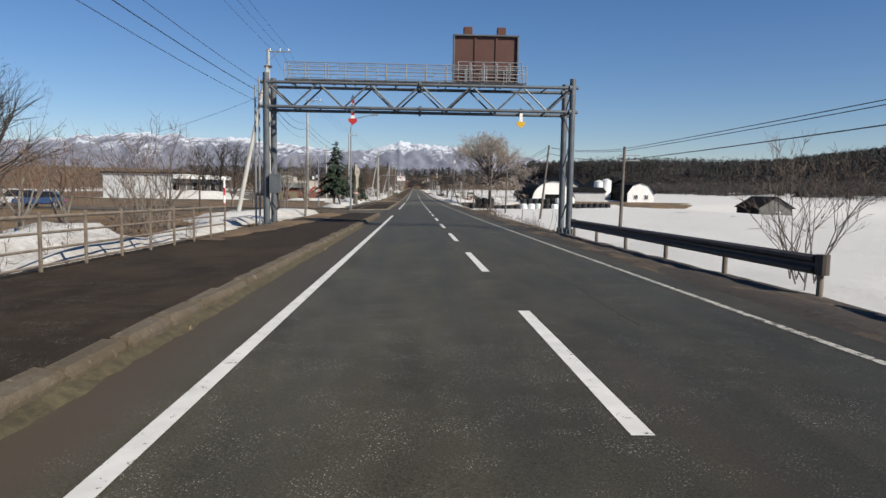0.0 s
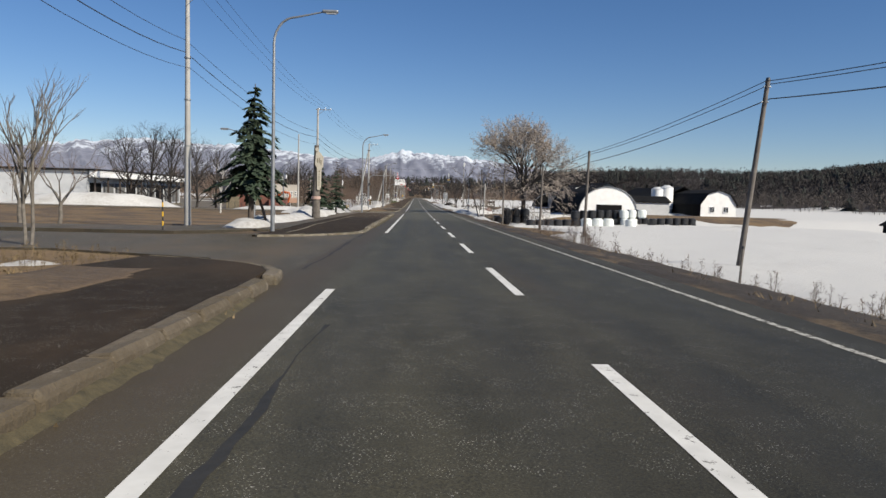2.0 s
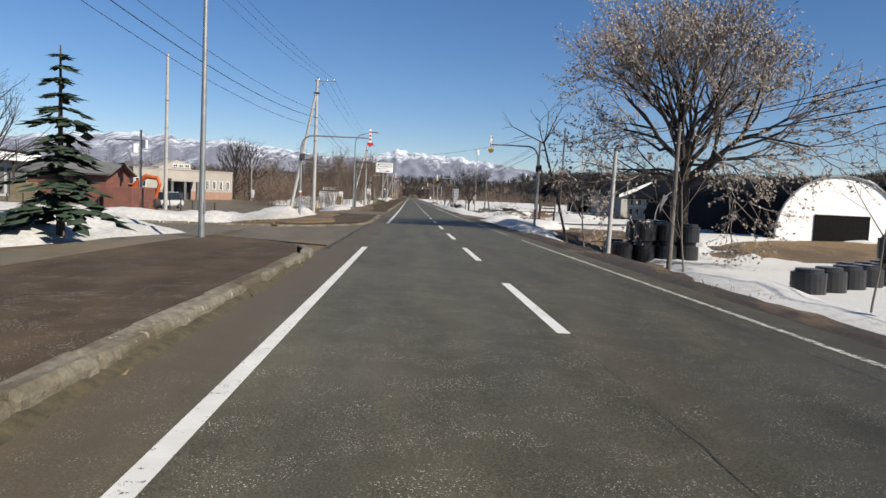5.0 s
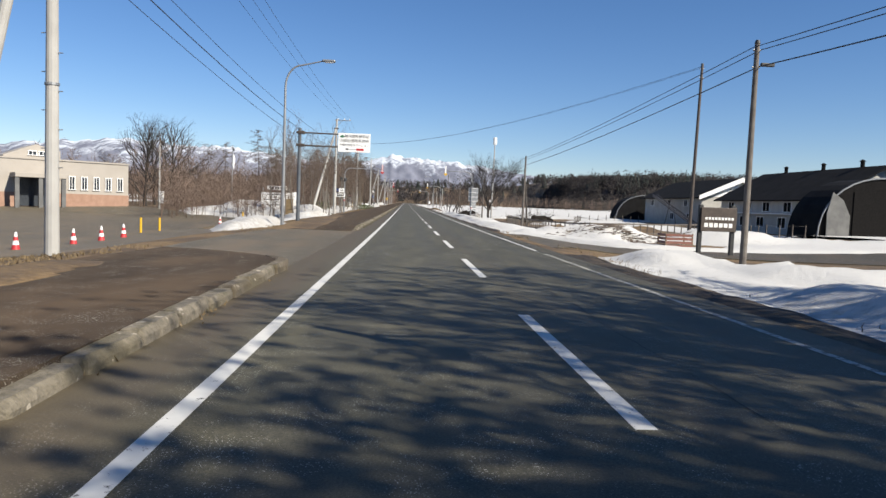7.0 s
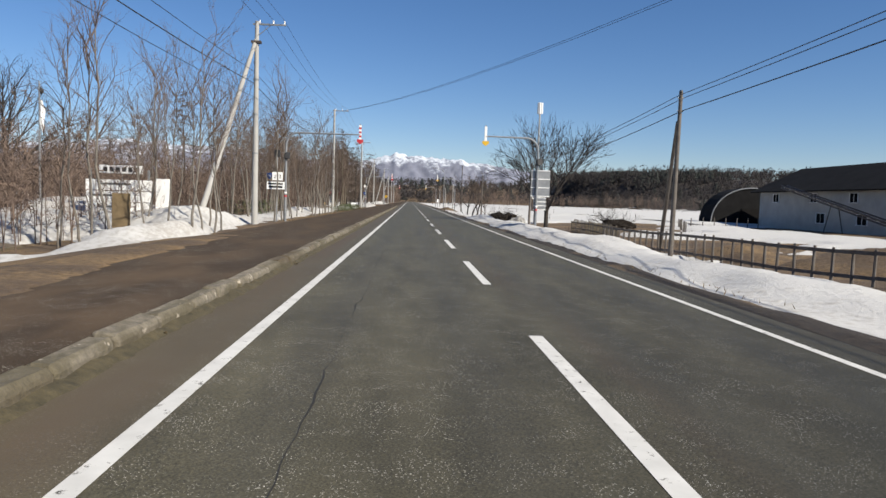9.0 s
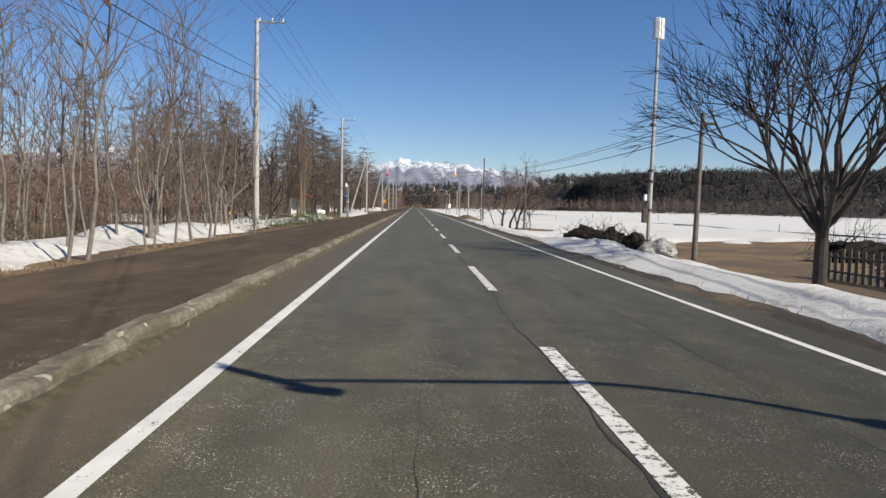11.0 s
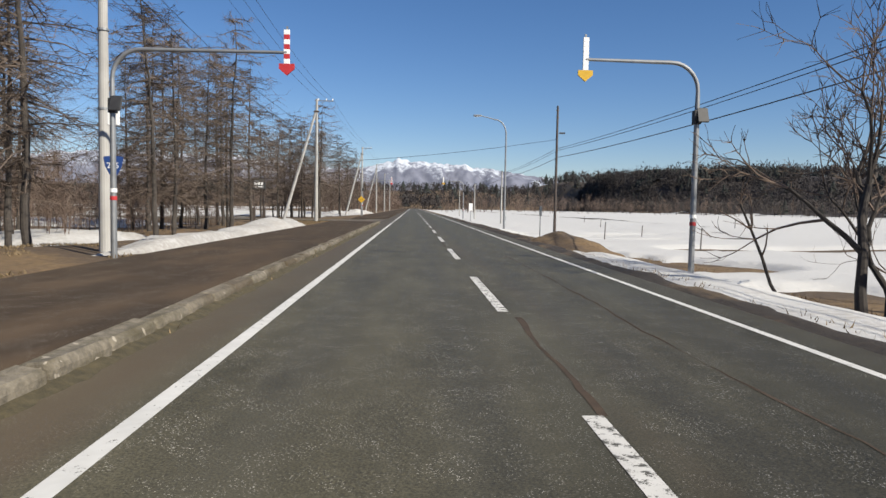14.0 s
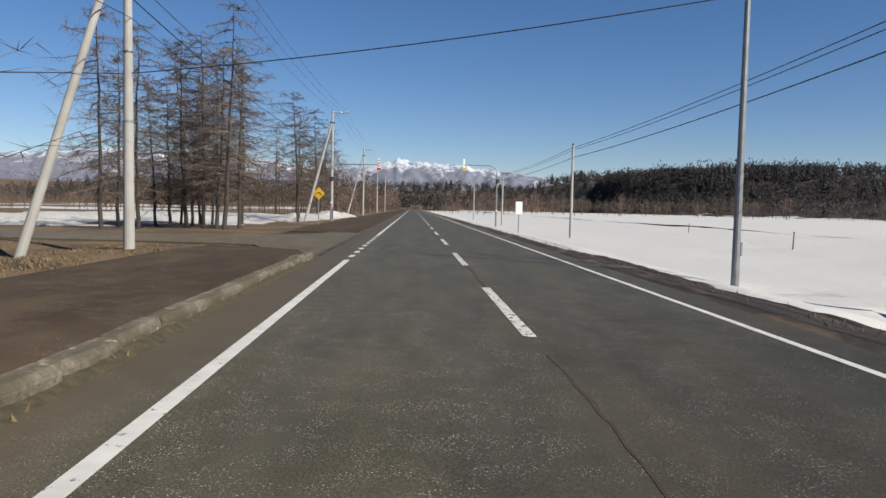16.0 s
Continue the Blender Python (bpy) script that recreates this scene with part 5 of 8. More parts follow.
part("bend_symbol", bm, M_BLACK, pl, "black bend arrow")


# ---- trees ----
def grow(rng, start, way, length, radius, levels, kids, spread, up, shrink=0.68, wander=0.18, lv=0, out=None, least=0.006, hold=0.86):
    """Segments of a branching crown."""
    out = [] if out is None else out
    p, d, r = start.copy(), way.normalized(), radius
    n = 4 if lv < 2 else 3
    nodes = []
    for k in range(n):
        d = (d + Vector((rng.gauss(0, wander), rng.gauss(0, wander), rng.gauss(0, wander) + up * 0.25))).normalized()
        q = p + d * length / n
        r2 = max(r * (hold if lv < levels else 0.7), 0.5 * least)
        out.append((p.copy(), q.copy(), r, r2, lv))
        nodes.append((q, d.copy(), r2))
        p, r = q, r2
    if lv < levels:
        for k in range(kids[min(lv, len(kids) - 1)]):
            q, dd, rr = nodes[-1] if k < 2 else rng.choice(nodes[1:] if lv else nodes[1:])
            side = dd.orthogonal().normalized()
            side = Matrix.Rotation(rng.uniform(0, 6.283), 3, dd) @ side
            s = spread * rng.uniform(0.6, 1.3)
            way2 = (dd * math.cos(s) + side * math.sin(s)).normalized()
            grow(rng, q, way2, length * shrink * rng.uniform(0.75, 1.2), max(least, rr * 0.72), levels, kids, spread, up, shrink, wander, lv + 1, out, least, hold)
    return out


def tree_meshes(name, segs, cut, sides=(9, 7, 5, 4, 3, 2)):
    """Trunk and crown meshes; limbs below level cut keep the trunk's bark."""
    stem = [s for s in segs if s[4] == 0]
    bm = bmesh.new()
    pipe(bm, [stem[0][0]] + [s[1] for s in stem], [stem[0][2]] + [s[3] for s in stem], 10)
    trunk = bpy.data.meshes.new(name + "_trunk")
    bm.to_mesh(trunk)
    bm.free()
    limbs = [s for s in segs if 0 < s[4] < cut]
    twigs = [s for s in segs if s[4] >= max(1, cut)]
    v, f = tubes(limbs, sides)
    n, k = len(f), len(v)
    v2, f2 = tubes(twigs, sides)
    crown = bpy.data.meshes.new(name + "_crown")
    crown.from_pydata(v + v2, [], f + [tuple(i + k for i in q) for q in f2])
    crown["limb_faces"] = n
    return [trunk, crown]


def plant(kind, meshes, mats, m, label, category, group):
    ob = empty(kind, m, label, category, group)
    for tag, me, mat in zip(("trunk", "crown"), meshes, mats):
        if not me.materials:
            if tag == "crown" and me.get("limb_faces", 0):
                me.materials.append(mats[0])
                n = me["limb_faces"]
                me.materials.append(mat)
                me.polygons.foreach_set("material_index", [0] * n + [1] * (len(me.polygons) - n))
            else:
                me.materials.append(mat)
        o = new(tag, me)
        o.parent = ob
    return ob


def turned(x, y, rng, s=1.0, lean=0.0):
    return pose(x, y, ground_z(x, y) - 0.08, rng.uniform(-lean, lean), rng.uniform(-lean, lean), rng.uniform(0, 360)) @ Matrix.Diagonal((s, s, s, 1))


def wide_tree(seed, trunk, limb, r, n, levels, tilt, up=0.35, kids=(3, 3, 3, 3), spread=0.55, least=0.006, hold=0.86, wander=0.16):
    """A short trunk and a fan of limbs."""
    rng = random.Random(seed)
    segs = []
    p = Vector((0, 0, 0))
    for k in range(4):
        q = p + Vector((rng.uniform(-0.3, 0.3) * wander, rng.uniform(-0.3, 0.3) * wander, trunk / 4))
        segs.append((p, q, r * (1.25 if k == 0 else 1.05 - 0.05 * k), r * (1.0 - 0.05 * k), 0))
        p = q
    for k in range(n):
        a = 6.283 * k / n + rng.uniform(-0.3, 0.3)
        t = tilt * rng.uniform(0.35, 1.25)
        way = Vector((math.cos(a) * math.sin(t), math.sin(a) * math.sin(t), math.cos(t)))
        base = p + Vector((0, 0, -trunk * rng.uniform(0, 0.25)))
        grow(rng, base, way, limb * rng.uniform(0.85, 1.1), r * rng.uniform(0.4, 0.6), levels, kids, spread, up, 0.7, wander, 1, segs, least, hold)
    return segs


def leader_tree(seed, tall, reach, r, least, kids=(0, 8, 5, 3), low=1, limbs=4):
    """A trunk that runs up through the crown, with long upswept limbs."""
    rng = random.Random(seed)
    segs = []
    p = Vector((0, 0, 0))
    n = 9
    for k in range(n):
        q = p + Vector((rng.gauss(0, 0.06), rng.gauss(0, 0.06), tall / n))
        segs.append((p, q, r * (1.25 if k == 0 else 1 - k / n + 0.1), r * (1 - (k + 1) / n + 0.1), 0))
        if k >= low:
            t = (k - low) / (n - 1 - low)
            turn = rng.uniform(0, 6.283)
            for j in range(limbs):
                a = turn + 6.283 / limbs * j + rng.uniform(-0.4, 0.4)
                lean = (1.0 - 0.55 * t) * rng.uniform(0.75, 1.15)
                way = Vector((math.cos(a) * math.sin(lean), math.sin(a) * math.sin(lean), math.cos(lean)))
                grow(rng, p.lerp(q, rng.random()), way, reach * (1 - 0.62 * t) * rng.uniform(0.8, 1.1), r * (0.42 - 0.22 * t), 4, kids, 0.55, 0.12, 0.42, 0.09, 1, segs, least, 0.87)
        p = q
    return segs


def leaf_tags(segs, rng, every, size):
    """Small withered leaves at twig ends, as extra flat segments."""
    ends = [s for s in segs if s[4] >= 4]
    v, f = [], []
    for s in ends:
        if rng.random() < every:
            c = s[1]
            a = Vector((rng.gauss(0, 1), rng.gauss(0, 1), rng.gauss(0, 1))).normalized() * size
            b = a.orthogonal().normalized() * size * 0.6
            k = len(v)
            v += [c, c + a * 0.5 + b, c + a, c + a * 0.5 - b]
            f.append((k, k + 1, k + 2, k + 3))
    return v, f


M_BIGBARK = plain("dark_elm_bark", [(0.01716, 0.01404, 0.01248), (0.0507, 0.0429, 0.03744)], 0.95, scale=6, bumps=0.6)
M_PALETWIG = plain("pale_winter_twigs", [(0.156, 0.1287, 0.1092), (0.2808, 0.2418, 0.2106)], 0.95, scale=2, bumps=0)
rng = random.Random(11)
segs = wide_tree(7, 5.8, 4.2, 0.36, 12, 5, 0.78, 0.10, (0, 5, 4, 4, 4), 0.50, 0.015, 0.87, 0.13)
for k in range(4):
    # low drooping side limbs
    a = 1.9 + 1.571 * k
    grow(rng, Vector((0, 0, 5.0 + 0.4 * k)), Vector((math.cos(a), math.sin(a), 0.12)), 3.5, 0.10, 5, (0, 4, 4, 4, 3), 0.55, 0.0, 0.66, 0.14, 1, segs, 0.010, 0.88)
big = plant("broad_tree", tree_meshes("broad_tree", segs, 3, (10, 7, 5, 4, 3)), (M_BIGBARK, M_PALETWIG), pose(14.5, 143.2, ground_z(14.5, 143.2) - 0.1) @ Matrix.Diagonal((1.0, 1.15, 1.0, 1)), "large bare spreading tree with pale buds beside the bales", "tree", "")
v, f = leaf_tags(segs, rng, 0.85, 0.16)
lf = mesh_object("withered_leaves", v, f, M_PALETWIG)
lf.parent = big
yard_m = tree_meshes("yard_tree", leader_tree(23, 7.4, 4.6, 0.17, 0.011, (0, 5, 3, 3)), 2, (8, 5, 3, 2, 2))
plant("yard_tree", tree_meshes("yard_tree", wide_tree(24, 2.9, 3.6, 0.25, 9, 5, 0.8, 0.10, (0, 4, 4, 4, 4), 0.42, 0.014, 0.87, 0.10), 2, (9, 7, 5, 4, 3, 3)), (M_BIGBARK, M_BIGBARK), turned(10.5, 247.5, rng, 0.8), "dark bare tree with fanned limbs beside the yard", "tree", "")
for x, y, s in ((-36.2, 240, 1.3), (-34.4, 246, 1.35), (-38.5, 250, 1.3)):
    plant("bare_tree", yard_m, (M_BIGBARK, M_BIGBARK), turned(x, y, rng, s), "tall dark bare tree standing behind the office", "tree", "trees behind the office")
for x, y, s in ((-33.5, 47, 1.25), (-36, 51, 1.2), (-31.5, 44, 1.15), (-40, 56, 1.1)):
    plant("bare_tree", yard_m, (M_TWIG, M_TWIG), turned(x, y, rng, s), "tall brown bare tree beyond the river bank", "tree", "trees on the river bank")
for x, y, s in ((-45.5, 156, 1.5), (-49.5, 157, 1.4), (-42, 155, 1.45), (-37.2, 153, 1.25), (-36, 160, 1.2)):
    plant("bare_tree", yard_m, (M_PALEBARK, M_PALETWIG), turned(x, y, rng, s), "tall pale bare tree beside the warehouse", "tree", "trees at the warehouse")
# multi-stemmed willow by the snowfield
for x, y, sd, ln, r, way in ((8.35, 304.5, 31, 3.3, 0.14, (-0.10, 0.1, 1)), (9.2, 304.8, 32, 3.4, 0.15, (0.0, 0.12, 1)), (9.85, 304.5, 33, 3.5, 0.135, (0.5, -0.05, 1)), (10.3, 306.2, 36, 2.9, 0.10, (0.15, 0.2, 1)), (11.0, 302.6, 35, 2.1, 0.065, (0.6, 0.05, 1))):
    segs = []
    grow(random.Random(sd), Vector((0, 0, 0)), Vector(way), ln, r, 4, (6, 4, 4, 4), 0.62, 0.2, 0.6, 0.17, 0, segs, 0.011, 0.85)
    plant("willow", tree_meshes("willow", segs, 2), (M_BIGBARK, M_TWIG), pose(x, y, ground_z(x, y) - 0.1), "dark crooked bare willow stem with fine twigs", "tree", "willow clump")
for x, y, s in ((-15.6, 296.5, 1.0), (-18.5, 299.5, 1.1), (-20.5, 295, 1.1), (-17.5, 291.5, 1.0), (-24, 300, 1.2)):
    plant("thicket_tree", yard_m, (M_BIGBARK, M_TWIG), turned(x, y, rng, s * 0.85, 8), "bushy bare tree with tangled brown twigs", "tree", "trees beside the shelter")
segs = []
grow(random.Random(66), Vector((0, 0, 0)), Vector((-0.75, 0, 1)), 2.9, 0.05, 2, (6, 3), 0.8, 0.05, 0.3, 0.12, 0, segs)
plant("leaning_sapling", tree_meshes("leaning_sapling", segs, 1), (M_BIGBARK, M_TWIG), pose(8.0, 307.0, ground_z(8.0, 307.0) - 0.05), "thin dark sapling leaning out of the snow", "tree", "")
segs = wide_tree(51, 0.6, 1.2, 0.05, 4, 4, 0.8, 0.3, (2, 3, 2), 0.6)
shrub_m = tree_meshes("shrub", segs, 2)
for x, y, s in ((11.6, 307.5, 1.1), (8.9, 296.5, 0.6), (8.8, 84, 0.6), (-12.6, 24, 0.9), (-14.2, 17, 1.0), (-11.6, 13, 0.8), (-16, 30, 1.0), (-10.4, 9, 0.6), (6.6, 247, 0.3), (7.5, 212, 0.3), (9.2, 96, 0.7)):
    plant("shrub", shrub_m, (M_TWIG, M_TWIG), turned(x, y, rng, s), "small bare shrub growing on the verge", "shrub", "verge shrubs")
# young trees
segs = []
g = random.Random(61)
grow(g, Vector((0, 0, 0)), Vector((-0.24, 0, 1)), 5.6, 0.085, 4, (7, 4, 3, 2), 0.75, 0.05, 0.34, 0.05, 0, segs)
plant("leaning_tree", tree_meshes("leaning_tree", segs, 1), (M_BIGBARK, M_TWIG), pose(8.1, 144.6, ground_z(8.1, 144.6) - 0.05) @ Matrix.Diagonal((1.12, 1.12, 1.25, 1)), "thin bare tree leaning toward the road", "tree", "")
segs = []
grow(random.Random(62), Vector((0, 0, 0)), Vector((0.05, 0, 1)), 3.4, 0.035, 3, (7, 4, 3), 0.6, 0.2, 0.45, 0.05, 0, segs)
young = tree_meshes("young_tree", segs, 1)
for x, y, s in ((7.7, 139.3, 1.35), (9.2, 118, 0.9), (8.3, 127, 1.2)):
    plant("young_tree", young, (M_PALEBARK, M_TWIG), turned(x, y, rng, s), "young bare tree standing at the field edge", "tree", "young trees")
segs = []
for k in range(7):
    a = 0.9 * k
    grow(random.Random(640 + k), Vector((0.08 * math.cos(a), 0.08 * math.sin(a), 0)), Vector((0.42 * math.cos(a), 0.42 * math.sin(a), 1)), 1.9 + 0.2 * (k % 3), 0.024, 3, (5, 4, 3), 0.55, 0.22, 0.55, 0.07, 0, segs)
alder = tree_meshes("alder_bush", segs, 1, (6, 5, 4, 3))
for x, y, s, label in ((8.5, 13.0, 1.0, "bare many-stemmed bush standing in snow behind the guard rail"), (-12.0, 24.0, 1.15, "bare many-stemmed bush standing behind the pipe fence"), (-14.0, 27.0, 1.0, "bare many-stemmed bush standing behind the pipe fence")):
    plant("alder_bush", alder, (M_PALEBARK, M_TWIG), turned(x, y, random.Random(int(x)), s), label, "shrub", "alder bushes")
# thin shoots leaning out of the field's edge
for x, y, s in ((7.6, 42.5, 1.0), (8.0, 52.0, 0.8)):
    ob = empty("leaning_shoots", turned(x, y, random.Random(1), s), "thin bare shoots leaning out of the snow", "shrub", "leaning shoots")
    for k, (dx, dy, lean) in enumerate(((0, 0, 0.55), (1.0, 0.3, 0.75), (1.9, -0.3, 1.0))):
        segs = []
        grow(random.Random(660 + k), Vector((dx, dy, 0)), Vector((lean, 0, 1)), 1.7, 0.014, 2, (3, 2), 0.4, 0.1, 0.35, 0.06, 0, segs, 0.004)
        v, f = tubes(segs, (5, 4, 3))
        mesh_object("shoot", v, f, M_TWIG).parent = ob
# cherry-like pavement trees
cherries = [tree_meshes("cherry_tree", wide_tree(70 + k, 1.5, 1.7, 0.11, 5, 4, 0.6, 0.35, (3, 3, 2), 0.5), 2) for k in range(3)]
for k, (x, y, s) in enumerate(((-22, 75, 1.0), (-19.5, 74, 0.9), (-12.2, 15, 0.8), (-14.5, 22, 0.9), (-11.3, 264.4, 1.0), (-13.6, 30.5, 0.9), (-10.5, 252, 0.9))):
    plant("cherry_tree", cherries[k % 3], (M_PALEBARK, M_TWIG), turned(x, y, rng, s), "slim bare tree with upswept branches by the pavement", "tree", "pavement trees")
# slim twin-stemmed trees behind the pavement
segs = []
for k, (dx, lean) in enumerate(((-0.09, -0.05), (0.09, 0.06))):
    grow(random.Random(740 + k), Vector((dx, 0, 0)), Vector((lean, 0.03, 1)), 3.1, 0.07, 4, (7, 4, 3, 2), 0.42, 0.22, 0.5, 0.045, 0, segs, 0.005, 0.9)
twin_v, twin_f = tubes([q for q in segs if q[4] == 0], (8,))
twin_trunk = bpy.data.meshes.new("slim_tree_trunk")
twin_trunk.from_pydata(twin_v, [], twin_f)
twin_v, twin_f = tubes([q for q in segs if q[4] > 0], (8, 6, 5, 4, 3))
twin_crown = bpy.data.meshes.new("slim_tree_crown")
twin_crown.from_pydata(twin_v, [], twin_f)
for x, y, s in ((-8.9, 43.2, 0.72), (-13.2, 59.6, 0.85)):
    plant("slim_tree", [twin_trunk, twin_crown], (M_PALEBARK, M_PALEBARK), turned(x, y, rng, s), "slim grey bare tree with two upright stems by the pavement", "tree", "slim pavement trees")
# upright poplar clump
M_POPLAR = plain("olive_poplar_bark", [(0.075, 0.062, 0.042), (0.19, 0.16, 0.115)], 0.95, scale=5, bumps=0.3)
poplars = []
for sd in (81, 82):
    segs = []
    r2 = random.Random(sd)
    p = Vector((0, 0, 0))
    for k in range(8):
        q = p + Vector((r2.uniform(-0.08, 0.08), r2.uniform(-0.08, 0.08), 1.1))
        segs.append((p, q, 0.12 - 0.012 * k, 0.11 - 0.012 * k, 0))
        for j in range(4):
            a = r2.uniform(0, 6.283)
            grow(r2, q, Vector((0.45 * math.cos(a), 0.45 * math.sin(a), 1)), 2.3 - 0.15 * k, 0.026, 3, (3, 3), 0.35, 0.45, 0.6, 0.1, 1, segs)
        p = q
    poplars.append(tree_meshes("poplar", segs, 1))
for k, (x, y, s) in enumerate(((-10.9, 286.5, 1.0), (-11.4, 287.4, 0.95), (-11.9, 286.3, 0.9), (-11.0, 288.4, 0.85), (-12.3, 288.0, 1.0), (-10.6, 285.4, 0.7))):
    plant("poplar", poplars[k % 2], (M_POPLAR, M_TWIG), turned(x, y, rng, s, 3), "tall upright bare poplar in a tight clump", "tree", "poplar clump")
# sapling thicket on the left
saps = []
for sd in range(90, 96):
    segs = []
    r2 = random.Random(sd)
    p, tall = Vector((0, 0, 0)), r2.uniform(0.85, 1.1)
    lean = Vector((r2.uniform(-0.1, 0.1), r2.uniform(-0.1, 0.1), 1.0))
    for k in range(8):
        q = p + (lean + Vector((r2.gauss(0, 0.07), r2.gauss(0, 0.07), 0))) * tall
        segs.append((p, q, 0.06 - 0.0055 * k, 0.0545 - 0.0055 * k, 0))
        for j in range(3 if k > 2 else (1 if k == 2 else 0)):
            a = r2.uniform(0, 6.283)
            grow(r2, q, Vector((0.5 * math.cos(a), 0.5 * math.sin(a), 1)), r2.uniform(1.0, 1.8), 0.02, 3, (3, 3), 0.5, 0.3, 0.62, 0.15, 1, segs)
        p = q
    saps.append(tree_meshes("sapling", segs, 1))
r3 = random.Random(5)
spots = []
while len(spots) < 98:
    y = r3.uniform(213, 263) if len(spots) < 82 else r3.uniform(263, 300)
    x = -9.2 - 6.5 * r3.random() ** 1.8 if len(spots) < 82 else -r3.uniform(14.5, 24)
    if all(math.hypot(x - a, y - b) > 0.55 for a, b in spots) and not (218 < y < 228 and x > -12.6) and abs(y - 266.6) > 1.2 and abs(y - 230) > 1.0:
        spots.append((x, y))
for k, (x, y) in enumerate(spots):
    plant("sapling", saps[k % 6], (M_PALEBARK, M_TWIG), turned(x, y, r3, r3.uniform(0.6, 1.0), 3), "thin grey-brown bare sapling standing in patchy snow", "tree", "sapling thicket")


# larches
def larch(seed, h):
    r2 = random.Random(seed)
    segs = []
    p = Vector((0, 0, 0))
    n = 18
    for k in range(n):
        q = p + Vector((r2.gauss(0, 0.04), r2.gauss(0, 0.04), h / n))
        segs.append((p, q, 0.12 * (1 - k / n) + 0.015, 0.12 * (1 - (k + 1) / n) + 0.012, 0))
        if k >= 3:
            for j in range(5):
                a = r2.uniform(0, 6.283)
                ln = (0.8 + 4.4 * (1 - k / n) ** 0.75) * r2.uniform(0.45, 1.15) * (0.55 if k < 5 else 1)
                way = Vector((math.cos(a), math.sin(a), 0))
                node = [p.lerp(q, r2.random())]
                tilt = r2.gauss(0.0, 0.22)
                for u, dz in ((0.3, -0.02), (0.65, -0.10 + r2.uniform(-0.08, 0.06)), (1.0, -0.02 + r2.uniform(-0.12, 0.14))):
                    node.append(node[0] + (way + Vector((r2.gauss(0, 0.16), r2.gauss(0, 0.16), 0))) * ln * u + Vector((0, 0, (dz + tilt * u) * ln)))
                for i, (c, d) in enumerate(zip(node, node[1:])):
                    segs.append((c, d, (0.032, 0.021, 0.012)[i], (0.021, 0.012, 0.004)[i], 2))
                for i in range(42):
                    t = r2.uniform(0.25, 2.99)
                    b = node[int(t)].lerp(node[int(t) + 1], t % 1)
                    c = b + (way * 0.15 + Vector((r2.gauss(0, 0.3), r2.gauss(0, 0.3), r2.gauss(-0.1, 0.24)))) * (0.55 + 0.26 * ln)
                    segs.append((b, c, 0.011, 0.002, 5))
        p = q
    return tree_meshes("larch", segs, 1, (8, 6, 3, 3, 3, 2))


larches = [larch(100 + k, 12.5) for k in range(5)]
spots = []
r3 = random.Random(8)
zones = [(18, -12.8, -20, 371, 389), (13, -12.3, -19.5, 333, 349), (14, -13.5, -30, 312, 333), (11, -18, -34, 297, 315), (6, -17, -30, 278, 296), (9, -11.5, -22, 395, 440), (4, -24, -44, 264, 280)]
for n, xa, xb, ya, yb in zones:
    made, tries = 0, 0
    while made < n and tries < 400:
        tries += 1
        x, y = r3.uniform(xb, xa), r3.uniform(ya, yb)
        if all(math.hypot(x - a, y - b) > 1.5 for a, b in spots):
            spots.append((x, y))
            made += 1
for k, (x, y) in enumerate(spots):
    plant("larch", larches[k % 5], (M_LARCHBARK, M_LARCH), turned(x, y, r3, r3.uniform(0.78, 1.12), 2), "tall bare larch with drooping brown branches", "tree", "larch stand")


# evergreen firs
def fir(seed, h, w, low=0.19, fine=1.0):
    r2 = random.Random(seed)
    trunk = [(Vector((0, 0, 0)), Vector((0, 0, h * 0.97)), 0.022 * h, 0.02, 0)]
    v, f = [], []
    rows = int(h * 2.5)
    for k in range(rows):
        t = (k + r2.uniform(-0.25, 0.25)) / rows
        z = h * (low + (0.99 - low) * t)
        rad = w * (1 - t) ** 0.8 * r2.uniform(0.72, 1.12) + 0.06
        for j in range(int(6 + 5 * (1 - t))):
            a = r2.uniform(0, 6.283)
            ln = rad * r2.uniform(0.5, 1.12)
            d = Vector((math.cos(a), math.sin(a), 0))
            s = Vector((-d.y, d.x, 0))
            lift = r2.uniform(0.0, 0.25)
            for i in range(int(9 * fine ** 2)):
                u = r2.uniform(0.1, 1.0)
                c = d * ln * u + s * r2.gauss(0, 0.16) * ln * (1.1 - 0.6 * u) + Vector((0, 0, z + lift * ln * u - 0.42 * ln * u * u))
                ww = (0.07 + 0.11 * ln) / fine * r2.uniform(0.6, 1.3)
                out = (d + s * r2.gauss(0, 0.5)).normalized() * (0.16 + 0.16 * ln) / fine ** 0.7 * r2.uniform(0.7, 1.3)
                side = Vector((-out.y, out.x, 0)).normalized() * ww
                sink = Vector((0, 0, -r2.uniform(0.05, 0.3) * (0.4 + 0.4 * ln)))
                q = len(v)
                v += [c - out * 0.4, c + side + sink * 0.6, c + out + sink, c - side + sink * 0.6]
                f.append((q, q + 1, q + 2, q + 3))
    tv, tf = tubes(trunk, (8,))
    out = []
    for tag, vv, ff in (("fir_trunk", tv, tf), ("fir_crown", v, f)):
        me = bpy.data.meshes.new(tag)
        me.from_pydata(vv, [], ff)
        out.append(me)
    return out


firs = [fir(201, 8.0, 2.2, 0.27, 2.2), fir(202, 6.5, 2.1), fir(203, 5.4, 1.6)]
for k, (x, y, s) in enumerate(((-10.9, 77.6, 1.02), (-12.3, 114.8, 1.0), (-11.1, 121.0, 1.0))):
    plant("fir_tree", firs[k], (M_BARK, M_FIR), turned(x, y, r3, s, 2), "dark green fir tree standing in a snowbank", "tree", "fir trees")


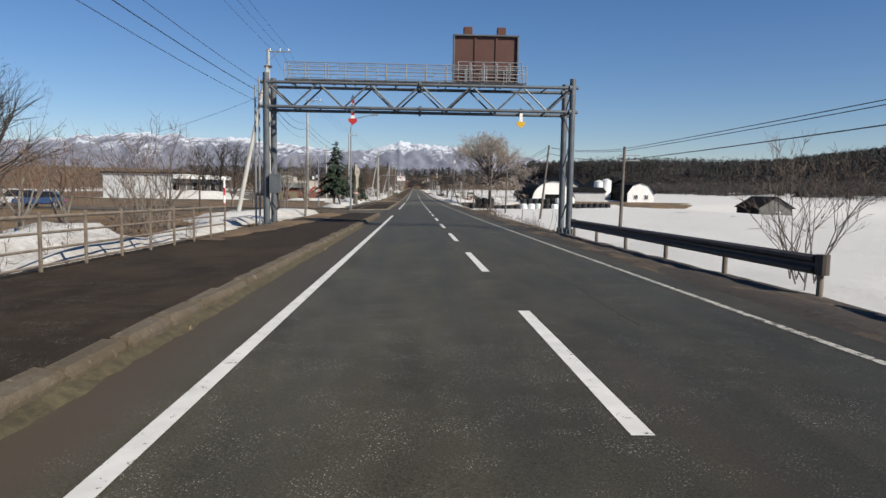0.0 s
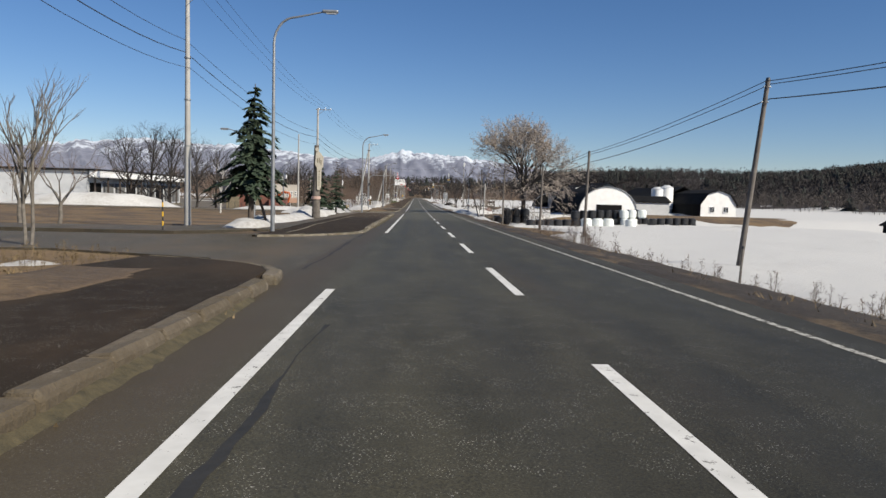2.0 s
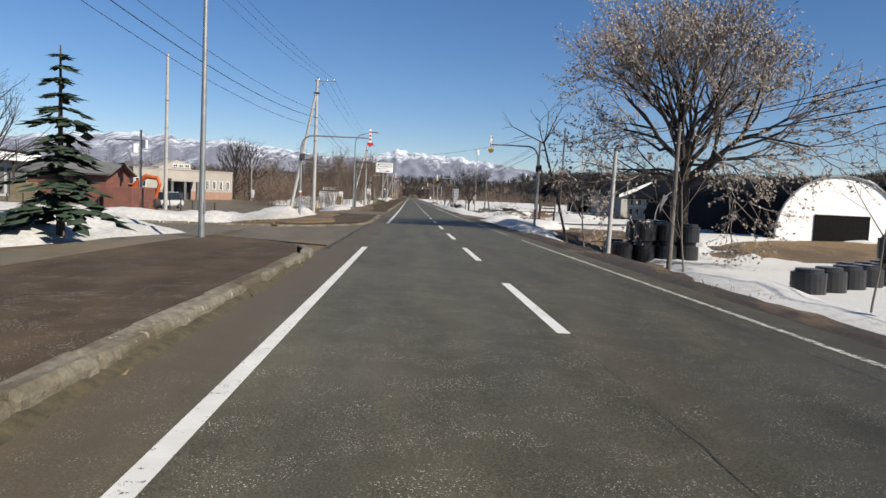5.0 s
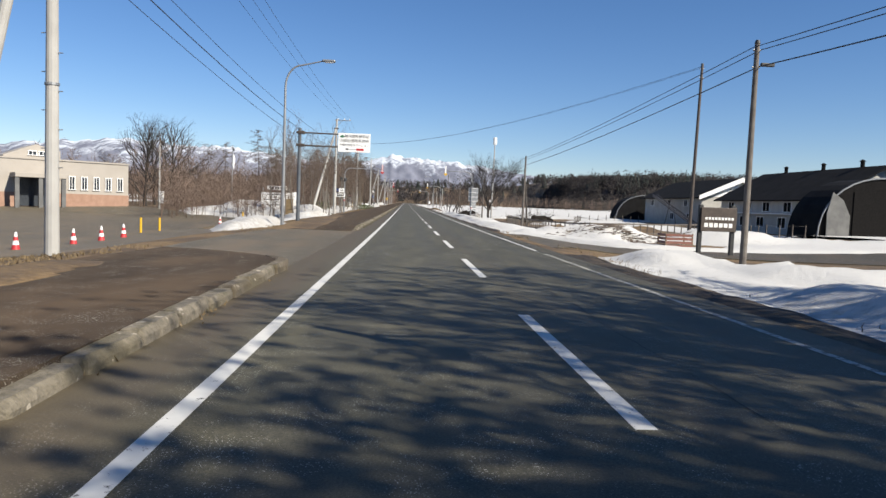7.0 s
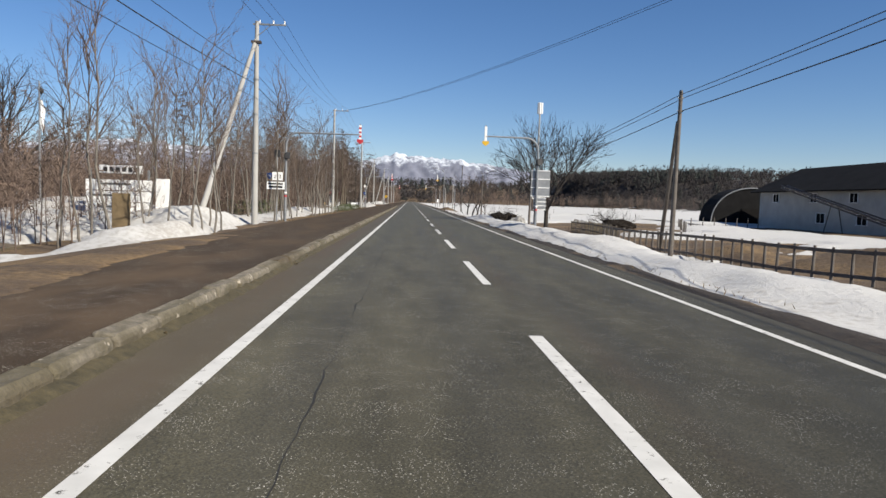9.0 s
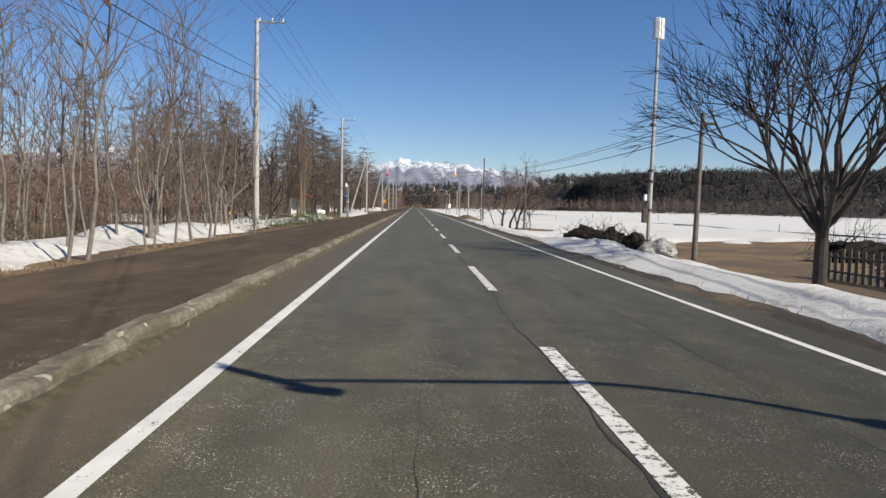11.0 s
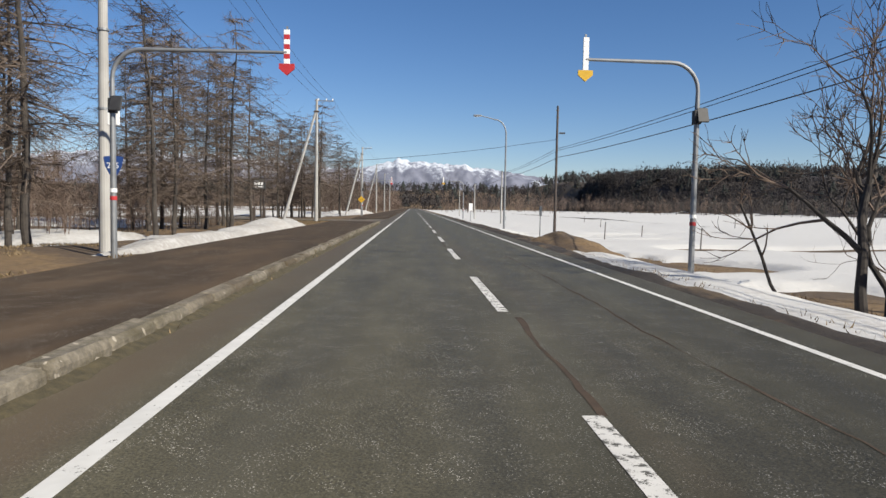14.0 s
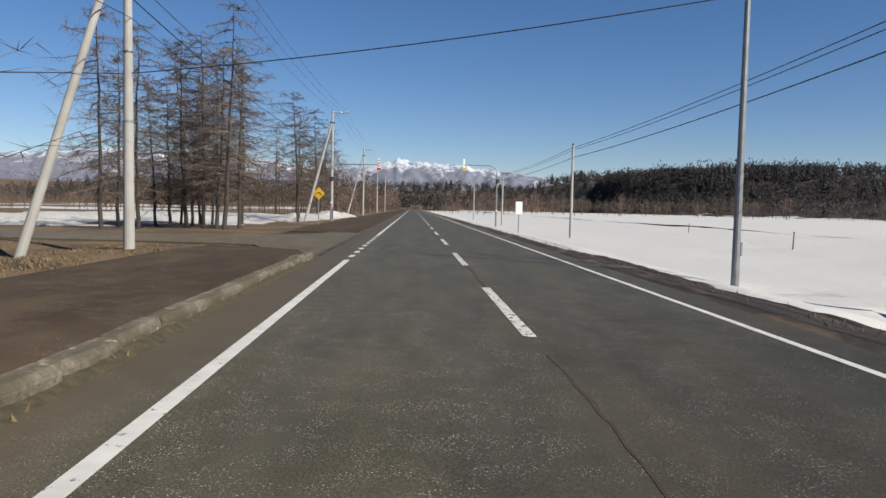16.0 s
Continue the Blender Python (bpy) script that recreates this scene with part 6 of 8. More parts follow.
ob = empty("leaning_sapling", pose(-10.2, 78.6, ground_z(-10.2, 78.6) - 0.05), "thin dark dead sapling leaning against the fir", "tree")
segs = []
grow(random.Random(68), Vector((0, 0, 0)), Vector((-0.24, 0.05, 1)), 4.2, 0.09, 1, (5,), 0.7, 0.0, 0.2, 0.05, 0, segs)
v, f = tubes(segs, (9, 5))
mesh_object("stem", v, f, M_BARK).parent = ob
# white birch beyond the lay-by
M_BIRCH = plain("white_birch_bark", [(0.30, 0.29, 0.27), (0.62, 0.60, 0.56)], 0.85, scale=3, bumps=0.2)
segs = []
grow(random.Random(69), Vector((0, 0, 0)), Vector((0.03, 0, 1)), 4.4, 0.10, 3, (8, 4, 3), 0.6, 0.12, 0.36, 0.07, 0, segs, 0.01, 0.85)
plant("birch", tree_meshes("birch", segs, 2), (M_BIRCH, M_PALEBARK), pose(-23.7, 118, ground_z(-23.7, 118) - 0.1), "slender white-barked birch before the low warehouse", "tree", "")


# ---- woods in the distance ----
def bare_wood(name, spots, hs, mat, seed, label, thick=0.9, far=False):
    """Many simple bare trees in one mesh; far ones are soft crowns of twig clumps on a stem."""
    r = np.random.default_rng(seed)
    tris = []
    for x, y in spots:
        h = r.uniform(*hs)
        base = np.array((x, y, ground_z(x, y) - 0.1))
        lean = np.array((r.normal(0, 0.05), r.normal(0, 0.05), 1.0))
        tw = 0.008 * h * thick
        tris.append(np.array([[base + (-tw, 0, 0), base + (tw, 0, 0), base + lean * h], [base + (0, -tw, 0), base + (0, tw, 0), base + lean * h]]))
        if far:
            n = 34
            d = r.normal(0, 1, (n, 3))
            d /= np.linalg.norm(d, axis=1)[:, None]
            c = base + lean * h * 0.6 + d * (r.random(n) ** 0.4)[:, None] * (0.30 * h, 0.30 * h, 0.38 * h)
            q = r.normal(0, 1, (n, 3, 3)) * (0.03, 0.03, 0.055) * h * thick
            tris.append(c[:, None, :] + q)
            continue
        n, m = 15, 5
        t = r.uniform(0.15, 0.97, n)
        a = r.uniform(0, 6.283, n)
        s = base + lean * (h * t)[:, None]
        ln = h * (0.15 + 0.24 * (1 - t)) * r.uniform(0.6, 1.2, n)
        d = np.stack((np.cos(a), np.sin(a), r.uniform(0.4, 1.5, n)), 1)
        d *= (ln / np.linalg.norm(d, axis=1))[:, None]
        w = np.stack((-np.sin(a), np.cos(a), 0 * a), 1) * 0.0045 * h * thick
        tris.append(np.stack((s - w, s + w, s + d), 1))
        b = s[:, None] + d[:, None] * r.uniform(0.25, 1.0, (n, m, 1))
        e = b + (r.normal(0, 0.8, (n, m, 3)) + (0, 0, 0.55)) * (ln * 0.36)[:, None, None]
        v = r.normal(0, 1, (n, m, 3)) * 0.0026 * h * thick
        tris.append(np.stack((b - v, b + v, e), 2).reshape(-1, 3, 3))
    pts = np.concatenate(tris).reshape(-1, 3)
    ob = mesh_object(name, pts.tolist(), np.arange(len(pts)).reshape(-1, 3).tolist(), mat)
    return tagged(ob, label, "woodland", kind="stuff")


def conifers(name, spots, hs, seed, label):
    r2 = random.Random(seed)
    v, f = [], []
    for x, y in spots:
        h = r2.uniform(*hs)
        z = ground_z(x, y) - 0.2
        w = h * r2.uniform(0.32, 0.58)
        for j in range(4):
            z0, z1, ww = z + h * (0.06 + 0.22 * j), z + h * (0.42 + 0.2 * j), w * (1 - 0.23 * j)
            k = len(v)
            a0 = r2.uniform(0, 6.28)
            for i in range(6):
                a = a0 + i * 1.047
                rr = ww * r2.uniform(0.65, 1.15)
                v.append((x + rr * math.cos(a), y + rr * math.sin(a), z0 + r2.uniform(-0.03, 0.03) * h))
            v.append((x, y, min(z1, z + h)))
            for i in range(6):
                f.append((k + i, k + (i + 1) % 6, k + 6))
    return tagged(mesh_object(name, v, f, M_FARFIR), label, "woodland", kind="stuff")


M_WILLOW = plain("willow_scrub_twigs", [(0.10, 0.058, 0.034), (0.21, 0.125, 0.075)], 0.95, scale=0.05, bumps=0, fine=0.8)
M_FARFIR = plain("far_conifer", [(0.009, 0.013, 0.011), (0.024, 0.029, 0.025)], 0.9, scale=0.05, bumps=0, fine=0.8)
M_FARWOOD = plain("far_bare_wood", [(0.0897, 0.0624, 0.04836), (0.1794, 0.1287, 0.09984)], 0.95, scale=0.05, bumps=0, fine=0.8)
M_EDGEWOOD = plain("grey_brown_wood_edge", [(0.045, 0.038, 0.035), (0.095, 0.080, 0.072)], 0.95, scale=0.05, bumps=0, fine=0.8)
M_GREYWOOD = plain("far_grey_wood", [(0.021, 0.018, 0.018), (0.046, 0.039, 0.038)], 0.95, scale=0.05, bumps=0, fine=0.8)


def before_office(x, y):
    """Open car park between the road and the office."""
    return x < -1.5 - (y - 122) * 0.26 and x > -76 and y < 229 + max(0.0, -32.4 - x) * 0.93 and y > 150


def scatter(n, fx, seed):
    r2 = random.Random(seed)
    return [p for p in (fx(r2) for k in range(n)) if not before_office(*p)]


bare_wood("woodland", scatter(900, lambda r: (-r.uniform(22, 75), r.uniform(205, 360)), 1), (4, 8), M_FARWOOD, 1, "brown leafless wood behind the pavement trees")
bare_wood("woodland", scatter(1300, lambda r: (-r.uniform(13.5, 32), r.uniform(210, 304)), 21), (1.5, 4.8), M_FARWOOD, 21, "brown brushwood under the sapling thicket", 0.9)
bare_wood("woodland", scatter(750, lambda r: (-r.uniform(15.8, 36), r.uniform(296, 348)), 31), (1.4, 4.2), M_FARWOOD, 31, "brown brushwood under the larches", 0.9)
bare_wood("woodland", scatter(420, lambda r: (-r.uniform(26, 150), r.uniform(420, 620)), 2), (2.5, 6), M_FARWOOD, 2, "brown leafless wood beyond the side road", 1.2)
bare_wood("woodland", scatter(1100, lambda r: (-r.uniform(58, 240), r.uniform(40, 420)), 3), (6, 11), M_FARWOOD, 3, "brown leafless wood behind the warehouses", 1.3)
bare_wood("woodland", scatter(3600, lambda r: (r.uniform(-420, 460), r.uniform(830, 1330)), 4), (9, 15), M_GREYWOOD, 4, "leafless wood on the far hillside", 1.2, True)
def on_ridge(lo, hi, power=1.0):
    """A picker of places on the ridge's slope, lo to hi up it."""
    def pick(r):
        y = r.uniform(-80, 1010)
        return ridge_x(y, lo + (hi - lo) * r.random() ** power), y
    return pick


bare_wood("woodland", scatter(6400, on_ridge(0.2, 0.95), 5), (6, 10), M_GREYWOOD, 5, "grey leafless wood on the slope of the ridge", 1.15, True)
bare_wood("woodland", scatter(1500, on_ridge(0.08, 0.24), 26), (6, 9), M_EDGEWOOD, 26, "grey-brown leafless wood at the foot of the ridge", 1.15, True)
bare_wood("woodland", scatter(700, on_ridge(-0.04, 0.17), 25), (6, 10), M_EDGEWOOD, 25, "thin leafless trees standing in snow along the field's far edge", 1.6)
bare_wood("woodland", scatter(260, lambda r: (-r.uniform(9.5, 30), r.uniform(430, 820)), 6), (5, 10), M_FARWOOD, 6, "leafless roadside trees far down the road", 1.6)
bare_wood("woodland", scatter(220, lambda r: (r.uniform(14, 170), r.uniform(560, 830)), 7), (5, 10), M_FARWOOD, 7, "leafless trees at the far end of the field", 1.6)
bare_wood("woodland", scatter(90, lambda r: (-r.uniform(41, 58), r.uniform(50, 84)), 18), (3.5, 7.5), M_WILLOW, 18, "orange-brown willow scrub on the river bank")
bare_wood("brushwood", scatter(300, lambda r: (5.4 + 1.8 * r.random(), r.uniform(58, 114)), 47), (0.12, 0.38), M_STRAW, 47, "tufts of tall dead grass on the road bank", 2.0)
bare_wood("brushwood", scatter(420, lambda r: (-r.uniform(10.5, 20), r.uniform(22, 44)), 45), (0.15, 0.5), M_WILLOW, 45, "rust-brown withered weeds behind the pavement", 2.4)
bare_wood("brushwood", scatter(150, lambda r: (-r.uniform(8.8, 15), r.uniform(4, 21)), 46), (0.4, 1.3), M_TWIG, 46, "thin bare stems standing in snow behind the pipe fence", 1.2)
bare_wood("brushwood", scatter(190, lambda r: (7.2 + abs(r.gauss(0, 0.8)), r.uniform(44, 92)), 41), (0.15, 0.8), M_TWIG, 41, "tangled bare brushwood along the snow's edge", 1.6)
bare_wood("brushwood", scatter(62, lambda r: (6.9 + abs(r.gauss(0, 0.6)), r.choice((73.5, 76, 80, 88)) + r.gauss(0, 0.9)), 44), (0.5, 1.4), M_TWIG, 44, "tall bare brambles along the snow's edge", 1.5)
bare_wood("brushwood", scatter(170, lambda r: (-r.uniform(8.6, 15), r.uniform(49.5, 56)), 43), (0.2, 0.6), M_STRAW, 43, "withered brown weeds beside the side road", 2.2)
bare_wood("woodland", scatter(80, lambda r: (r.uniform(8.2, 16), r.uniform(215, 236)), 12), (0.5, 1.4), M_TWIG, 9, "low bare scrub along the muddy verge", 0.7)
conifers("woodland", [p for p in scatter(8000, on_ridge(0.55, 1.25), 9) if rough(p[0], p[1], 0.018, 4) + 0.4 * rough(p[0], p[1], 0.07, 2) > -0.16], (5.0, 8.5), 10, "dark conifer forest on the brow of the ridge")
conifers("woodland", scatter(160, on_ridge(0.1, 0.5), 10), (6, 9), 11, "dark conifers scattered on the ridge's slope")
conifers("woodland", scatter(160, lambda r: (r.uniform(-420, 420), r.uniform(1000, 1330)), 11), (10, 16), 12, "dark conifers scattered on the far hillside")


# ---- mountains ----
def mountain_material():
    """Rock and forest with snow in gullies and on the crests; blue-grey haze is painted into both colours."""
    m, nt, b = material("hazy_mountain", 1.0)
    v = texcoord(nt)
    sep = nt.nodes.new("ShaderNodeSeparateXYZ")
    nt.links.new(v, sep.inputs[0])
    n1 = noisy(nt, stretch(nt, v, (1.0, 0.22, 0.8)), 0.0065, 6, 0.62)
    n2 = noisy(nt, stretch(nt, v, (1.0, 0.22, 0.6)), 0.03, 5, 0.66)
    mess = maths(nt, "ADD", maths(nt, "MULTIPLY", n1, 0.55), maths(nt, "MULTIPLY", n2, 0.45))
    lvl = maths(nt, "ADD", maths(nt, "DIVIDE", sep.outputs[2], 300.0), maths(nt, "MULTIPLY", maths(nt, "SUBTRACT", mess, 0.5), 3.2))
    # haze of distance is in these colours: lifted bluish rock, dulled blue snow
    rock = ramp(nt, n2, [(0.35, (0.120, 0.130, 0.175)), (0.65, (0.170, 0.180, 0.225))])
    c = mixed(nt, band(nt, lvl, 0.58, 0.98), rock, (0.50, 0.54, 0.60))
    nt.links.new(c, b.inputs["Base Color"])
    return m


PROFILE = ((-75, .045), (-50, .05), (-40, .055), (-30, .052), (-26.7, .059), (-21.5, .0687), (-17, .064), (-15, .066), (-10, .058), (-6.1, .051), (-4.1, .053), (-2.5, .061), (-1.1, .0675), (0.3, .062), (1.4, .063), (4.7, .058), (8, .05), (10.7, .043), (14, .033), (17, .034), (19, .040), (21, .036), (24, .03), (40, .03), (75, .03))


def mountains():
    verts, faces = [], []
    na, nr = 620, 40
    for i in range(na + 1):
        az = -75 + 150 * i / na
        el = np.interp(az, [p[0] for p in PROFILE], [p[1] for p in PROFILE])
        el *= 1 + 0.07 * noise.noise(Vector((az * 0.9, 0, 3))) + 0.05 * noise.noise(Vector((az * 2.7, 1, 3))) + 0.03 * noise.noise(Vector((az * 7.0, 1, 5)))
        for j in range(nr + 1):
            t = j / nr
            rad = 2700 + 1700 * t
            h = 4400 * el * t ** 1.1
            # spurs that run down to the foot
            u = az + 2.2 * noise.noise(Vector((az * 0.3, t * 2.0, 5)))
            spur = (1 - 2 * abs(noise.noise(Vector((u * 0.45, t * 0.7, 7))))) + 0.5 * (1 - 2 * abs(noise.noise(Vector((u * 1.3, t * 1.6, 2))))) + 0.3 * noise.noise(Vector((u * 3.4, t * 6.0, 4)))
            h += t * (1 - t) * 120 * spur - 20 * (1 - t)
            a = radians(az)
            verts.append((rad * math.sin(a), 200 + rad * math.cos(a), h))
    for i in range(na):
        for j in range(nr):
            k = i * (nr + 1) + j
            faces.append((k, k + nr + 1, k + nr + 2, k + 1))
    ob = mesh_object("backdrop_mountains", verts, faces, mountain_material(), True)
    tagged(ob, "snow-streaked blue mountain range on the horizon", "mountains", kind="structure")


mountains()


# ---- buildings ----
M_SIDING = plain("cream_render", [(0.27, 0.245, 0.215), (0.34, 0.31, 0.275)], 0.8, scale=0.6)
M_BRICKBAND = plain("terracotta_tile_band", [(0.2184, 0.1248, 0.0858), (0.312, 0.195, 0.1404)], 0.8, scale=2)
M_DARKROOF = plain("dark_sheet_roof", [(0.005, 0.005, 0.0055), (0.014, 0.014, 0.0145)], 0.9, 0.0, scale=0.8)
M_DARKROOF.node_tree.nodes["Principled BSDF"].inputs["Specular IOR Level"].default_value = 0.1
M_REDROOF = plain("red_sheet_roof", [(0.07, 0.018, 0.015), (0.125, 0.030, 0.025)], 0.55, 0.1, scale=2)
# near-black paint for the shade inside openings; the surfaces are flat and closed
M_OPENSHADE = plain("interior_shade", [(0.005, 0.005, 0.005), (0.013, 0.012, 0.012)], 0.95)
M_OPENSHADE.node_tree.nodes["Principled BSDF"].inputs["Specular IOR Level"].default_value = 0.1
M_GLASS = plain("dark_window_glass", [(0.02, 0.025, 0.03), (0.045, 0.05, 0.06)], 0.15, bumps=0)
M_CARGLASS = plain("dark_car_glass", [(0.012, 0.014, 0.016), (0.02, 0.022, 0.025)], 0.08, scale=2, bumps=0)
M_GREYWALL = plain("grey_board_wall", [(0.078, 0.078, 0.078), (0.1482, 0.1482, 0.1443)], 0.85, scale=1.5)
M_PALEWALL = plain("pale_sheet_wall", [(0.39, 0.3978, 0.4056), (0.5148, 0.5226, 0.5304)], 0.6, 0.1, scale=0.8)
M_RUST = plain("red_oxide_sheet", [(0.115, 0.045, 0.034), (0.20, 0.085, 0.062)], 0.7, scale=1.5)
M_WRAPW = plain("white_bale_wrap", [(0.55, 0.58, 0.56), (0.76, 0.78, 0.76)], 0.4, scale=2.5)
M_WRAPB = plain("black_bale_wrap", [(0.010, 0.010, 0.011), (0.025, 0.025, 0.027)], 0.35, scale=2.5)
M_FARMWALL = plain("cream_farm_render", [(0.312, 0.3003, 0.273), (0.4368, 0.4212, 0.39)], 0.9, scale=0.8, bumps=0.2)


def window(parent, x, y, z, w, h, rz=0.0, mat=None):
    """Framed pane on a wall facing -y of the parent, turned by rz."""
    r = Matrix.Rotation(radians(rz), 4, "Z")
    c = Vector((x, y, z))
    def put(bm, off, s):
        p = c + (r @ Vector(off))
        box(bm, tuple(p), s, rz=rz)
    bm = bmesh.new()
    put(bm, (0, -0.03, h / 2), (w + 0.12, 0.1, 0.07))
    put(bm, (0, -0.03, -h / 2), (w + 0.2, 0.16, 0.06))
    for s in (-1, 1):
        put(bm, (s * w / 2, -0.03, 0), (0.07, 0.1, h))
    put(bm, (0, -0.02, 0), (0.05, 0.08, h))
    win = part("window", bm, M_WHITE, parent, "pale framed window")
    bm = bmesh.new()
    put(bm, (0, -0.005, 0), (w, 0.05, h))
    part("pane", bm, mat or M_GLASS, win)


def house_shell(name, x0, x1, y0, y1, eave, ridge, along, wall, roof, label, category, over=0.5, drop=0.0, gambrel=False):
    """A gabled building; along: axis of the ridge."""
    z0 = ground_z((x0 + x1) / 2, (y0 + y1) / 2) - 0.15 - drop
    cx, cy = (x0 + x1) / 2, (y0 + y1) / 2
    ob = empty(name, pose(cx, cy, z0), label, category)
    hw, hl = ((x1 - x0) / 2, (y1 - y0) / 2) if along == "y" else ((y1 - y0) / 2, (x1 - x0) / 2)
    tw = Matrix.Identity(4) if along == "y" else Matrix.Rotation(radians(90), 4, "Z")
    prof = [(-hw, 0), (hw, 0), (hw, eave)] + ([(hw * 0.62, eave + (ridge - eave) * 0.72)] if gambrel else []) + [(0, ridge)] + ([(-hw * 0.62, eave + (ridge - eave) * 0.72)] if gambrel else []) + [(-hw, eave)]
    bm = bmesh.new()
    a = [bm.verts.new(tw @ Vector((u, -hl, v))) for u, v in prof]
    b = [bm.verts.new(tw @ Vector((u, hl, v))) for u, v in prof]
    bm.faces.new(a)
    bm.faces.new(b[::-1])
    for i in range(len(prof)):
        j = (i + 1) % len(prof)
        bm.faces.new((a[i], b[i], b[j], a[j]))
    part("wall", bm, wall, ob)
    top = prof[2:]
    for half in (top[:len(top) // 2 + 1], top[len(top) // 2:]):
        bm = bmesh.new()
        for (u0, v0), (u1, v1) in zip(half, half[1:]):
            d = Vector((u1 - u0, 0, v1 - v0))
            nrm = Vector((-d.z, 0, d.x)).normalized()
            if nrm.z < 0:
                nrm = -nrm
            e0, e1 = Vector((u0, 0, v0)), Vector((u1, 0, v1))
            if abs(u0) > hw - 0.01:
                e0 -= d.normalized() * over
            if abs(u1) > hw - 0.01:
                e1 += d.normalized() * over
            lo = [bm.verts.new(tw @ (e + nrm * 0.03 + Vector((0, s * (hl + over), 0)))) for s in (-1, 1) for e in ((e0, e1) if s < 0 else (e1, e0))]
            hi = [bm.verts.new(tw @ (e + nrm * 0.18 + Vector((0, s * (hl + over), 0)))) for s in (-1, 1) for e in ((e0, e1) if s < 0 else (e1, e0))]
            bm.faces.new(lo)
            bm.faces.new(hi)
            for i in range(4):
                bm.faces.new((lo[i], lo[(i + 1) % 4], hi[(i + 1) % 4], hi[i]))
        part("roof", bm, roof, ob)
    return ob


# farmhouse
fh = house_shell("farmhouse", 43.4, 55, 249.6, 274.5, 4.75, 7.55, "y", M_FARMWALL, M_DARKROOF, "two-storey pale farmhouse with dark roof and white gable", "farmhouse", 0.9)
for y in (-6.5, 0.5, 8.5):
    window(fh, -5.81, y, 3.7, 1.3, 1.0, -90, M_OPENSHADE)
for y in (-8, -1):
    window(fh, -5.81, y, 1.5, 1.6, 1.1, -90, M_OPENSHADE)
bm = bmesh.new()
for s in (-1, 1):
    f = [bm.verts.new(p) for p in ((s * 6.6, -13.38, 4.2), (s * 6.6, -13.38, 4.85), (0, -13.38, 7.8), (0, -13.38, 7.05))]
    bm.faces.new(f if s > 0 else f[::-1])
part("barge_board", bm, M_WHITE, fh, "broad white barge boards")
bm = bmesh.new()
f = [bm.verts.new(p) for p in ((-5.6, -12.47, 4.75), (5.6, -12.47, 4.75), (0, -12.47, 7.4))]
bm.faces.new(f)
part("gable_panel", bm, M_WHITE, fh, "white boarded gable")
# white house in front of it
sh = house_shell("farm_dwelling", 41, 53, 214, 237.7, 4.3, 7.7, "y", M_FARMWALL, M_DARKROOF, "two-storey white house with dark roof beside the farmhouse", "house", 0.8)
for y in (-9.0, -4.6, 0.0, 4.4, 8.8):
    window(sh, -6.01, y, 3.3, 1.6, 1.1, -90, M_OPENSHADE)
for y in (-8.4, -3.6, 1.2, 5.4, 9.2):
    window(sh, -6.01, y, 1.5, 1.7, 1.2, -90, M_OPENSHADE)
bm = bmesh.new()
box(bm, (-6.35, 0, 2.5), (0.7, 20, 0.1), bevel=0.01)
part("eave_canopy", bm, M_WHITE, sh, "pale canopy between the storeys")
for y in (-8, -1, 7):
    bm = bmesh.new()
    rod(bm, (0, y, 7.5), (0, y, 8.5), 0.22, n=10)
    rod(bm, (0, y, 8.45), (0, y, 8.65), 0.34, 0.12, 10)
    part("flue", bm, M_DARKROOF, sh)
for k, (x, y, s) in enumerate(((45.8, 245.6, 0.95), (49.2, 244.8, 1.05), (52.8, 245.4, 0.95))):
    plant("fir_tree", firs[1], (M_BARK, M_FIR), turned(x, y, random.Random(40 + k), s, 2), "dark green fir tree standing before the farmhouse gable", "tree", "firs at the farmhouse")
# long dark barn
# the bays are not hollow: their shade is the near-black wall colour
lb = house_shell("long_barn", 47.5, 59.5, 181.5, 211.5, 2.7, 5.9, "y", M_OPENSHADE, M_DARKROOF, "long low barn with dark roof and open bays", "barn", 1.0)
for k in range(8):
    bm = bmesh.new()
    box(bm, (-6.35, -15.5 + k * 4.4, 1.3), (0.22, 0.22, 2.7), bevel=0.02)
    part("post", bm, M_TIMBER, lb)
for k in range(7):
    if k % 2 == 0:
        bm = bmesh.new()
        box(bm, (-6.06, -13.3 + k * 4.4, 0.75), (0.08, 3.4, 1.3))
        part("panel", bm, M_GREYWALL, lb, "weathered sheet panel")
for k in range(3):
    bm = bmesh.new()
    rod(bm, (0, -9 + 8 * k, 5.8), (0, -9 + 8 * k, 6.7), 0.3, n=12)
    rod(bm, (0, -9 + 8 * k, 6.65), (0, -9 + 8 * k, 6.9), 0.45, 0.15, 12)
    part("roof_vent", bm, M_DARKROOF, lb)


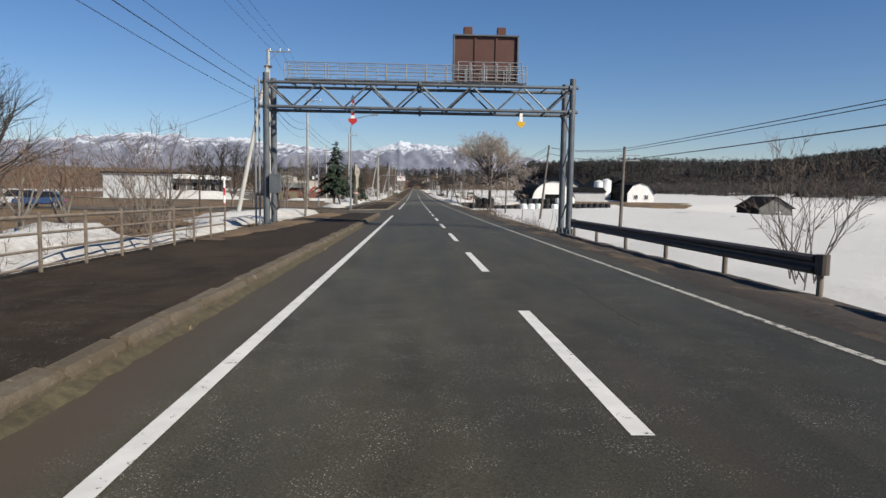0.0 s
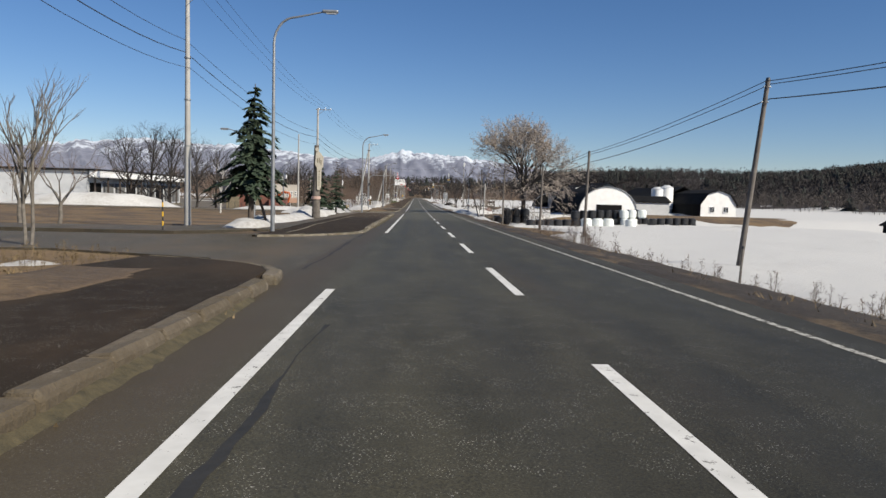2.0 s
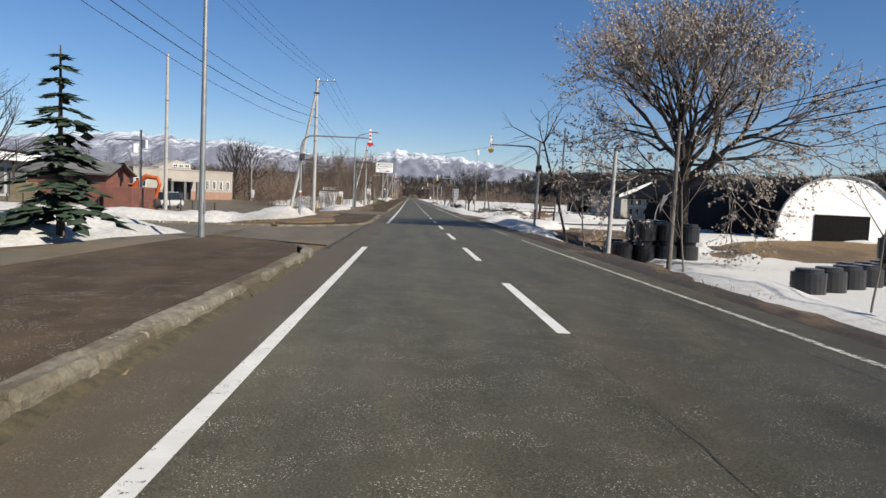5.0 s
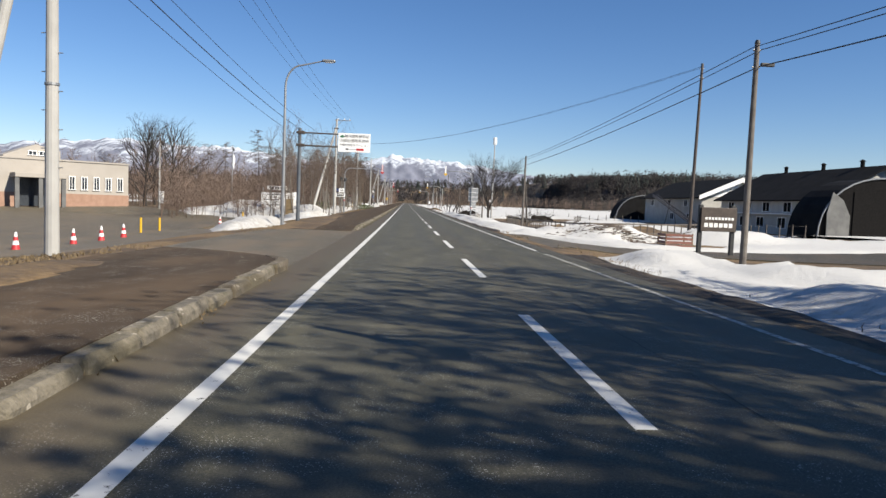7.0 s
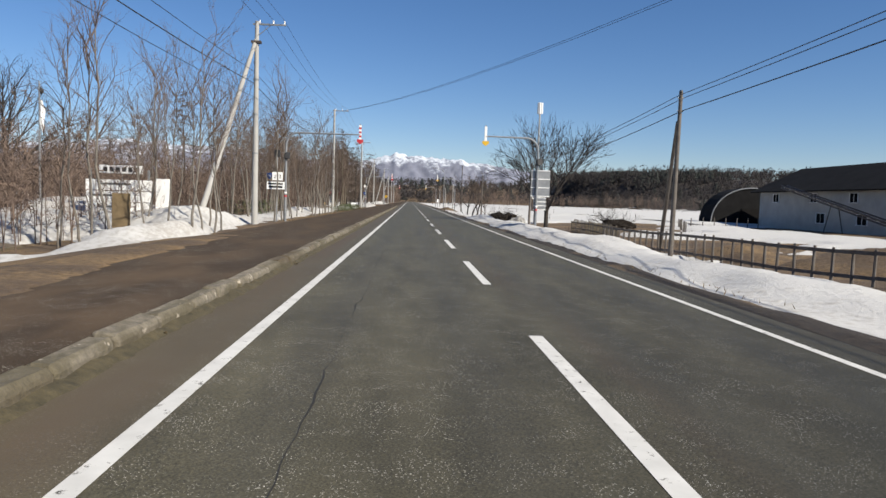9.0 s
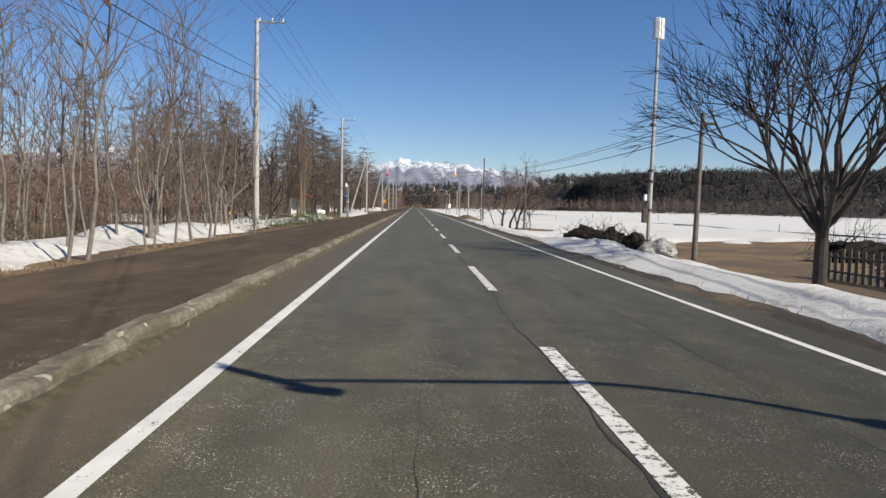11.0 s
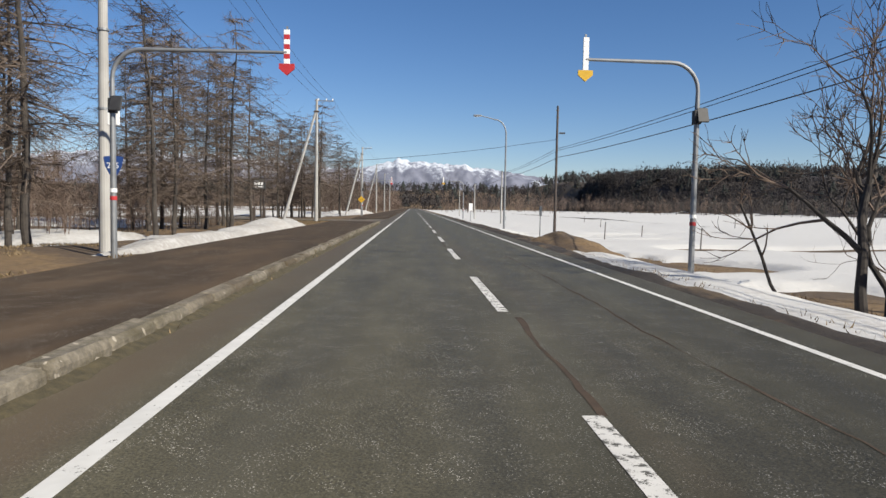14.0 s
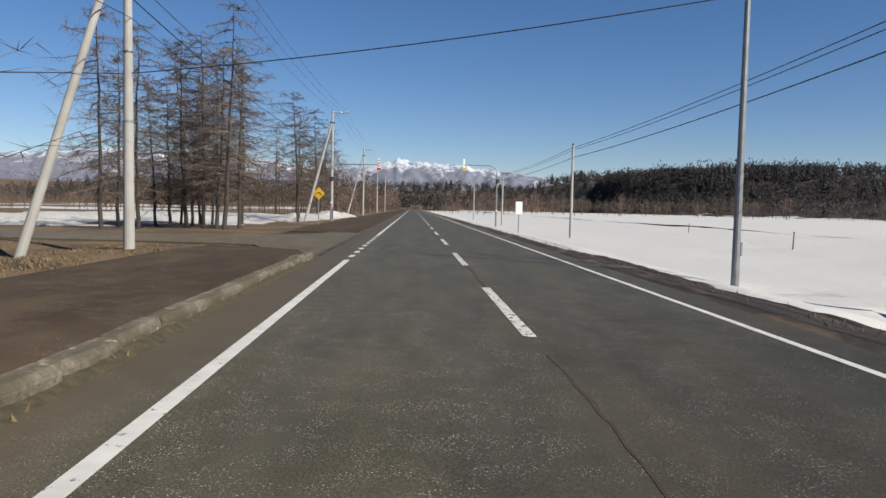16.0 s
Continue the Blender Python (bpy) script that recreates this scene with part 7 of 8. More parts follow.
def arched_shed(x, y, hw, h, length, label, face, door, shell):
    z0 = ground_z(x, y) - 0.1
    ob = empty("arched_shed", pose(x, y, z0), label, "shed")
    n = 18
    prof = [(hw * math.cos(math.pi * k / n), h * math.sin(math.pi * k / n) ** 0.85) for k in range(n + 1)]
    bm = bmesh.new()
    a = [bm.verts.new((u, 0, v)) for u, v in prof]
    b = [bm.verts.new((u, length, v)) for u, v in prof]
    for i in range(n):
        bm.faces.new((a[i], a[i + 1], b[i + 1], b[i]))
    bm.faces.new(b)
    part("shell", bm, shell, ob, "dark curved sheet roof")
    bm = bmesh.new()
    f = bm.faces.new([bm.verts.new((u * 0.99, 0.06, v * 0.99)) for u, v in prof])
    e = bmesh.ops.extrude_face_region(bm, geom=[f])
    bmesh.ops.translate(bm, verts=[q for q in e["geom"] if isinstance(q, bmesh.types.BMVert)], vec=(0, 0.08, 0))
    part("end_wall", bm, face, ob, "pale end wall")
    # doorway: a flat box, the shade within given by its colour
    bm = bmesh.new()
    box(bm, (door[0], 0.02, door[2] / 2), (door[1], 0.1, door[2]))
    part("doorway", bm, M_OPENSHADE, ob, "dark doorway")
    bm = bmesh.new()
    for i in range(n):
        rod(bm, (prof[i][0], -0.02, prof[i][1]), (prof[i + 1][0], -0.02, prof[i + 1][1]), 0.08, n=6)
    part("rim", bm, M_GALV, ob)
    return ob


arched_shed(29.9, 152, 4.9, 4.9, 24, "arched farm shed with white end wall", M_WHITE, (0.2, 4.2, 2.0), M_DARKROOF)
arched_shed(45.2, 280, 5.7, 5.2, 4, "dark arched store behind the farmhouse", M_DARKROOF, (0, 3.0, 2.4), M_DARKROOF)
# end wall painted near-black as the shaded inside of the barn
ab = arched_shed(41.3, 206, 6.0, 5.7, 5, "tall dark arched barn with a grey curved door leaf", M_OPENSHADE, (1.2, 8.0, 4.4), M_DARKROOF)
bm = bmesh.new()
leaf = [(-5.3, 0.0), (-3.2, 0.0), (-3.2, 2.2), (-3.9, 3.6), (-4.9, 4.3), (-5.35, 2.4)]
f = bm.faces.new([bm.verts.new((u, -0.22, v)) for u, v in leaf])
e = bmesh.ops.extrude_face_region(bm, geom=[f])
bmesh.ops.translate(bm, verts=[q for q in e["geom"] if isinstance(q, bmesh.types.BMVert)], vec=(0, 0.08, 0))
part("door_leaf", bm, M_GREYWALL, ab, "grey curved door leaf")
gb = house_shell("gambrel_barn", 50.8, 57.4, 165, 181, 2.5, 5.0, "y", M_WHITE, M_DARKROOF, "white gambrel barn with black roof", "barn", 0.3, gambrel=True)
for x in (-1.2, 1.4):
    window(gb, x, -8.01, 1.5, 0.9, 1.0)
bm = bmesh.new()
box(bm, (-3.33, 0, 1.25), (0.1, 15.8, 2.5))
part("side_wall", bm, M_DARKROOF, gb, "dark side wall")
hs = house_shell("field_hut", 62.8, 69.1, 123, 132, 2.7, 4.6, "y", M_GREYWALL, M_DARKROOF, "small weathered grey hut with dark roof on the snowfield", "hut", 0.4)
bm = bmesh.new()
box(bm, (-3.18, 0, 1.35), (0.1, 8.9, 2.7))
part("side_wall", bm, M_DARKROOF, hs, "dark boarded side")
window(hs, 0.4, -4.51, 1.5, 0.9, 0.8)
house_shell("long_shed", 37, 46, 168, 174, 2.6, 3.6, "x", M_PALEWALL, M_DARKROOF, "low white shed with dark roof between the barns", "shed", 0.3)
for x, y, r, h in ((46.6, 176.6, 1.15, 5.6), (49.2, 178.5, 1.3, 6.0)):
    ob = empty("silo", at_ground(x, y), "white cylindrical feed silo standing beside the barns", "silo", "feed silos")
    bm = bmesh.new()
    rod(bm, (0, 0, 1.2), (0, 0, h - 0.5), r, n=20)
    part("tank", bm, M_WHITE, ob)
    bm = bmesh.new()
    rod(bm, (0, 0, h - 0.5), (0, 0, h), r * 1.03, r * 0.4, 20)
    part("lid", bm, M_PALEWALL, ob)
    bm = bmesh.new()
    rod(bm, (0, 0, 0.0), (0, 0, 1.2), r * 0.75, r * 0.98, 20)
    part("hopper", bm, M_PALEWALL, ob)


# wrapped bales
def bale(white):
    ob = empty("wrapped_bale", Matrix.Identity(4), "round hay bale wrapped in %s film" % ("white" if white else "black"), "hay bale", "white wrapped bales" if white else "black wrapped bales")
    bm = bmesh.new()
    r = bmesh.ops.create_cone(bm, cap_ends=True, segments=20, radius1=0.62, radius2=0.62, depth=1.2, matrix=pose(0, 0, 0.6))
    es = [e for e in bm.edges if abs(e.verts[0].co.z - e.verts[1].co.z) < 0.01]
    bmesh.ops.bevel(bm, geom=es, offset=0.14, segments=3, affect="EDGES")
    for v in bm.verts:
        v.co += Vector((rough(v.co.x, v.co.z, 2.0, 1), rough(v.co.y, v.co.z, 2.0, 2), 0)) * 0.05
    part("film", bm, M_WRAPW if white else M_WRAPB, ob)
    bm = bmesh.new()
    for z in (0.35, 0.6, 0.85):
        bmesh.ops.create_cone(bm, cap_ends=False, segments=20, radius1=0.632, radius2=0.632, depth=0.03, matrix=pose(0, 0, z))
    part("film_edge", bm, M_WRAPW if white else M_WRAPB, ob)
    return ob


bw, bb = bale(True), bale(False)
first = {True: True, False: True}
r4 = random.Random(3)
place = []
for k in range(15):
    place.append((13.0 + 1.35 * k, 127.0 + 0.9 * k, 0, False))
    if k > 2:
        place.append((13.3 + 1.35 * k, 128.6 + 0.9 * k, 0, False))
    if 4 < k < 14:
        place.append((13.2 + 1.35 * k, 127.8 + 0.9 * k, 1.2, False))
for k in range(6):
    place.append((31.5 + 1.4 * k, 135.0 + 0.7 * k, 0, False))
for x, y in ((17.6, 116.5), (19.0, 117.0), (20.4, 117.6), (23.6, 119.5), (27.6, 135), (29.0, 135.8)):
    place.append((x, y, 0, True))
for x, y, z in ((27.6, 135.5, 1.2), (29.0, 136.4, 1.2), (30.5, 136.5, 1.2)):
    place.append((x, y, z, True))
for j in range(2):
    for k in range(4):
        place.append((10.6 + 1.4 * k, 143.6 - 1.5 * j + 0.2 * k, 0, False))
        if k > 0:
            place.append((10.6 + 1.4 * k, 143.6 - 1.5 * j + 0.2 * k, 1.2, False))
for x, y, z, w in place:
    m = pose(x, y, ground_z(x, y) - 0.05 + z, 0, 0, r4.uniform(0, 360))
    src = bw if w else bb
    if first[w]:
        src.matrix_world = m
        first[w] = False
    else:
        copy_thing(src, m)


# low warehouse on the left
wh = empty("warehouse", pose(-65.8, 184, ground_z(-60, 184)), "long low cream warehouse with open loading bays", "warehouse")
bm = bmesh.new()
box(bm, (0, 0, 3.0), (15.6, 47, 6.0))
part("wall", bm, M_PALEWALL, wh)
bm = bmesh.new()
box(bm, (0.6, 0, 6.2), (17.6, 48, 0.35), bevel=0.04)
part("roof", bm, M_DARKROOF, wh)
bm = bmesh.new()
box(bm, (8.9, 0, 5.5), (1.2, 47.6, 1.1), bevel=0.05)
part("fascia", bm, M_WHITE, wh, "white canopy fascia")
for k in range(9):
    bm = bmesh.new()
    box(bm, (7.83, -20.5 + 5.1 * k, 2.2), (0.1, 4.3, 3.6))
    # every third bay is a near-black panel painted as a shaded opening
    part("bay_door", bm, M_GREYWALL if k % 3 else M_OPENSHADE, wh, "grey bay door")
    bm = bmesh.new()
    box(bm, (8.9, -23 + 5.1 * k, 2.5), (0.25, 0.25, 5.0), bevel=0.02)
    part("post", bm, M_DARKPIPE, wh)

# office with brick band
A, B = Vector((-33.0, 226.0, 0)), Vector((-46.0, 215.6, 0))
ln = (B - A).length
ang = math.degrees(math.atan2(A.y - B.y, A.x - B.x))
zo = -0.45
of = empty("office_building", pose(A.x, A.y, zo, 0, 0, ang), "low cream office with terracotta base and porch", "office")
bm = bmesh.new()
box(bm, (-ln / 2, 6, 2.5), (ln, 12, 5.0))
part("wall", bm, M_SIDING, of)
bm = bmesh.new()
box(bm, (-ln / 2, 6, 0.75), (ln + 0.08, 12.08, 1.6))
part("tile_band", bm, M_BRICKBAND, of, "terracotta tile band")
bm = bmesh.new()
box(bm, (-ln / 2, 6, 5.05), (ln + 0.2, 12.2, 0.16))
part("parapet", bm, M_SIDING, of)
for k in range(5):
    window(of, -0.9 - 1.22 * k, -0.04, 2.7, 0.55, 1.4)
window(of, -15.5, -0.04, 2.7, 1.6, 1.3)
bm = bmesh.new()
box(bm, (-9.2, -1.2, 3.3), (4.6, 2.6, 0.45), bevel=0.03)
part("porch_roof", bm, M_SIDING, of)
bm = bmesh.new()
box(bm, (-9.2, -0.06, 1.65), (3.6, 0.2, 3.0))
part("entrance", bm, M_GLASS, of, "dark glazed entrance")
for x in (-11.3, -9.2, -7.1):
    bm = bmesh.new()
    box(bm, (x, -2.2, 1.55), (0.4, 0.4, 3.1), bevel=0.02)
    part("porch_pillar", bm, M_GREYWALL, of)
bm = bmesh.new()
vs = [bm.verts.new(p) for p in ((-11.6, 3, 5.1), (-6.2, 3, 5.1), (-6.2, 3, 6.1), (-8.6, 3, 6.7), (-11.6, 3, 5.4), (-11.6, 8, 5.1), (-6.2, 8, 5.1), (-6.2, 8, 6.1), (-8.6, 8, 6.7), (-11.6, 8, 5.4))]
bm.faces.new(vs[:5])
bm.faces.new(vs[5:][::-1])
for i in range(5):
    bm.faces.new((vs[i], vs[(i + 1) % 5], vs[5 + (i + 1) % 5], vs[5 + i]))
part("roof_lantern", bm, M_SIDING, of)
for x in (-6.9, -7.9, -8.9):
    window(of, x, 2.97, 5.75, 0.75, 0.45)

# parked cars



def parked_car(x, y, rz, colour, label, tall=0.0):
    car = empty("parked_car", pose(x, y, ground_z(x, y) + 0.06, 0, 0, rz), label, "car", "parked cars")
    paint = plain("car_paint", [tuple(0.85 * c for c in colour), colour], 0.25, scale=1, bumps=0)
    for nm, zs, mat in (("body", ((-2.05, 0.35), (-2.1, 0.8), (-1.2, 0.95), (1.9, 0.98), (2.1, 0.85), (2.1, 0.35)), paint), ("cabin", ((-1.2, 0.94), (-0.55, 1.42 + tall), (1.4, 1.45 + tall), (1.9, 0.96)), M_CARGLASS)):
        bm = bmesh.new()
        hw = 0.84 if nm == "body" else 0.74
        sides = [[bm.verts.new((u, s * hw * (1.0 if v < 1.2 else 0.86), v)) for u, v in zs] for s in (-1, 1)]
        bm.faces.new(sides[0])
        bm.faces.new(sides[1][::-1])
        for i in range(len(zs)):
            j = (i + 1) % len(zs)
            bm.faces.new((sides[0][i], sides[0][j], sides[1][j], sides[1][i]))
        bmesh.ops.bevel(bm, geom=bm.edges[:], offset=0.07, segments=2, affect="EDGES")
        part(nm, bm, mat, car)
    bm = bmesh.new()
    box(bm, (0.42, 0, 1.46 + tall), (1.85, 1.26, 0.05), bevel=0.02)
    part("roof", bm, paint, car)
    for u in (-1.3, 1.35):
        for s in (-1, 1):
            bm = bmesh.new()
            rod(bm, (u, s * 0.62, 0.31), (u, s * 0.86, 0.31), 0.31, n=18)
            wheel = part("wheel", bm, M_BLACK, car)
            bm = bmesh.new()
            rod(bm, (u, s * 0.85, 0.31), (u, s * 0.875, 0.31), 0.19, n=14)
            part("rim", bm, M_GALV, wheel)
    for s in (-1, 1):
        bm = bmesh.new()
        box(bm, (-2.08, s * 0.6, 0.68), (0.08, 0.34, 0.14), bevel=0.02)
        part("headlight", bm, M_WHITE, car)
        bm = bmesh.new()
        box(bm, (2.09, s * 0.66, 0.72), (0.06, 0.2, 0.22), bevel=0.02)
        part("tail_light", bm, M_RED, car)


parked_car(-35.6, 60.5, 20, (0.03, 0.06, 0.14), "dark blue parked car beside the warehouse snow")
parked_car(-39.0, 63.0, 20, (0.45, 0.46, 0.47), "silver parked car beside the warehouse snow", 0.15)
parked_car(-28.5, 179.5, 70, (0.50, 0.50, 0.49), "white parked van behind a black fence", 0.35)
parked_car(-31.5, 181.5, 70, (0.05, 0.055, 0.06), "dark grey parked car behind a black fence", 0.15)


# digger and transformer pole in the yard
def digger(x, y, rz):
    ob = empty("excavator", pose(x, y, ground_z(x, y), 0, 0, rz), "orange tracked excavator with folded boom", "excavator")
    for sd in (-1, 1):
        bm = bmesh.new()
        box(bm, (0, sd * 0.85, 0.38), (2.9, 0.5, 0.72), bevel=0.3)
        tr = part("track", bm, M_BLACK, ob)
        for k in range(5):
            bm = bmesh.new()
            rod(bm, (-1.0 + 0.5 * k, sd * 1.08, 0.34), (-1.0 + 0.5 * k, sd * 1.14, 0.34), 0.17, n=10)
            part("roller", bm, M_DARKPIPE, tr)
    bm = bmesh.new()
    box(bm, (-0.5, 0, 1.2), (2.3, 2.2, 0.75), bevel=0.12)
    part("body", bm, M_ORANGE, ob)
    bm = bmesh.new()
    box(bm, (0.35, 0.6, 1.95), (1.1, 0.9, 1.2), bevel=0.1)
    cab = part("cab", bm, M_ORANGE, ob)
    bm = bmesh.new()
    box(bm, (0.42, 0.6, 2.1), (1.04, 0.96, 0.7), bevel=0.04)
    part("window", bm, M_CARGLASS, cab)
    bm = bmesh.new()
    pipe(bm, [(0.6, -0.25, 1.4), (1.3, -0.25, 2.6), (2.2, -0.25, 3.25), (3.3, -0.25, 3.1)], [0.2, 0.26, 0.24, 0.16], 8)
    part("boom", bm, M_ORANGE, ob)
    bm = bmesh.new()
    pipe(bm, [(3.2, -0.25, 3.3), (3.5, -0.25, 2.6), (3.1, -0.25, 1.3)], [0.14, 0.18, 0.12], 8)
    part("arm", bm, M_ORANGE, ob)
    bm = bmesh.new()
    rod(bm, (1.0, -0.25, 1.5), (2.0, -0.25, 2.9), 0.07, n=8)
    part("ram", bm, M_GALV, ob, "steel hydraulic ram")
    bm = bmesh.new()
    rod(bm, (2.95, -0.75, 0.85), (2.95, 0.25, 0.85), 0.45, n=14)
    part("bucket", bm, M_DARKPIPE, ob)


M_ORANGE = plain("orange_machine_paint", [(0.36, 0.075, 0.02), (0.48, 0.11, 0.03)], 0.5, scale=2)
digger(-28.0, 167.5, -10)
tp = empty("transformer_pole", at_ground(-25.3, 163.9), "grey pole with white transformer boxes and bracket arm", "utility pole")
bm = bmesh.new()
rod(bm, (0, 0, 0), (0, 0, 7.2), 0.14, 0.1, 12)
part("shaft", bm, M_CONC, tp)
for px, pz in ((-0.45, 5.6), (0.35, 6.0)):
    bm = bmesh.new()
    rod(bm, (px, 0, pz - 0.35), (px, 0, pz + 0.35), 0.24, n=14)
    part("transformer", bm, M_WHITE, tp, "white transformer drum")
bm = bmesh.new()
box(bm, (-0.9, 0, 6.3), (2.6, 0.08, 0.08))
rod(bm, (-1.2, 0, 6.25), (-0.05, 0, 5.5), 0.03)
part("bracket", bm, M_DARKPIPE, tp)

# red store and sheds beyond the lay-by
rsd = house_shell("red_store", -34.4, -27.8, 163, 168, 3.4, 4.3, "x", M_RUST, M_GREYWALL, "low red-oxide store with grey roof", "store", 0.5)
for x in (-2.2, 1.2):
    bm = bmesh.new()
    box(bm, (x, -5.03, 1.3), (2.2, 0.08, 2.2))
    part("shutter", bm, M_TIMBER, rsd, "pale roller shutter")
bm = bmesh.new()
box(bm, (-7.0, -2, 1.1), (2.4, 6.0, 2.2), bevel=0.05)
cont = tagged(part("container", bm, M_RUST), "red steel container standing beside the store", "container")
cont.location = (-19.2, 166.5, ground_z(-26.2, 165))
fd = empty("flag_pole", at_ground(-21.4, 225.7), "white flag pole with furled banner", "flag pole")
bm = bmesh.new()
rod(bm, (0, 0, 0), (0, 0, 7.6), 0.06, 0.04, 10)
part("pole", bm, M_GALV, fd)
bm = bmesh.new()
pipe(bm, [(0.1, 0, 6.6), (0.16, 0.03, 6.0), (0.1, 0, 5.4), (0.18, 0, 4.9)], [0.05, 0.14, 0.12, 0.03], 8)
part("furled_banner", bm, M_WHITE, fd)
bm = bmesh.new()
pipe(bm, [(0.05, 0, 7.3), (0.14, 0, 7.1), (0.1, 0, 6.9)], [0.03, 0.12, 0.03], 8)
part("finial", bm, M_BLACK, fd)
yp = empty("utility_pole", at_ground(-30, 227.3), "thin grey pole with white meter box at the car park", "pole")
bm = bmesh.new()
rod(bm, (0, 0, 0), (0, 0, 7.5), 0.12, 0.08, 10)
part("shaft", bm, M_CONC, yp)
bm = bmesh.new()
box(bm, (0.3, -0.1, 1.4), (0.5, 0.3, 1.4), bevel=0.03)
part("meter_box", bm, M_WHITE, yp)

# notice boards at the car park
nb = empty("notice_board", at_ground(-15.8, 222.2), "stack of white notice boards on posts in a snow heap", "notice board")
for k in range(4):
    bm = bmesh.new()
    box(bm, (0, 0, 0.65 + 0.56 * k), (3.2, 0.06, 0.52), bevel=0.01)
    bd = part("board", bm, M_WHITE, nb)
    bars(bd, None, [(-0.5 + 0.3 * (k % 2), -0.035, 0.7 + 0.56 * k, 1.6, 0.1)], M_GREYWALL)
bm = bmesh.new()
box(bm, (0.1, 0, 3.1), (2.1, 0.06, 0.4), bevel=0.01)
bd = part("header_board", bm, M_WHITE, nb)
bars(bd, None, [(-0.75 + 0.3 * k + 0.1, -0.035, 3.1, 0.2, 0.22) for k in range(6)], M_BLACK)
bm = bmesh.new()
box(bm, (2.05, 0.2, 1.7), (0.7, 0.06, 2.0), bevel=0.01)
part("side_board", bm, M_WHITE, nb)
for x in (-1.4, 0.1, 1.4):
    bm = bmesh.new()
    box(bm, (x, 0.08, 1.5), (0.09, 0.09, 3.2))
    part("post", bm, M_GALV, nb)
tb = empty("tilted_board", at_ground(-13.4, 216.5), "small tan board propped on two thin legs", "sign board")
bm = bmesh.new()
box(bm, (0, 0, 1.25), (0.75, 0.05, 1.7), bevel=0.02)
part("board", bm, M_STRAW, tb)
for x in (-0.25, 0.25):
    bm = bmesh.new()
    rod(bm, (x, 0.05, 0), (x, 0.05, 0.6), 0.03, n=8)
    part("leg", bm, M_TIMBER, tb)


# carved timber pillar with name board
def timber_pillar():
    x, y = -10.05, 97.0
    ob = empty("timber_sign_pillar", at_ground(x, y, 0.2), "tall weathered timber sign pillar with carved pale board", "sign pillar")
    bm = bmesh.new()
    n, rings = 18, []
    for k in range(16):
        z = 6.2 * k / 15
        r = 0.36 - 0.012 * k
        rings.append([bm.verts.new((r * (1 + 0.05 * math.sin(3 * a + k * 0.4)) * math.cos(a), r * (1 + 0.05 * math.cos(2 * a + k * 0.3)) * math.sin(a), z)) for a in (6.283 * i / n for i in range(n))])
    for a, b in zip(rings, rings[1:]):
        for i in range(n):
            bm.faces.new((a[i], a[(i + 1) % n], b[(i + 1) % n], b[i]))
    bm.faces.new(rings[-1])
    part("log", bm, M_LOG, ob)
    bm = bmesh.new()
    pts = [(0.0, 5.75), (0.16, 5.8), (0.62, 5.25), (0.60, 4.5), (0.46, 4.2), (0.44, 2.75), (0.30, 2.5), (0.12, 2.55), (0.10, 4.3), (-0.06, 4.6)]
    f = bm.faces.new([bm.verts.new((a, -0.36, b)) for a, b in pts])
    e = bmesh.ops.extrude_face_region(bm, geom=[f])
    bmesh.ops.translate(bm, verts=[q for q in e["geom"] if isinstance(q, bmesh.types.BMVert)], vec=(0, 0.1, 0))
    bd = part("carved_board", bm, M_PILLAR, ob, "pale carved board")
    bars(bd, None, [(0.14, -0.37, 4.95, 0.07, 0.4), (0.28, -0.37, 4.92, 0.07, 0.4), (0.42, -0.37, 4.8, 0.07, 0.4)] + [(0.28, -0.37, 4.05 - 0.22 * k, 0.07, 0.12) for k in range(6)], M_TIMBER)
    bm = bmesh.new()
    rod(bm, (0, 0, 1.75), (0, 0, 2.0), 0.38, n=18)
    part("band", bm, M_PINK, ob, "faded pinkish band")
    bm = bmesh.new()
    rod(bm, (0.1, -0.3, 5.85), (0.1, -0.42, 5.85), 0.16, n=14)
    part("round_crest", bm, M_PILLAR, ob)


M_LOG = plain("grey_weathered_log", [(0.045, 0.038, 0.032), (0.17, 0.15, 0.13)], 0.95, scale=2.2, bumps=0.6)
M_PILLAR = plain("pale_carved_wood", [(0.3588, 0.3276, 0.2652), (0.4836, 0.4446, 0.3666)], 0.85, scale=3)
M_PINK = plain("faded_pink_paint", [(0.3276, 0.2106, 0.1716), (0.429, 0.312, 0.2652)], 0.8, scale=3)
timber_pillar()


# farm sign and clutter at the driveway
fs = empty("farm_sign", at_ground(13.1, 178.1, 0.3), "dark board with white lettering bars on two black posts", "sign board")
for x in (-0.65, 0.95):
    bm = bmesh.new()
    box(bm, (x, 0.05, 1.35), (0.2, 0.18, 2.8), bevel=0.02)
    part("post", bm, M_BLACK, fs)
bm = bmesh.new()
box(bm, (0.2, -0.08, 2.05), (1.75, 0.07, 1.15), bevel=0.02)
bd = part("board", bm, M_DARKPIPE, fs, "dark sign board")
bars(bd, None, [(-0.5 + 0.16 * k + 0.08, -0.12, 2.1, 0.11, 0.12) for k in range(9)] + [(-0.42 + 0.24 * k, -0.12, 1.78, 0.18, 0.2) for k in range(6)], M_WHITE)
cr = empty("crate", at_ground(13.2, 183.0, 0.1), "reddish slatted crate standing in snow", "crate")
for k in range(5):
    bm = bmesh.new()
    box(bm, (0, -0.6, 0.12 + 0.2 * k), (1.5, 0.04, 0.14))
    part("slat", bm, M_RUST, cr)
    bm = bmesh.new()
    box(bm, (-0.75, 0, 0.12 + 0.2 * k), (0.04, 1.2, 0.14))
    part("slat", bm, M_RUST, cr)
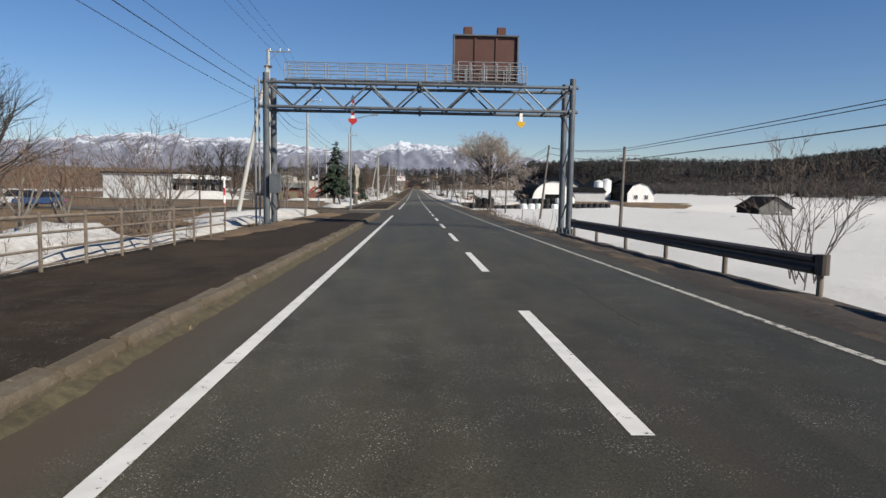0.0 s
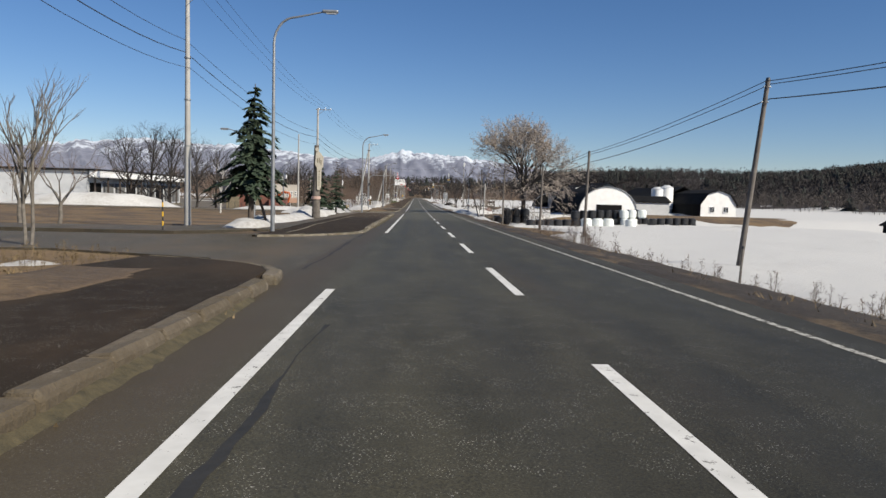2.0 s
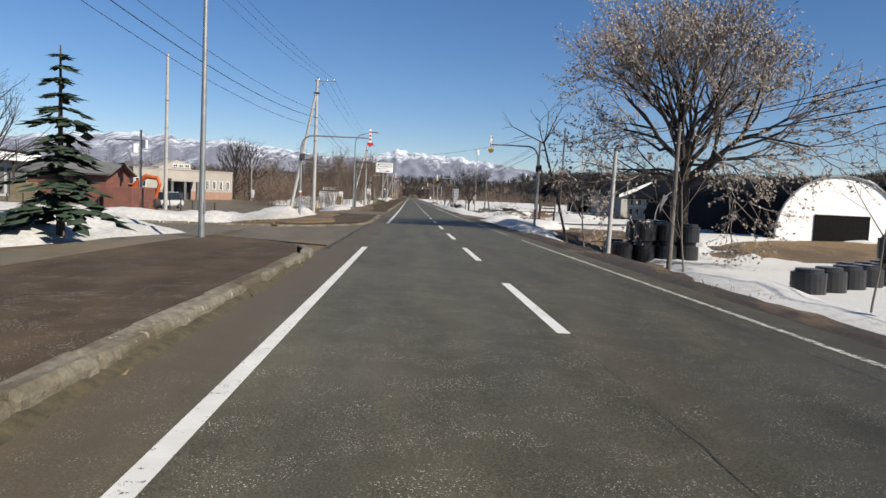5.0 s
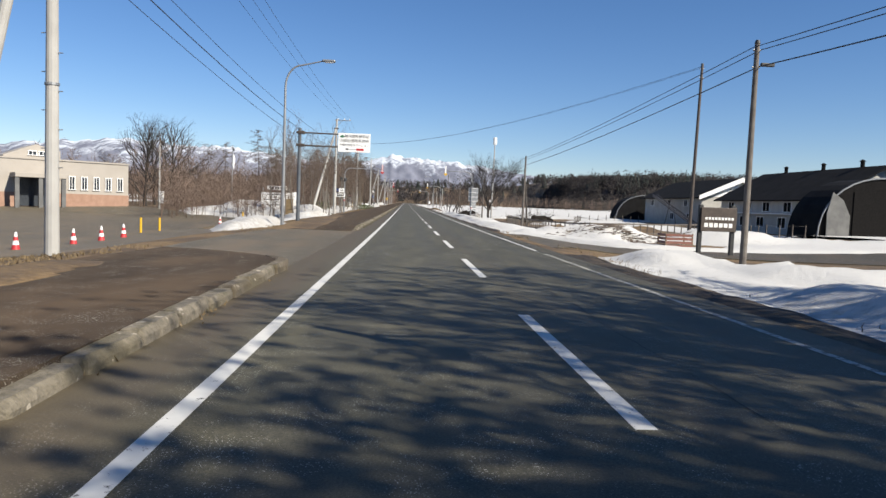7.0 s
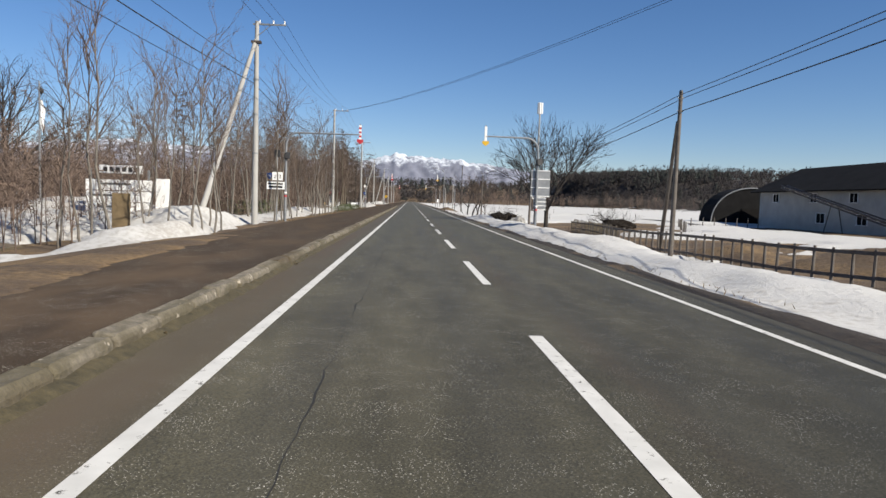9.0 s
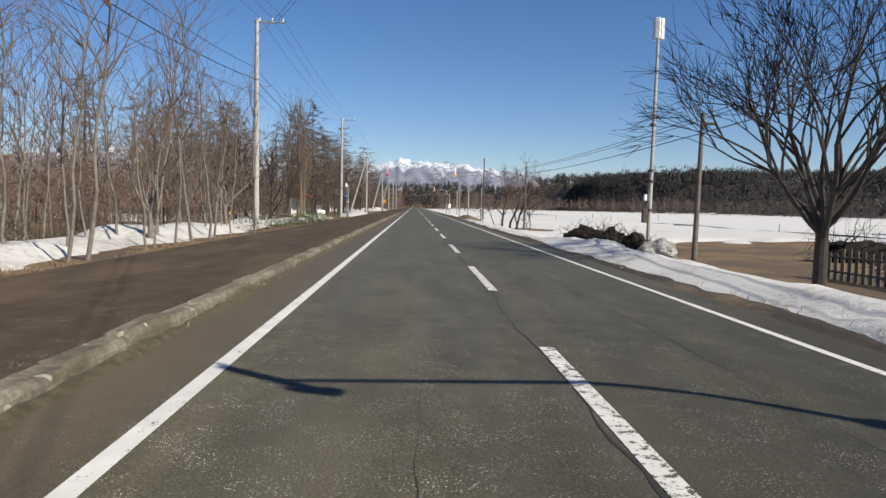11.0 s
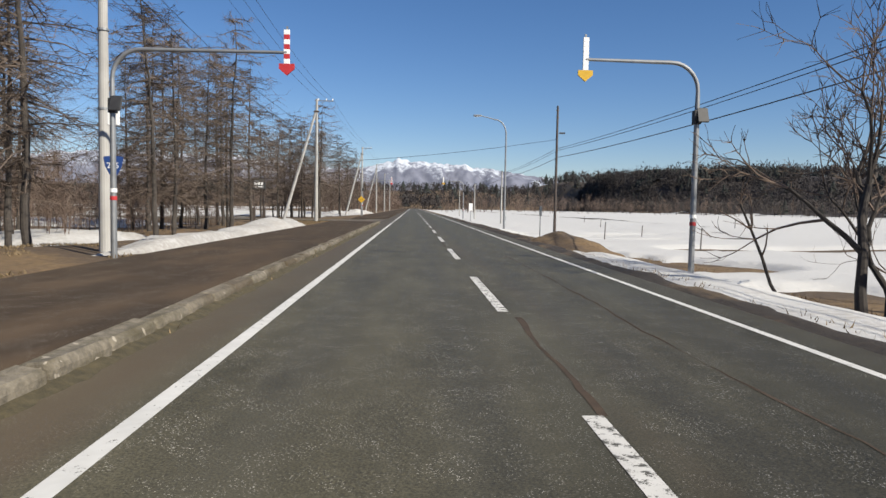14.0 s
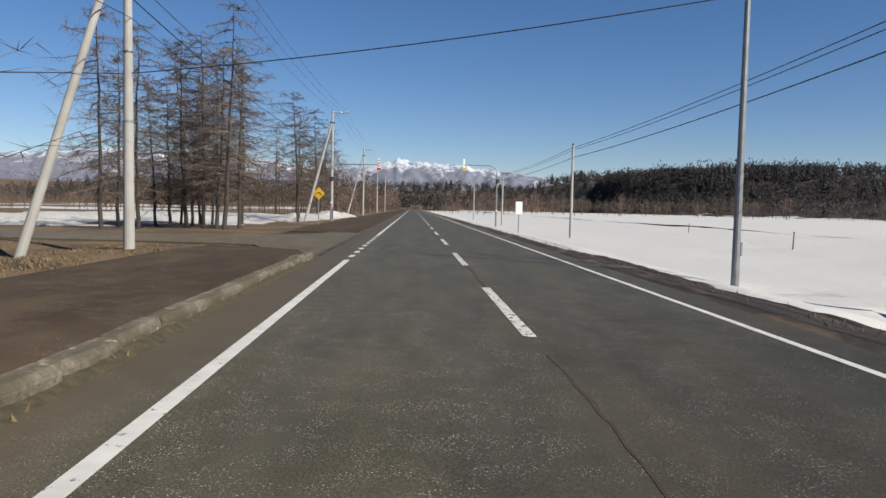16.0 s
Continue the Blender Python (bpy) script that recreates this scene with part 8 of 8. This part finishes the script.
for x, y in ((-0.73, -0.58), (0.73, -0.58), (-0.73, 0.58), (0.73, 0.58)):
    bm = bmesh.new()
    box(bm, (x, y, 0.5), (0.07, 0.07, 1.05))
    part("corner_post", bm, M_TIMBER, cr)
el = empty("bale_elevator", at_ground(37.8, 237.6), "long dark conveyor leaning on the farmhouse wall", "conveyor")
low, high = Vector((0, 0, 0.35)), Vector((4.6, 29.5, 5.0))
run = high - low
across = Vector((run.y, -run.x, 0)).normalized() * 0.32
for s in (-1, 1):
    bm = bmesh.new()
    for z in (-0.14, 0.14):
        pipe(bm, [low + across * s + Vector((0, 0, z)), high + across * s + Vector((0, 0, z))], 0.09, 6)
    part("rail", bm, M_DARKPIPE, el)
for k in range(18):
    c = low + run * (k + 0.5) / 18
    bm = bmesh.new()
    rod(bm, c - across, c + across, 0.05, n=6)
    part("rung", bm, M_GALV, el)
bm = bmesh.new()
for s in (-1, 1):
    rod(bm, low + run * 0.55 + across * s, Vector((run.x * 0.55, run.y * 0.55, -0.2)) + across * 3 * s, 0.05, n=6)
part("prop", bm, M_DARKPIPE, el)


def manure_pile(x, y, rx, ry, h, seed):
    verts, faces = [], []
    n, m = 28, 10
    for j in range(m + 1):
        for i in range(n):
            a, t = 6.283 * i / n, j / m
            u, w = rx * t * math.cos(a), ry * t * math.sin(a)
            z = h * (1 - t * t) * (1 + 0.5 * rough(u, w, 0.5, seed)) + 0.12 * rough(u, w, 1.8, seed)
            verts.append((x + u, y + w, ground_z(x + u, y + w) + z - 0.12))
    for j in range(m):
        for i in range(n):
            k = (i + 1) % n
            faces.append((j * n + i, j * n + k, (j + 1) * n + k, (j + 1) * n + i))
    return tagged(mesh_object("straw_heap", verts, faces, M_GROUND, True), "brown heap of rotted straw behind the stakes", "straw heap", "straw heaps")


def dirt_on_snow(x, y, n, seed):
    """Twigs and clods lying on the ploughed snow."""
    r2 = random.Random(seed)
    v, f = [], []
    for k in range(n):
        px, py = x + r2.gauss(0, 1.9), y + r2.gauss(0, 0.8)
        z = ground_z(px, py) + max(0.0, snow_right(px, py)) + 0.02
        a = r2.uniform(-0.7, 0.7)
        ln, w = r2.uniform(0.15, 0.75), r2.uniform(0.015, 0.06)
        d, c = Vector((math.cos(a), math.sin(a), r2.uniform(-0.1, 0.25))) * ln, Vector((-math.sin(a), math.cos(a), 0)) * w
        p, q = Vector((px, py, z)), len(v)
        v += [p - c, p + c, p + d + c * 0.4, p + d - c * 0.4, p + d * 0.5 + Vector((0, 0, w * 1.4))]
        f += [(q, q + 1, q + 4), (q + 1, q + 2, q + 4), (q + 2, q + 3, q + 4), (q + 3, q, q + 4)]
    tagged(mesh_object("twig_litter", v, f, M_BARK), "broken twigs and earth strewn over dirty snow", "litter", kind="stuff")


dirt_on_snow(11.8, 189.6, 330, 77)
manure_pile(20.5, 216, 6.5, 4.0, 1.15, 3.0)
manure_pile(15.5, 222, 3.0, 6.0, 0.7, 8.0)


# bus shelter
def shelter():
    x, y = -14.0, 305.0
    ob = empty("bus_shelter", at_ground(x, y, 0.0), "open bus shelter with red hipped roof and white panel", "bus shelter")
    w, d = 1.0, 0.95
    for sx in (-1, 1):
        for sy in (-1, 1):
            bm = bmesh.new()
            box(bm, (sx * (w - 0.1), sy * (d - 0.1), 1.15), (0.09, 0.09, 2.3), bevel=0.01)
            part("post", bm, M_DARKPIPE, ob)
    bm = bmesh.new()
    lo = [bm.verts.new(p) for p in ((-w - 0.25, -d - 0.25, 2.28), (w + 0.25, -d - 0.25, 2.28), (w + 0.25, d + 0.25, 2.28), (-w - 0.25, d + 0.25, 2.28))]
    hi = [bm.verts.new(p) for p in ((-0.3, -0.2, 2.75), (0.3, -0.2, 2.75), (0.3, 0.2, 2.75), (-0.3, 0.2, 2.75))]
    bm.faces.new(hi)
    bm.faces.new(lo[::-1])
    for i in range(4):
        bm.faces.new((lo[i], lo[(i + 1) % 4], hi[(i + 1) % 4], hi[i]))
    part("roof", bm, M_REDROOF, ob, "red hipped sheet roof")
    bm = bmesh.new()
    box(bm, (0, 0, 2.25), (2 * w + 0.5, 2 * d + 0.5, 0.09))
    part("fascia", bm, M_REDROOF, ob)
    bm = bmesh.new()
    box(bm, (-w + 0.1, 0, 1.2), (0.06, 1.75, 2.2), bevel=0.01)
    part("side_panel", bm, M_WHITE, ob, "white side panel")
    bm = bmesh.new()
    box(bm, (-w + 0.4, d - 0.1, 1.2), (0.6, 0.06, 2.2), bevel=0.01)
    part("back_panel", bm, M_WHITE, ob, "white back panel")
    bm = bmesh.new()
    box(bm, (0.2, 0.3, 0.45), (1.2, 0.4, 0.06), bevel=0.01)
    box(bm, (-0.2, 0.3, 0.22), (0.06, 0.36, 0.44))
    box(bm, (0.8, 0.3, 0.22), (0.06, 0.36, 0.44))
    part("bench", bm, M_TIMBER, ob)
    for x, y, w2, d2, h in ((-14.1, 303.5, 1.0, 0.6, 0.7), (-13.35, 303.6, 0.4, 0.5, 0.45)):
        bm = bmesh.new()
        box(bm, (0, 0, h / 2), (w2, d2, h), bevel=0.03)
        box(bm, (0, 0, h + 0.02), (w2 + 0.06, d2 + 0.06, 0.05), bevel=0.015)
        bin_ob = tagged(part("grit_bin", bm, M_WHITE), "white grit bin standing before the bus shelter", "grit bin", "grit bins")
        bin_ob.matrix_world = at_ground(x, y, 0.02)


shelter()
bm = bmesh.new()
box(bm, (0, 0, 0.45), (0.7, 0.6, 0.9), bevel=0.12)
ob = tagged(part("cabinet", bm, M_WHITE), "white rounded roadside cabinet", "cabinet")
ob.location = (-9.8, 290.5, ground_z(-9.8, 290.5))

# place-name board on two posts
ps = empty("lodge_sign", at_ground(-15.6, 355.5, 0.1), "black framed sign box on two brown posts", "sign board")
for x in (-0.46, 0.46):
    bm = bmesh.new()
    rod(bm, (x, 0, 1.0), (x, 0, 3.2), 0.05, n=8)
    part("pipe", bm, M_DARKPIPE, ps)
    bm = bmesh.new()
    box(bm, (x, 0, 0.7), (0.26, 0.26, 1.6), bevel=0.03)
    part("post", bm, M_DARKPIPE, ps)
bm = bmesh.new()
box(bm, (0, 0, 3.72), (1.2, 0.2, 1.12), bevel=0.03)
fr = part("frame", bm, M_BLACK, ps, "black sign frame")
bm = bmesh.new()
box(bm, (0, -0.11, 3.72), (0.98, 0.02, 0.9))
pn = part("panel", bm, M_GREYWALL, fr)
bars(pn, None, [(-0.29, -0.13, 3.72, 0.2, 0.24), (0.0, -0.13, 3.72, 0.23, 0.22), (0.29, -0.13, 3.72, 0.2, 0.24), (-0.29, -0.13, 3.43, 0.16, 0.14), (0.12, -0.13, 3.43, 0.46, 0.1)], M_WHITE)


# ---- stones, roots, leaves, snow heaps ----
M_ROOT = plain("wet_dark_root", [(0.006, 0.005, 0.0045), (0.026, 0.021, 0.017)], 0.95, scale=5, bumps=0.8, dist=0.05)
M_ROOT.node_tree.nodes["Principled BSDF"].inputs["Specular IOR Level"].default_value = 0.15


def boulder(x, y, s, mat, label, name="boulder", group="roadside boulders", up=0.0):
    bm = bmesh.new()
    bmesh.ops.create_icosphere(bm, subdivisions=4, radius=1.0)
    sd = x + y
    for v in bm.verts:
        k = 1 + 0.34 * rough(v.co.x + v.co.z, v.co.y, 1.3, sd) + 0.2 * rough(v.co.x - v.co.z, v.co.y, 3.0, sd) + 0.08 * rough(v.co.x, v.co.z + v.co.y, 7.0, sd)
        v.co = Vector((v.co.x * s[0], v.co.y * s[1], v.co.z * s[2])) * k
    ob = part(name, bm, mat)
    ob.location = (x, y, ground_z(x, y) + s[2] * 0.55 + up)
    ob.rotation_euler = (0, 0, sd)
    return tagged(ob, label, "boulder" if mat is M_ROCK else "stump", group)


boulder(9.8, 259.2, (1.0, 0.85, 0.72), M_ROCK, "large pale grey boulder with snow beside it")
for x, y, s in ((9.8, 262.6, (0.8, 0.6, 0.55)), (9.2, 265.2, (0.9, 0.7, 0.5)), (10.0, 267.5, (1.2, 0.8, 0.6)), (9.3, 270.2, (1.3, 0.8, 0.6)), (21, 262, (2.0, 1.2, 0.7)), (17, 251.5, (1.6, 0.9, 0.5))):
    s = (s[0] * 0.95, s[1] * 0.95, s[2] * 1.35) if x < 15 else s
    ob = boulder(x, y, s, M_ROOT, "dark uprooted stump half covered by snow", "uprooted_stump", "uprooted stumps")
    me = ob.data
    segs = []
    r5 = random.Random(int(x * 31 + y))
    for k in range(34):
        a = Vector((r5.gauss(0, 1), r5.gauss(0, 1), r5.uniform(0.0, 1.0))).normalized()
        grow(r5, Vector((a.x * s[0] * 0.8, a.y * s[1] * 0.8, a.z * s[2] * 0.8)), a, s[0] * 0.6, 0.028, 2, (3, 2), 0.6, 0.0, 0.6, 0.3, 0, segs)
    v, f = tubes(segs, (5, 4, 3))
    o = mesh_object("root_tangle", v, f, M_ROOT)
    o["kind"] = "stuff"
    o.parent = ob
ob = empty("upright_log", at_ground(9.3, 272.6), "dark short log standing upright in the snow", "log")
bm = bmesh.new()
rod(bm, (0, 0, 0), (0.22, 0, 1.5), 0.2, 0.16, 12)
part("log", bm, M_BIGBARK, ob)


def heap(x, y, rx, ry, h, seed, earth=False):
    n, m = 26, 26
    verts, faces = [], []
    for i in range(n + 1):
        for j in range(m + 1):
            u, w = -1 + 2 * i / n, -1 + 2 * j / m
            d = math.hypot(u, w) + 0.22 * rough(u, w, 1.6, seed) + 0.1 * rough(u, w, 4.5, seed)
            px, py = x + u * rx, y + w * ry
            verts.append((px, py, ground_z(px, py) - 0.15 + h * ease(1 - d, 0.0, 0.75) * (1 + 0.2 * rough(u, w, 5, seed))))
    for i in range(n):
        for j in range(m):
            k = i * (m + 1) + j
            faces.append((k, k + m + 1, k + m + 2, k + 1))
    if earth:
        return tagged(mesh_object("earth_mound", verts, faces, M_GROUND, True), "low mound of bare earth and matted dead grass", "mound")
    return tagged(mesh_object("snow_bank", verts, faces, M_PLOUGHED, True), "ploughed heap of grainy old snow", "snow bank", "ploughed snow banks")


heap(-49, 142, 17, 6.5, 2.1, 3)
heap(-18, 225, 7, 4.5, 1.5, 5)
heap(-13.2, 221, 2.6, 6.5, 0.9, 6)
heap(-22, 143.5, 11, 3.2, 1.0, 7)
heap(-11.2, 187.5, 2.6, 8, 0.75, 8)
heap(-11.6, 92, 2.2, 7, 0.55, 9)
heap(6.6, 323.5, 3.0, 8.5, 0.78, 14, True)
heap(7.2, 156, 2.3, 10, 0.5, 11)
heap(8.2, 165.5, 3.2, 3.2, 0.5, 12)
heap(11.5, 193, 8, 4.5, 0.6, 13)


def sasa():
    """Bamboo grass along the verge."""
    r2 = random.Random(77)
    v, f = [], []
    for k in range(4200):
        y = r2.choice((r2.uniform(262, 293), r2.uniform(272, 290)))
        x = -r2.uniform(8.7, 10.4) + 0.5 * math.sin(y * 0.8)
        if k >= 2600:
            x, y = -r2.uniform(12.4, 14.8), r2.uniform(236, 250)
        g = Vector((x, y, ground_z(x, y) + r2.uniform(0.05, 0.75 if k < 2600 else 1.5)))
        a = r2.uniform(0, 6.283)
        d = Vector((math.cos(a), math.sin(a), r2.uniform(-0.7, 0.3))) * r2.uniform(0.18, 0.34)
        w = Vector((-math.sin(a), math.cos(a), 0)) * 0.035
        q = len(v)
        v += [g, g + d * 0.45 + w, g + d, g + d * 0.45 - w]
        f.append((q, q + 1, q + 2, q + 3))
    tagged(mesh_object("bamboo_grass", v, f, M_SASA), "green bamboo grass growing along the pavement edge", "bamboo grass", kind="stuff")


sasa()


def verge_grass():
    """Dead grass blades on the verges."""
    r2 = random.Random(78)
    v, f = [], []
    strips = [(4.4, 6.4, 28, 118, 5200), (7, 12, 30, 100, 3600), (4.3, 5.2, 118, 168, 1500), (4.3, 4.9, 182, 420, 4200), (6, 11, 292, 342, 3600), (5, 12, 166, 176, 700), (-9.6, -7.0, 18, 52, 3600), (-9.6, -8.4, 230, 350, 5600), (-13, -6.2, 137, 152, 2600), (-13, -8.6, 138, 166, 2400), (-13, -8.5, 154, 163, 2600), (-15, -9, 300, 316, 4000), (-14, -8.6, 296, 313, 2400), (-14, -8.6, 343, 358, 5200), (-5.0, -4.25, 0, 350, 2000), (-20, -9.5, 34, 60, 2500), (-10, -8.5, 176, 200, 900), (-18, -12, 346, 359, 1600)]
    for xa, xb, ya, yb, n in strips:
        for k in range(n):
            x, y = r2.uniform(xa, xb), r2.uniform(ya, yb)
            if rough(x, y, 0.35, 13) < -0.05 and not -5.1 < x < -4.2:
                continue
            kerb_side = -5.1 < x < -4.2
            if kerb_side and (50 < y < 75 or 118 < y < 147 or 159 < y < 186):
                continue
            z = zr(y) - 0.03 if kerb_side else ground_z(x, y)
            if kerb_side:
                x = -4.2 + r2.gauss(0, 0.06)
                if rough(0, y, 0.5, 3) < 0.05:
                    continue
            h = r2.uniform(0.03, 0.08) if kerb_side else r2.uniform(0.04, 0.11) if x < 0 else r2.uniform(0.05, 0.2)
            a = r2.uniform(0, 6.283)
            w = Vector((math.cos(a), math.sin(a), 0)) * 0.018
            p = Vector((x, y, z))
            q = len(v)
            v += [p - w, p + w, p + Vector((r2.gauss(0, 0.6) * h, r2.gauss(0, 0.6) * h, h))]
            f.append((q, q + 1, q + 2))
    tagged(mesh_object("dead_grass", v, f, M_STRAW), "flattened straw-coloured dead grass on the verges", "grass", kind="stuff")


verge_grass()

def gutter_z(x, y):
    """Grit and moss washed up against the kerb's foot."""
    rim = -4.02 + 0.07 * rough(0, y, 0.5, 41) + 0.05 * rough(0, y, 1.9, 42)
    return crown(x, y) + 0.075 * ease(-x, -rim, 4.26) * (1 + 0.5 * rough(x, y, 3.0, 43)) + 0.02 * rough(x, y, 9.0, 44) - 0.018


M_GUTTER = plain("gutter_grit", [(0.022, 0.019, 0.010), (0.085, 0.068, 0.034)], 0.95, scale=7, bumps=0.8, dist=0.03)
for a, b in ((0, 49), (81, 117), (187, 350)):
    tagged(grid("gutter_dirt", span(-4.26, -3.86, 0.05), span(a, b, 0.16), gutter_z, M_GUTTER), "brown grit and moss along the kerb's foot", "dirt", kind="structure")

# ---- kerb stones ----
def kerb_mesh(seed):
    bm = bmesh.new()
    box(bm, (0, 0, 0.03), (0.28, 1.19, 0.30), bevel=0.05)
    for v in bm.verts:
        v.co += Vector((rough(v.co.x * 3, v.co.y, 2, seed), rough(v.co.y, v.co.z, 2, seed), rough(v.co.x, v.co.y, 3, seed))) * 0.035
        if v.co.z > 0.1 and v.co.x > 0.1:
            v.co.z -= 0.03
    me = bpy.data.meshes.new("kerb_stone")
    bm.to_mesh(me)
    bm.free()
    me.materials.append(M_KERB)
    return me


kerbs = [kerb_mesh(k) for k in range(5)]
kerb = empty("kerb", pose(-4.38, 0, 0), "worn concrete kerb stones along the pavement", "kerb")
kerb["kind"] = "structure"
r6 = random.Random(12)
for a, b in ((-12, 50.4), (74, 118.4), (145.2, 160.2), (183, 351.0)):
    y = a
    while y < b:
        ob = new("kerb_stone", kerbs[r6.randrange(5)])
        ob.parent = kerb
        sink = 0.10 * (1 - ease(y, 74, 79)) if a == 74 else 0.12 * max(0.0, 1 - (y - a) / 2.5) if a == 183 else 0.10 * (1 - ease(y, 148, 153)) if a == 145.2 else 0.0
        slope = -FALL * max(0.0, 228 - y)
        ob.matrix_local = Matrix.Translation((r6.gauss(0, 0.012), y + 0.6, zr(y + 0.6) - 0.035 - sink + r6.gauss(0, 0.008))) @ Euler((math.atan(slope), 0, r6.gauss(0, 0.006))).to_matrix().to_4x4()
        y += 1.2
# kerbs that turn into the junctions
for (cy, rad), way in ((C1, 1), (C2, -1), (C3, 1), (C4, -1), (C5, 1), (C6, 1)):
    full = math.acos((rad - 3.85) / rad)
    n = max(3, round(full * rad / 1.2))
    for k in range(n):
        a = way * full * (k + 0.5) / n
        ob = new("kerb_stone", kerbs[k % 5])
        ob.parent = kerb
        x, y = rad * math.cos(a) - rad, cy + rad * math.sin(a)
        ob.matrix_local = Matrix.Translation((x, y, zr(y) - 0.035 - (0.10 if way < 0 else 0.10 * ease(k / n, 0.0, 0.5)))) @ Euler((0, 0, a)).to_matrix().to_4x4()
# edging that runs on along the side road
for k in range(7):
    ob = new("kerb_stone", kerbs[k % 5])
    ob.parent = kerb
    x, y = -4.6 - 1.2 * k, 135.3 - 0.28 * k
    ob.matrix_local = Matrix.Translation((x, y, zr(y) - 0.13)) @ Euler((0, 0, radians(-77))).to_matrix().to_4x4()
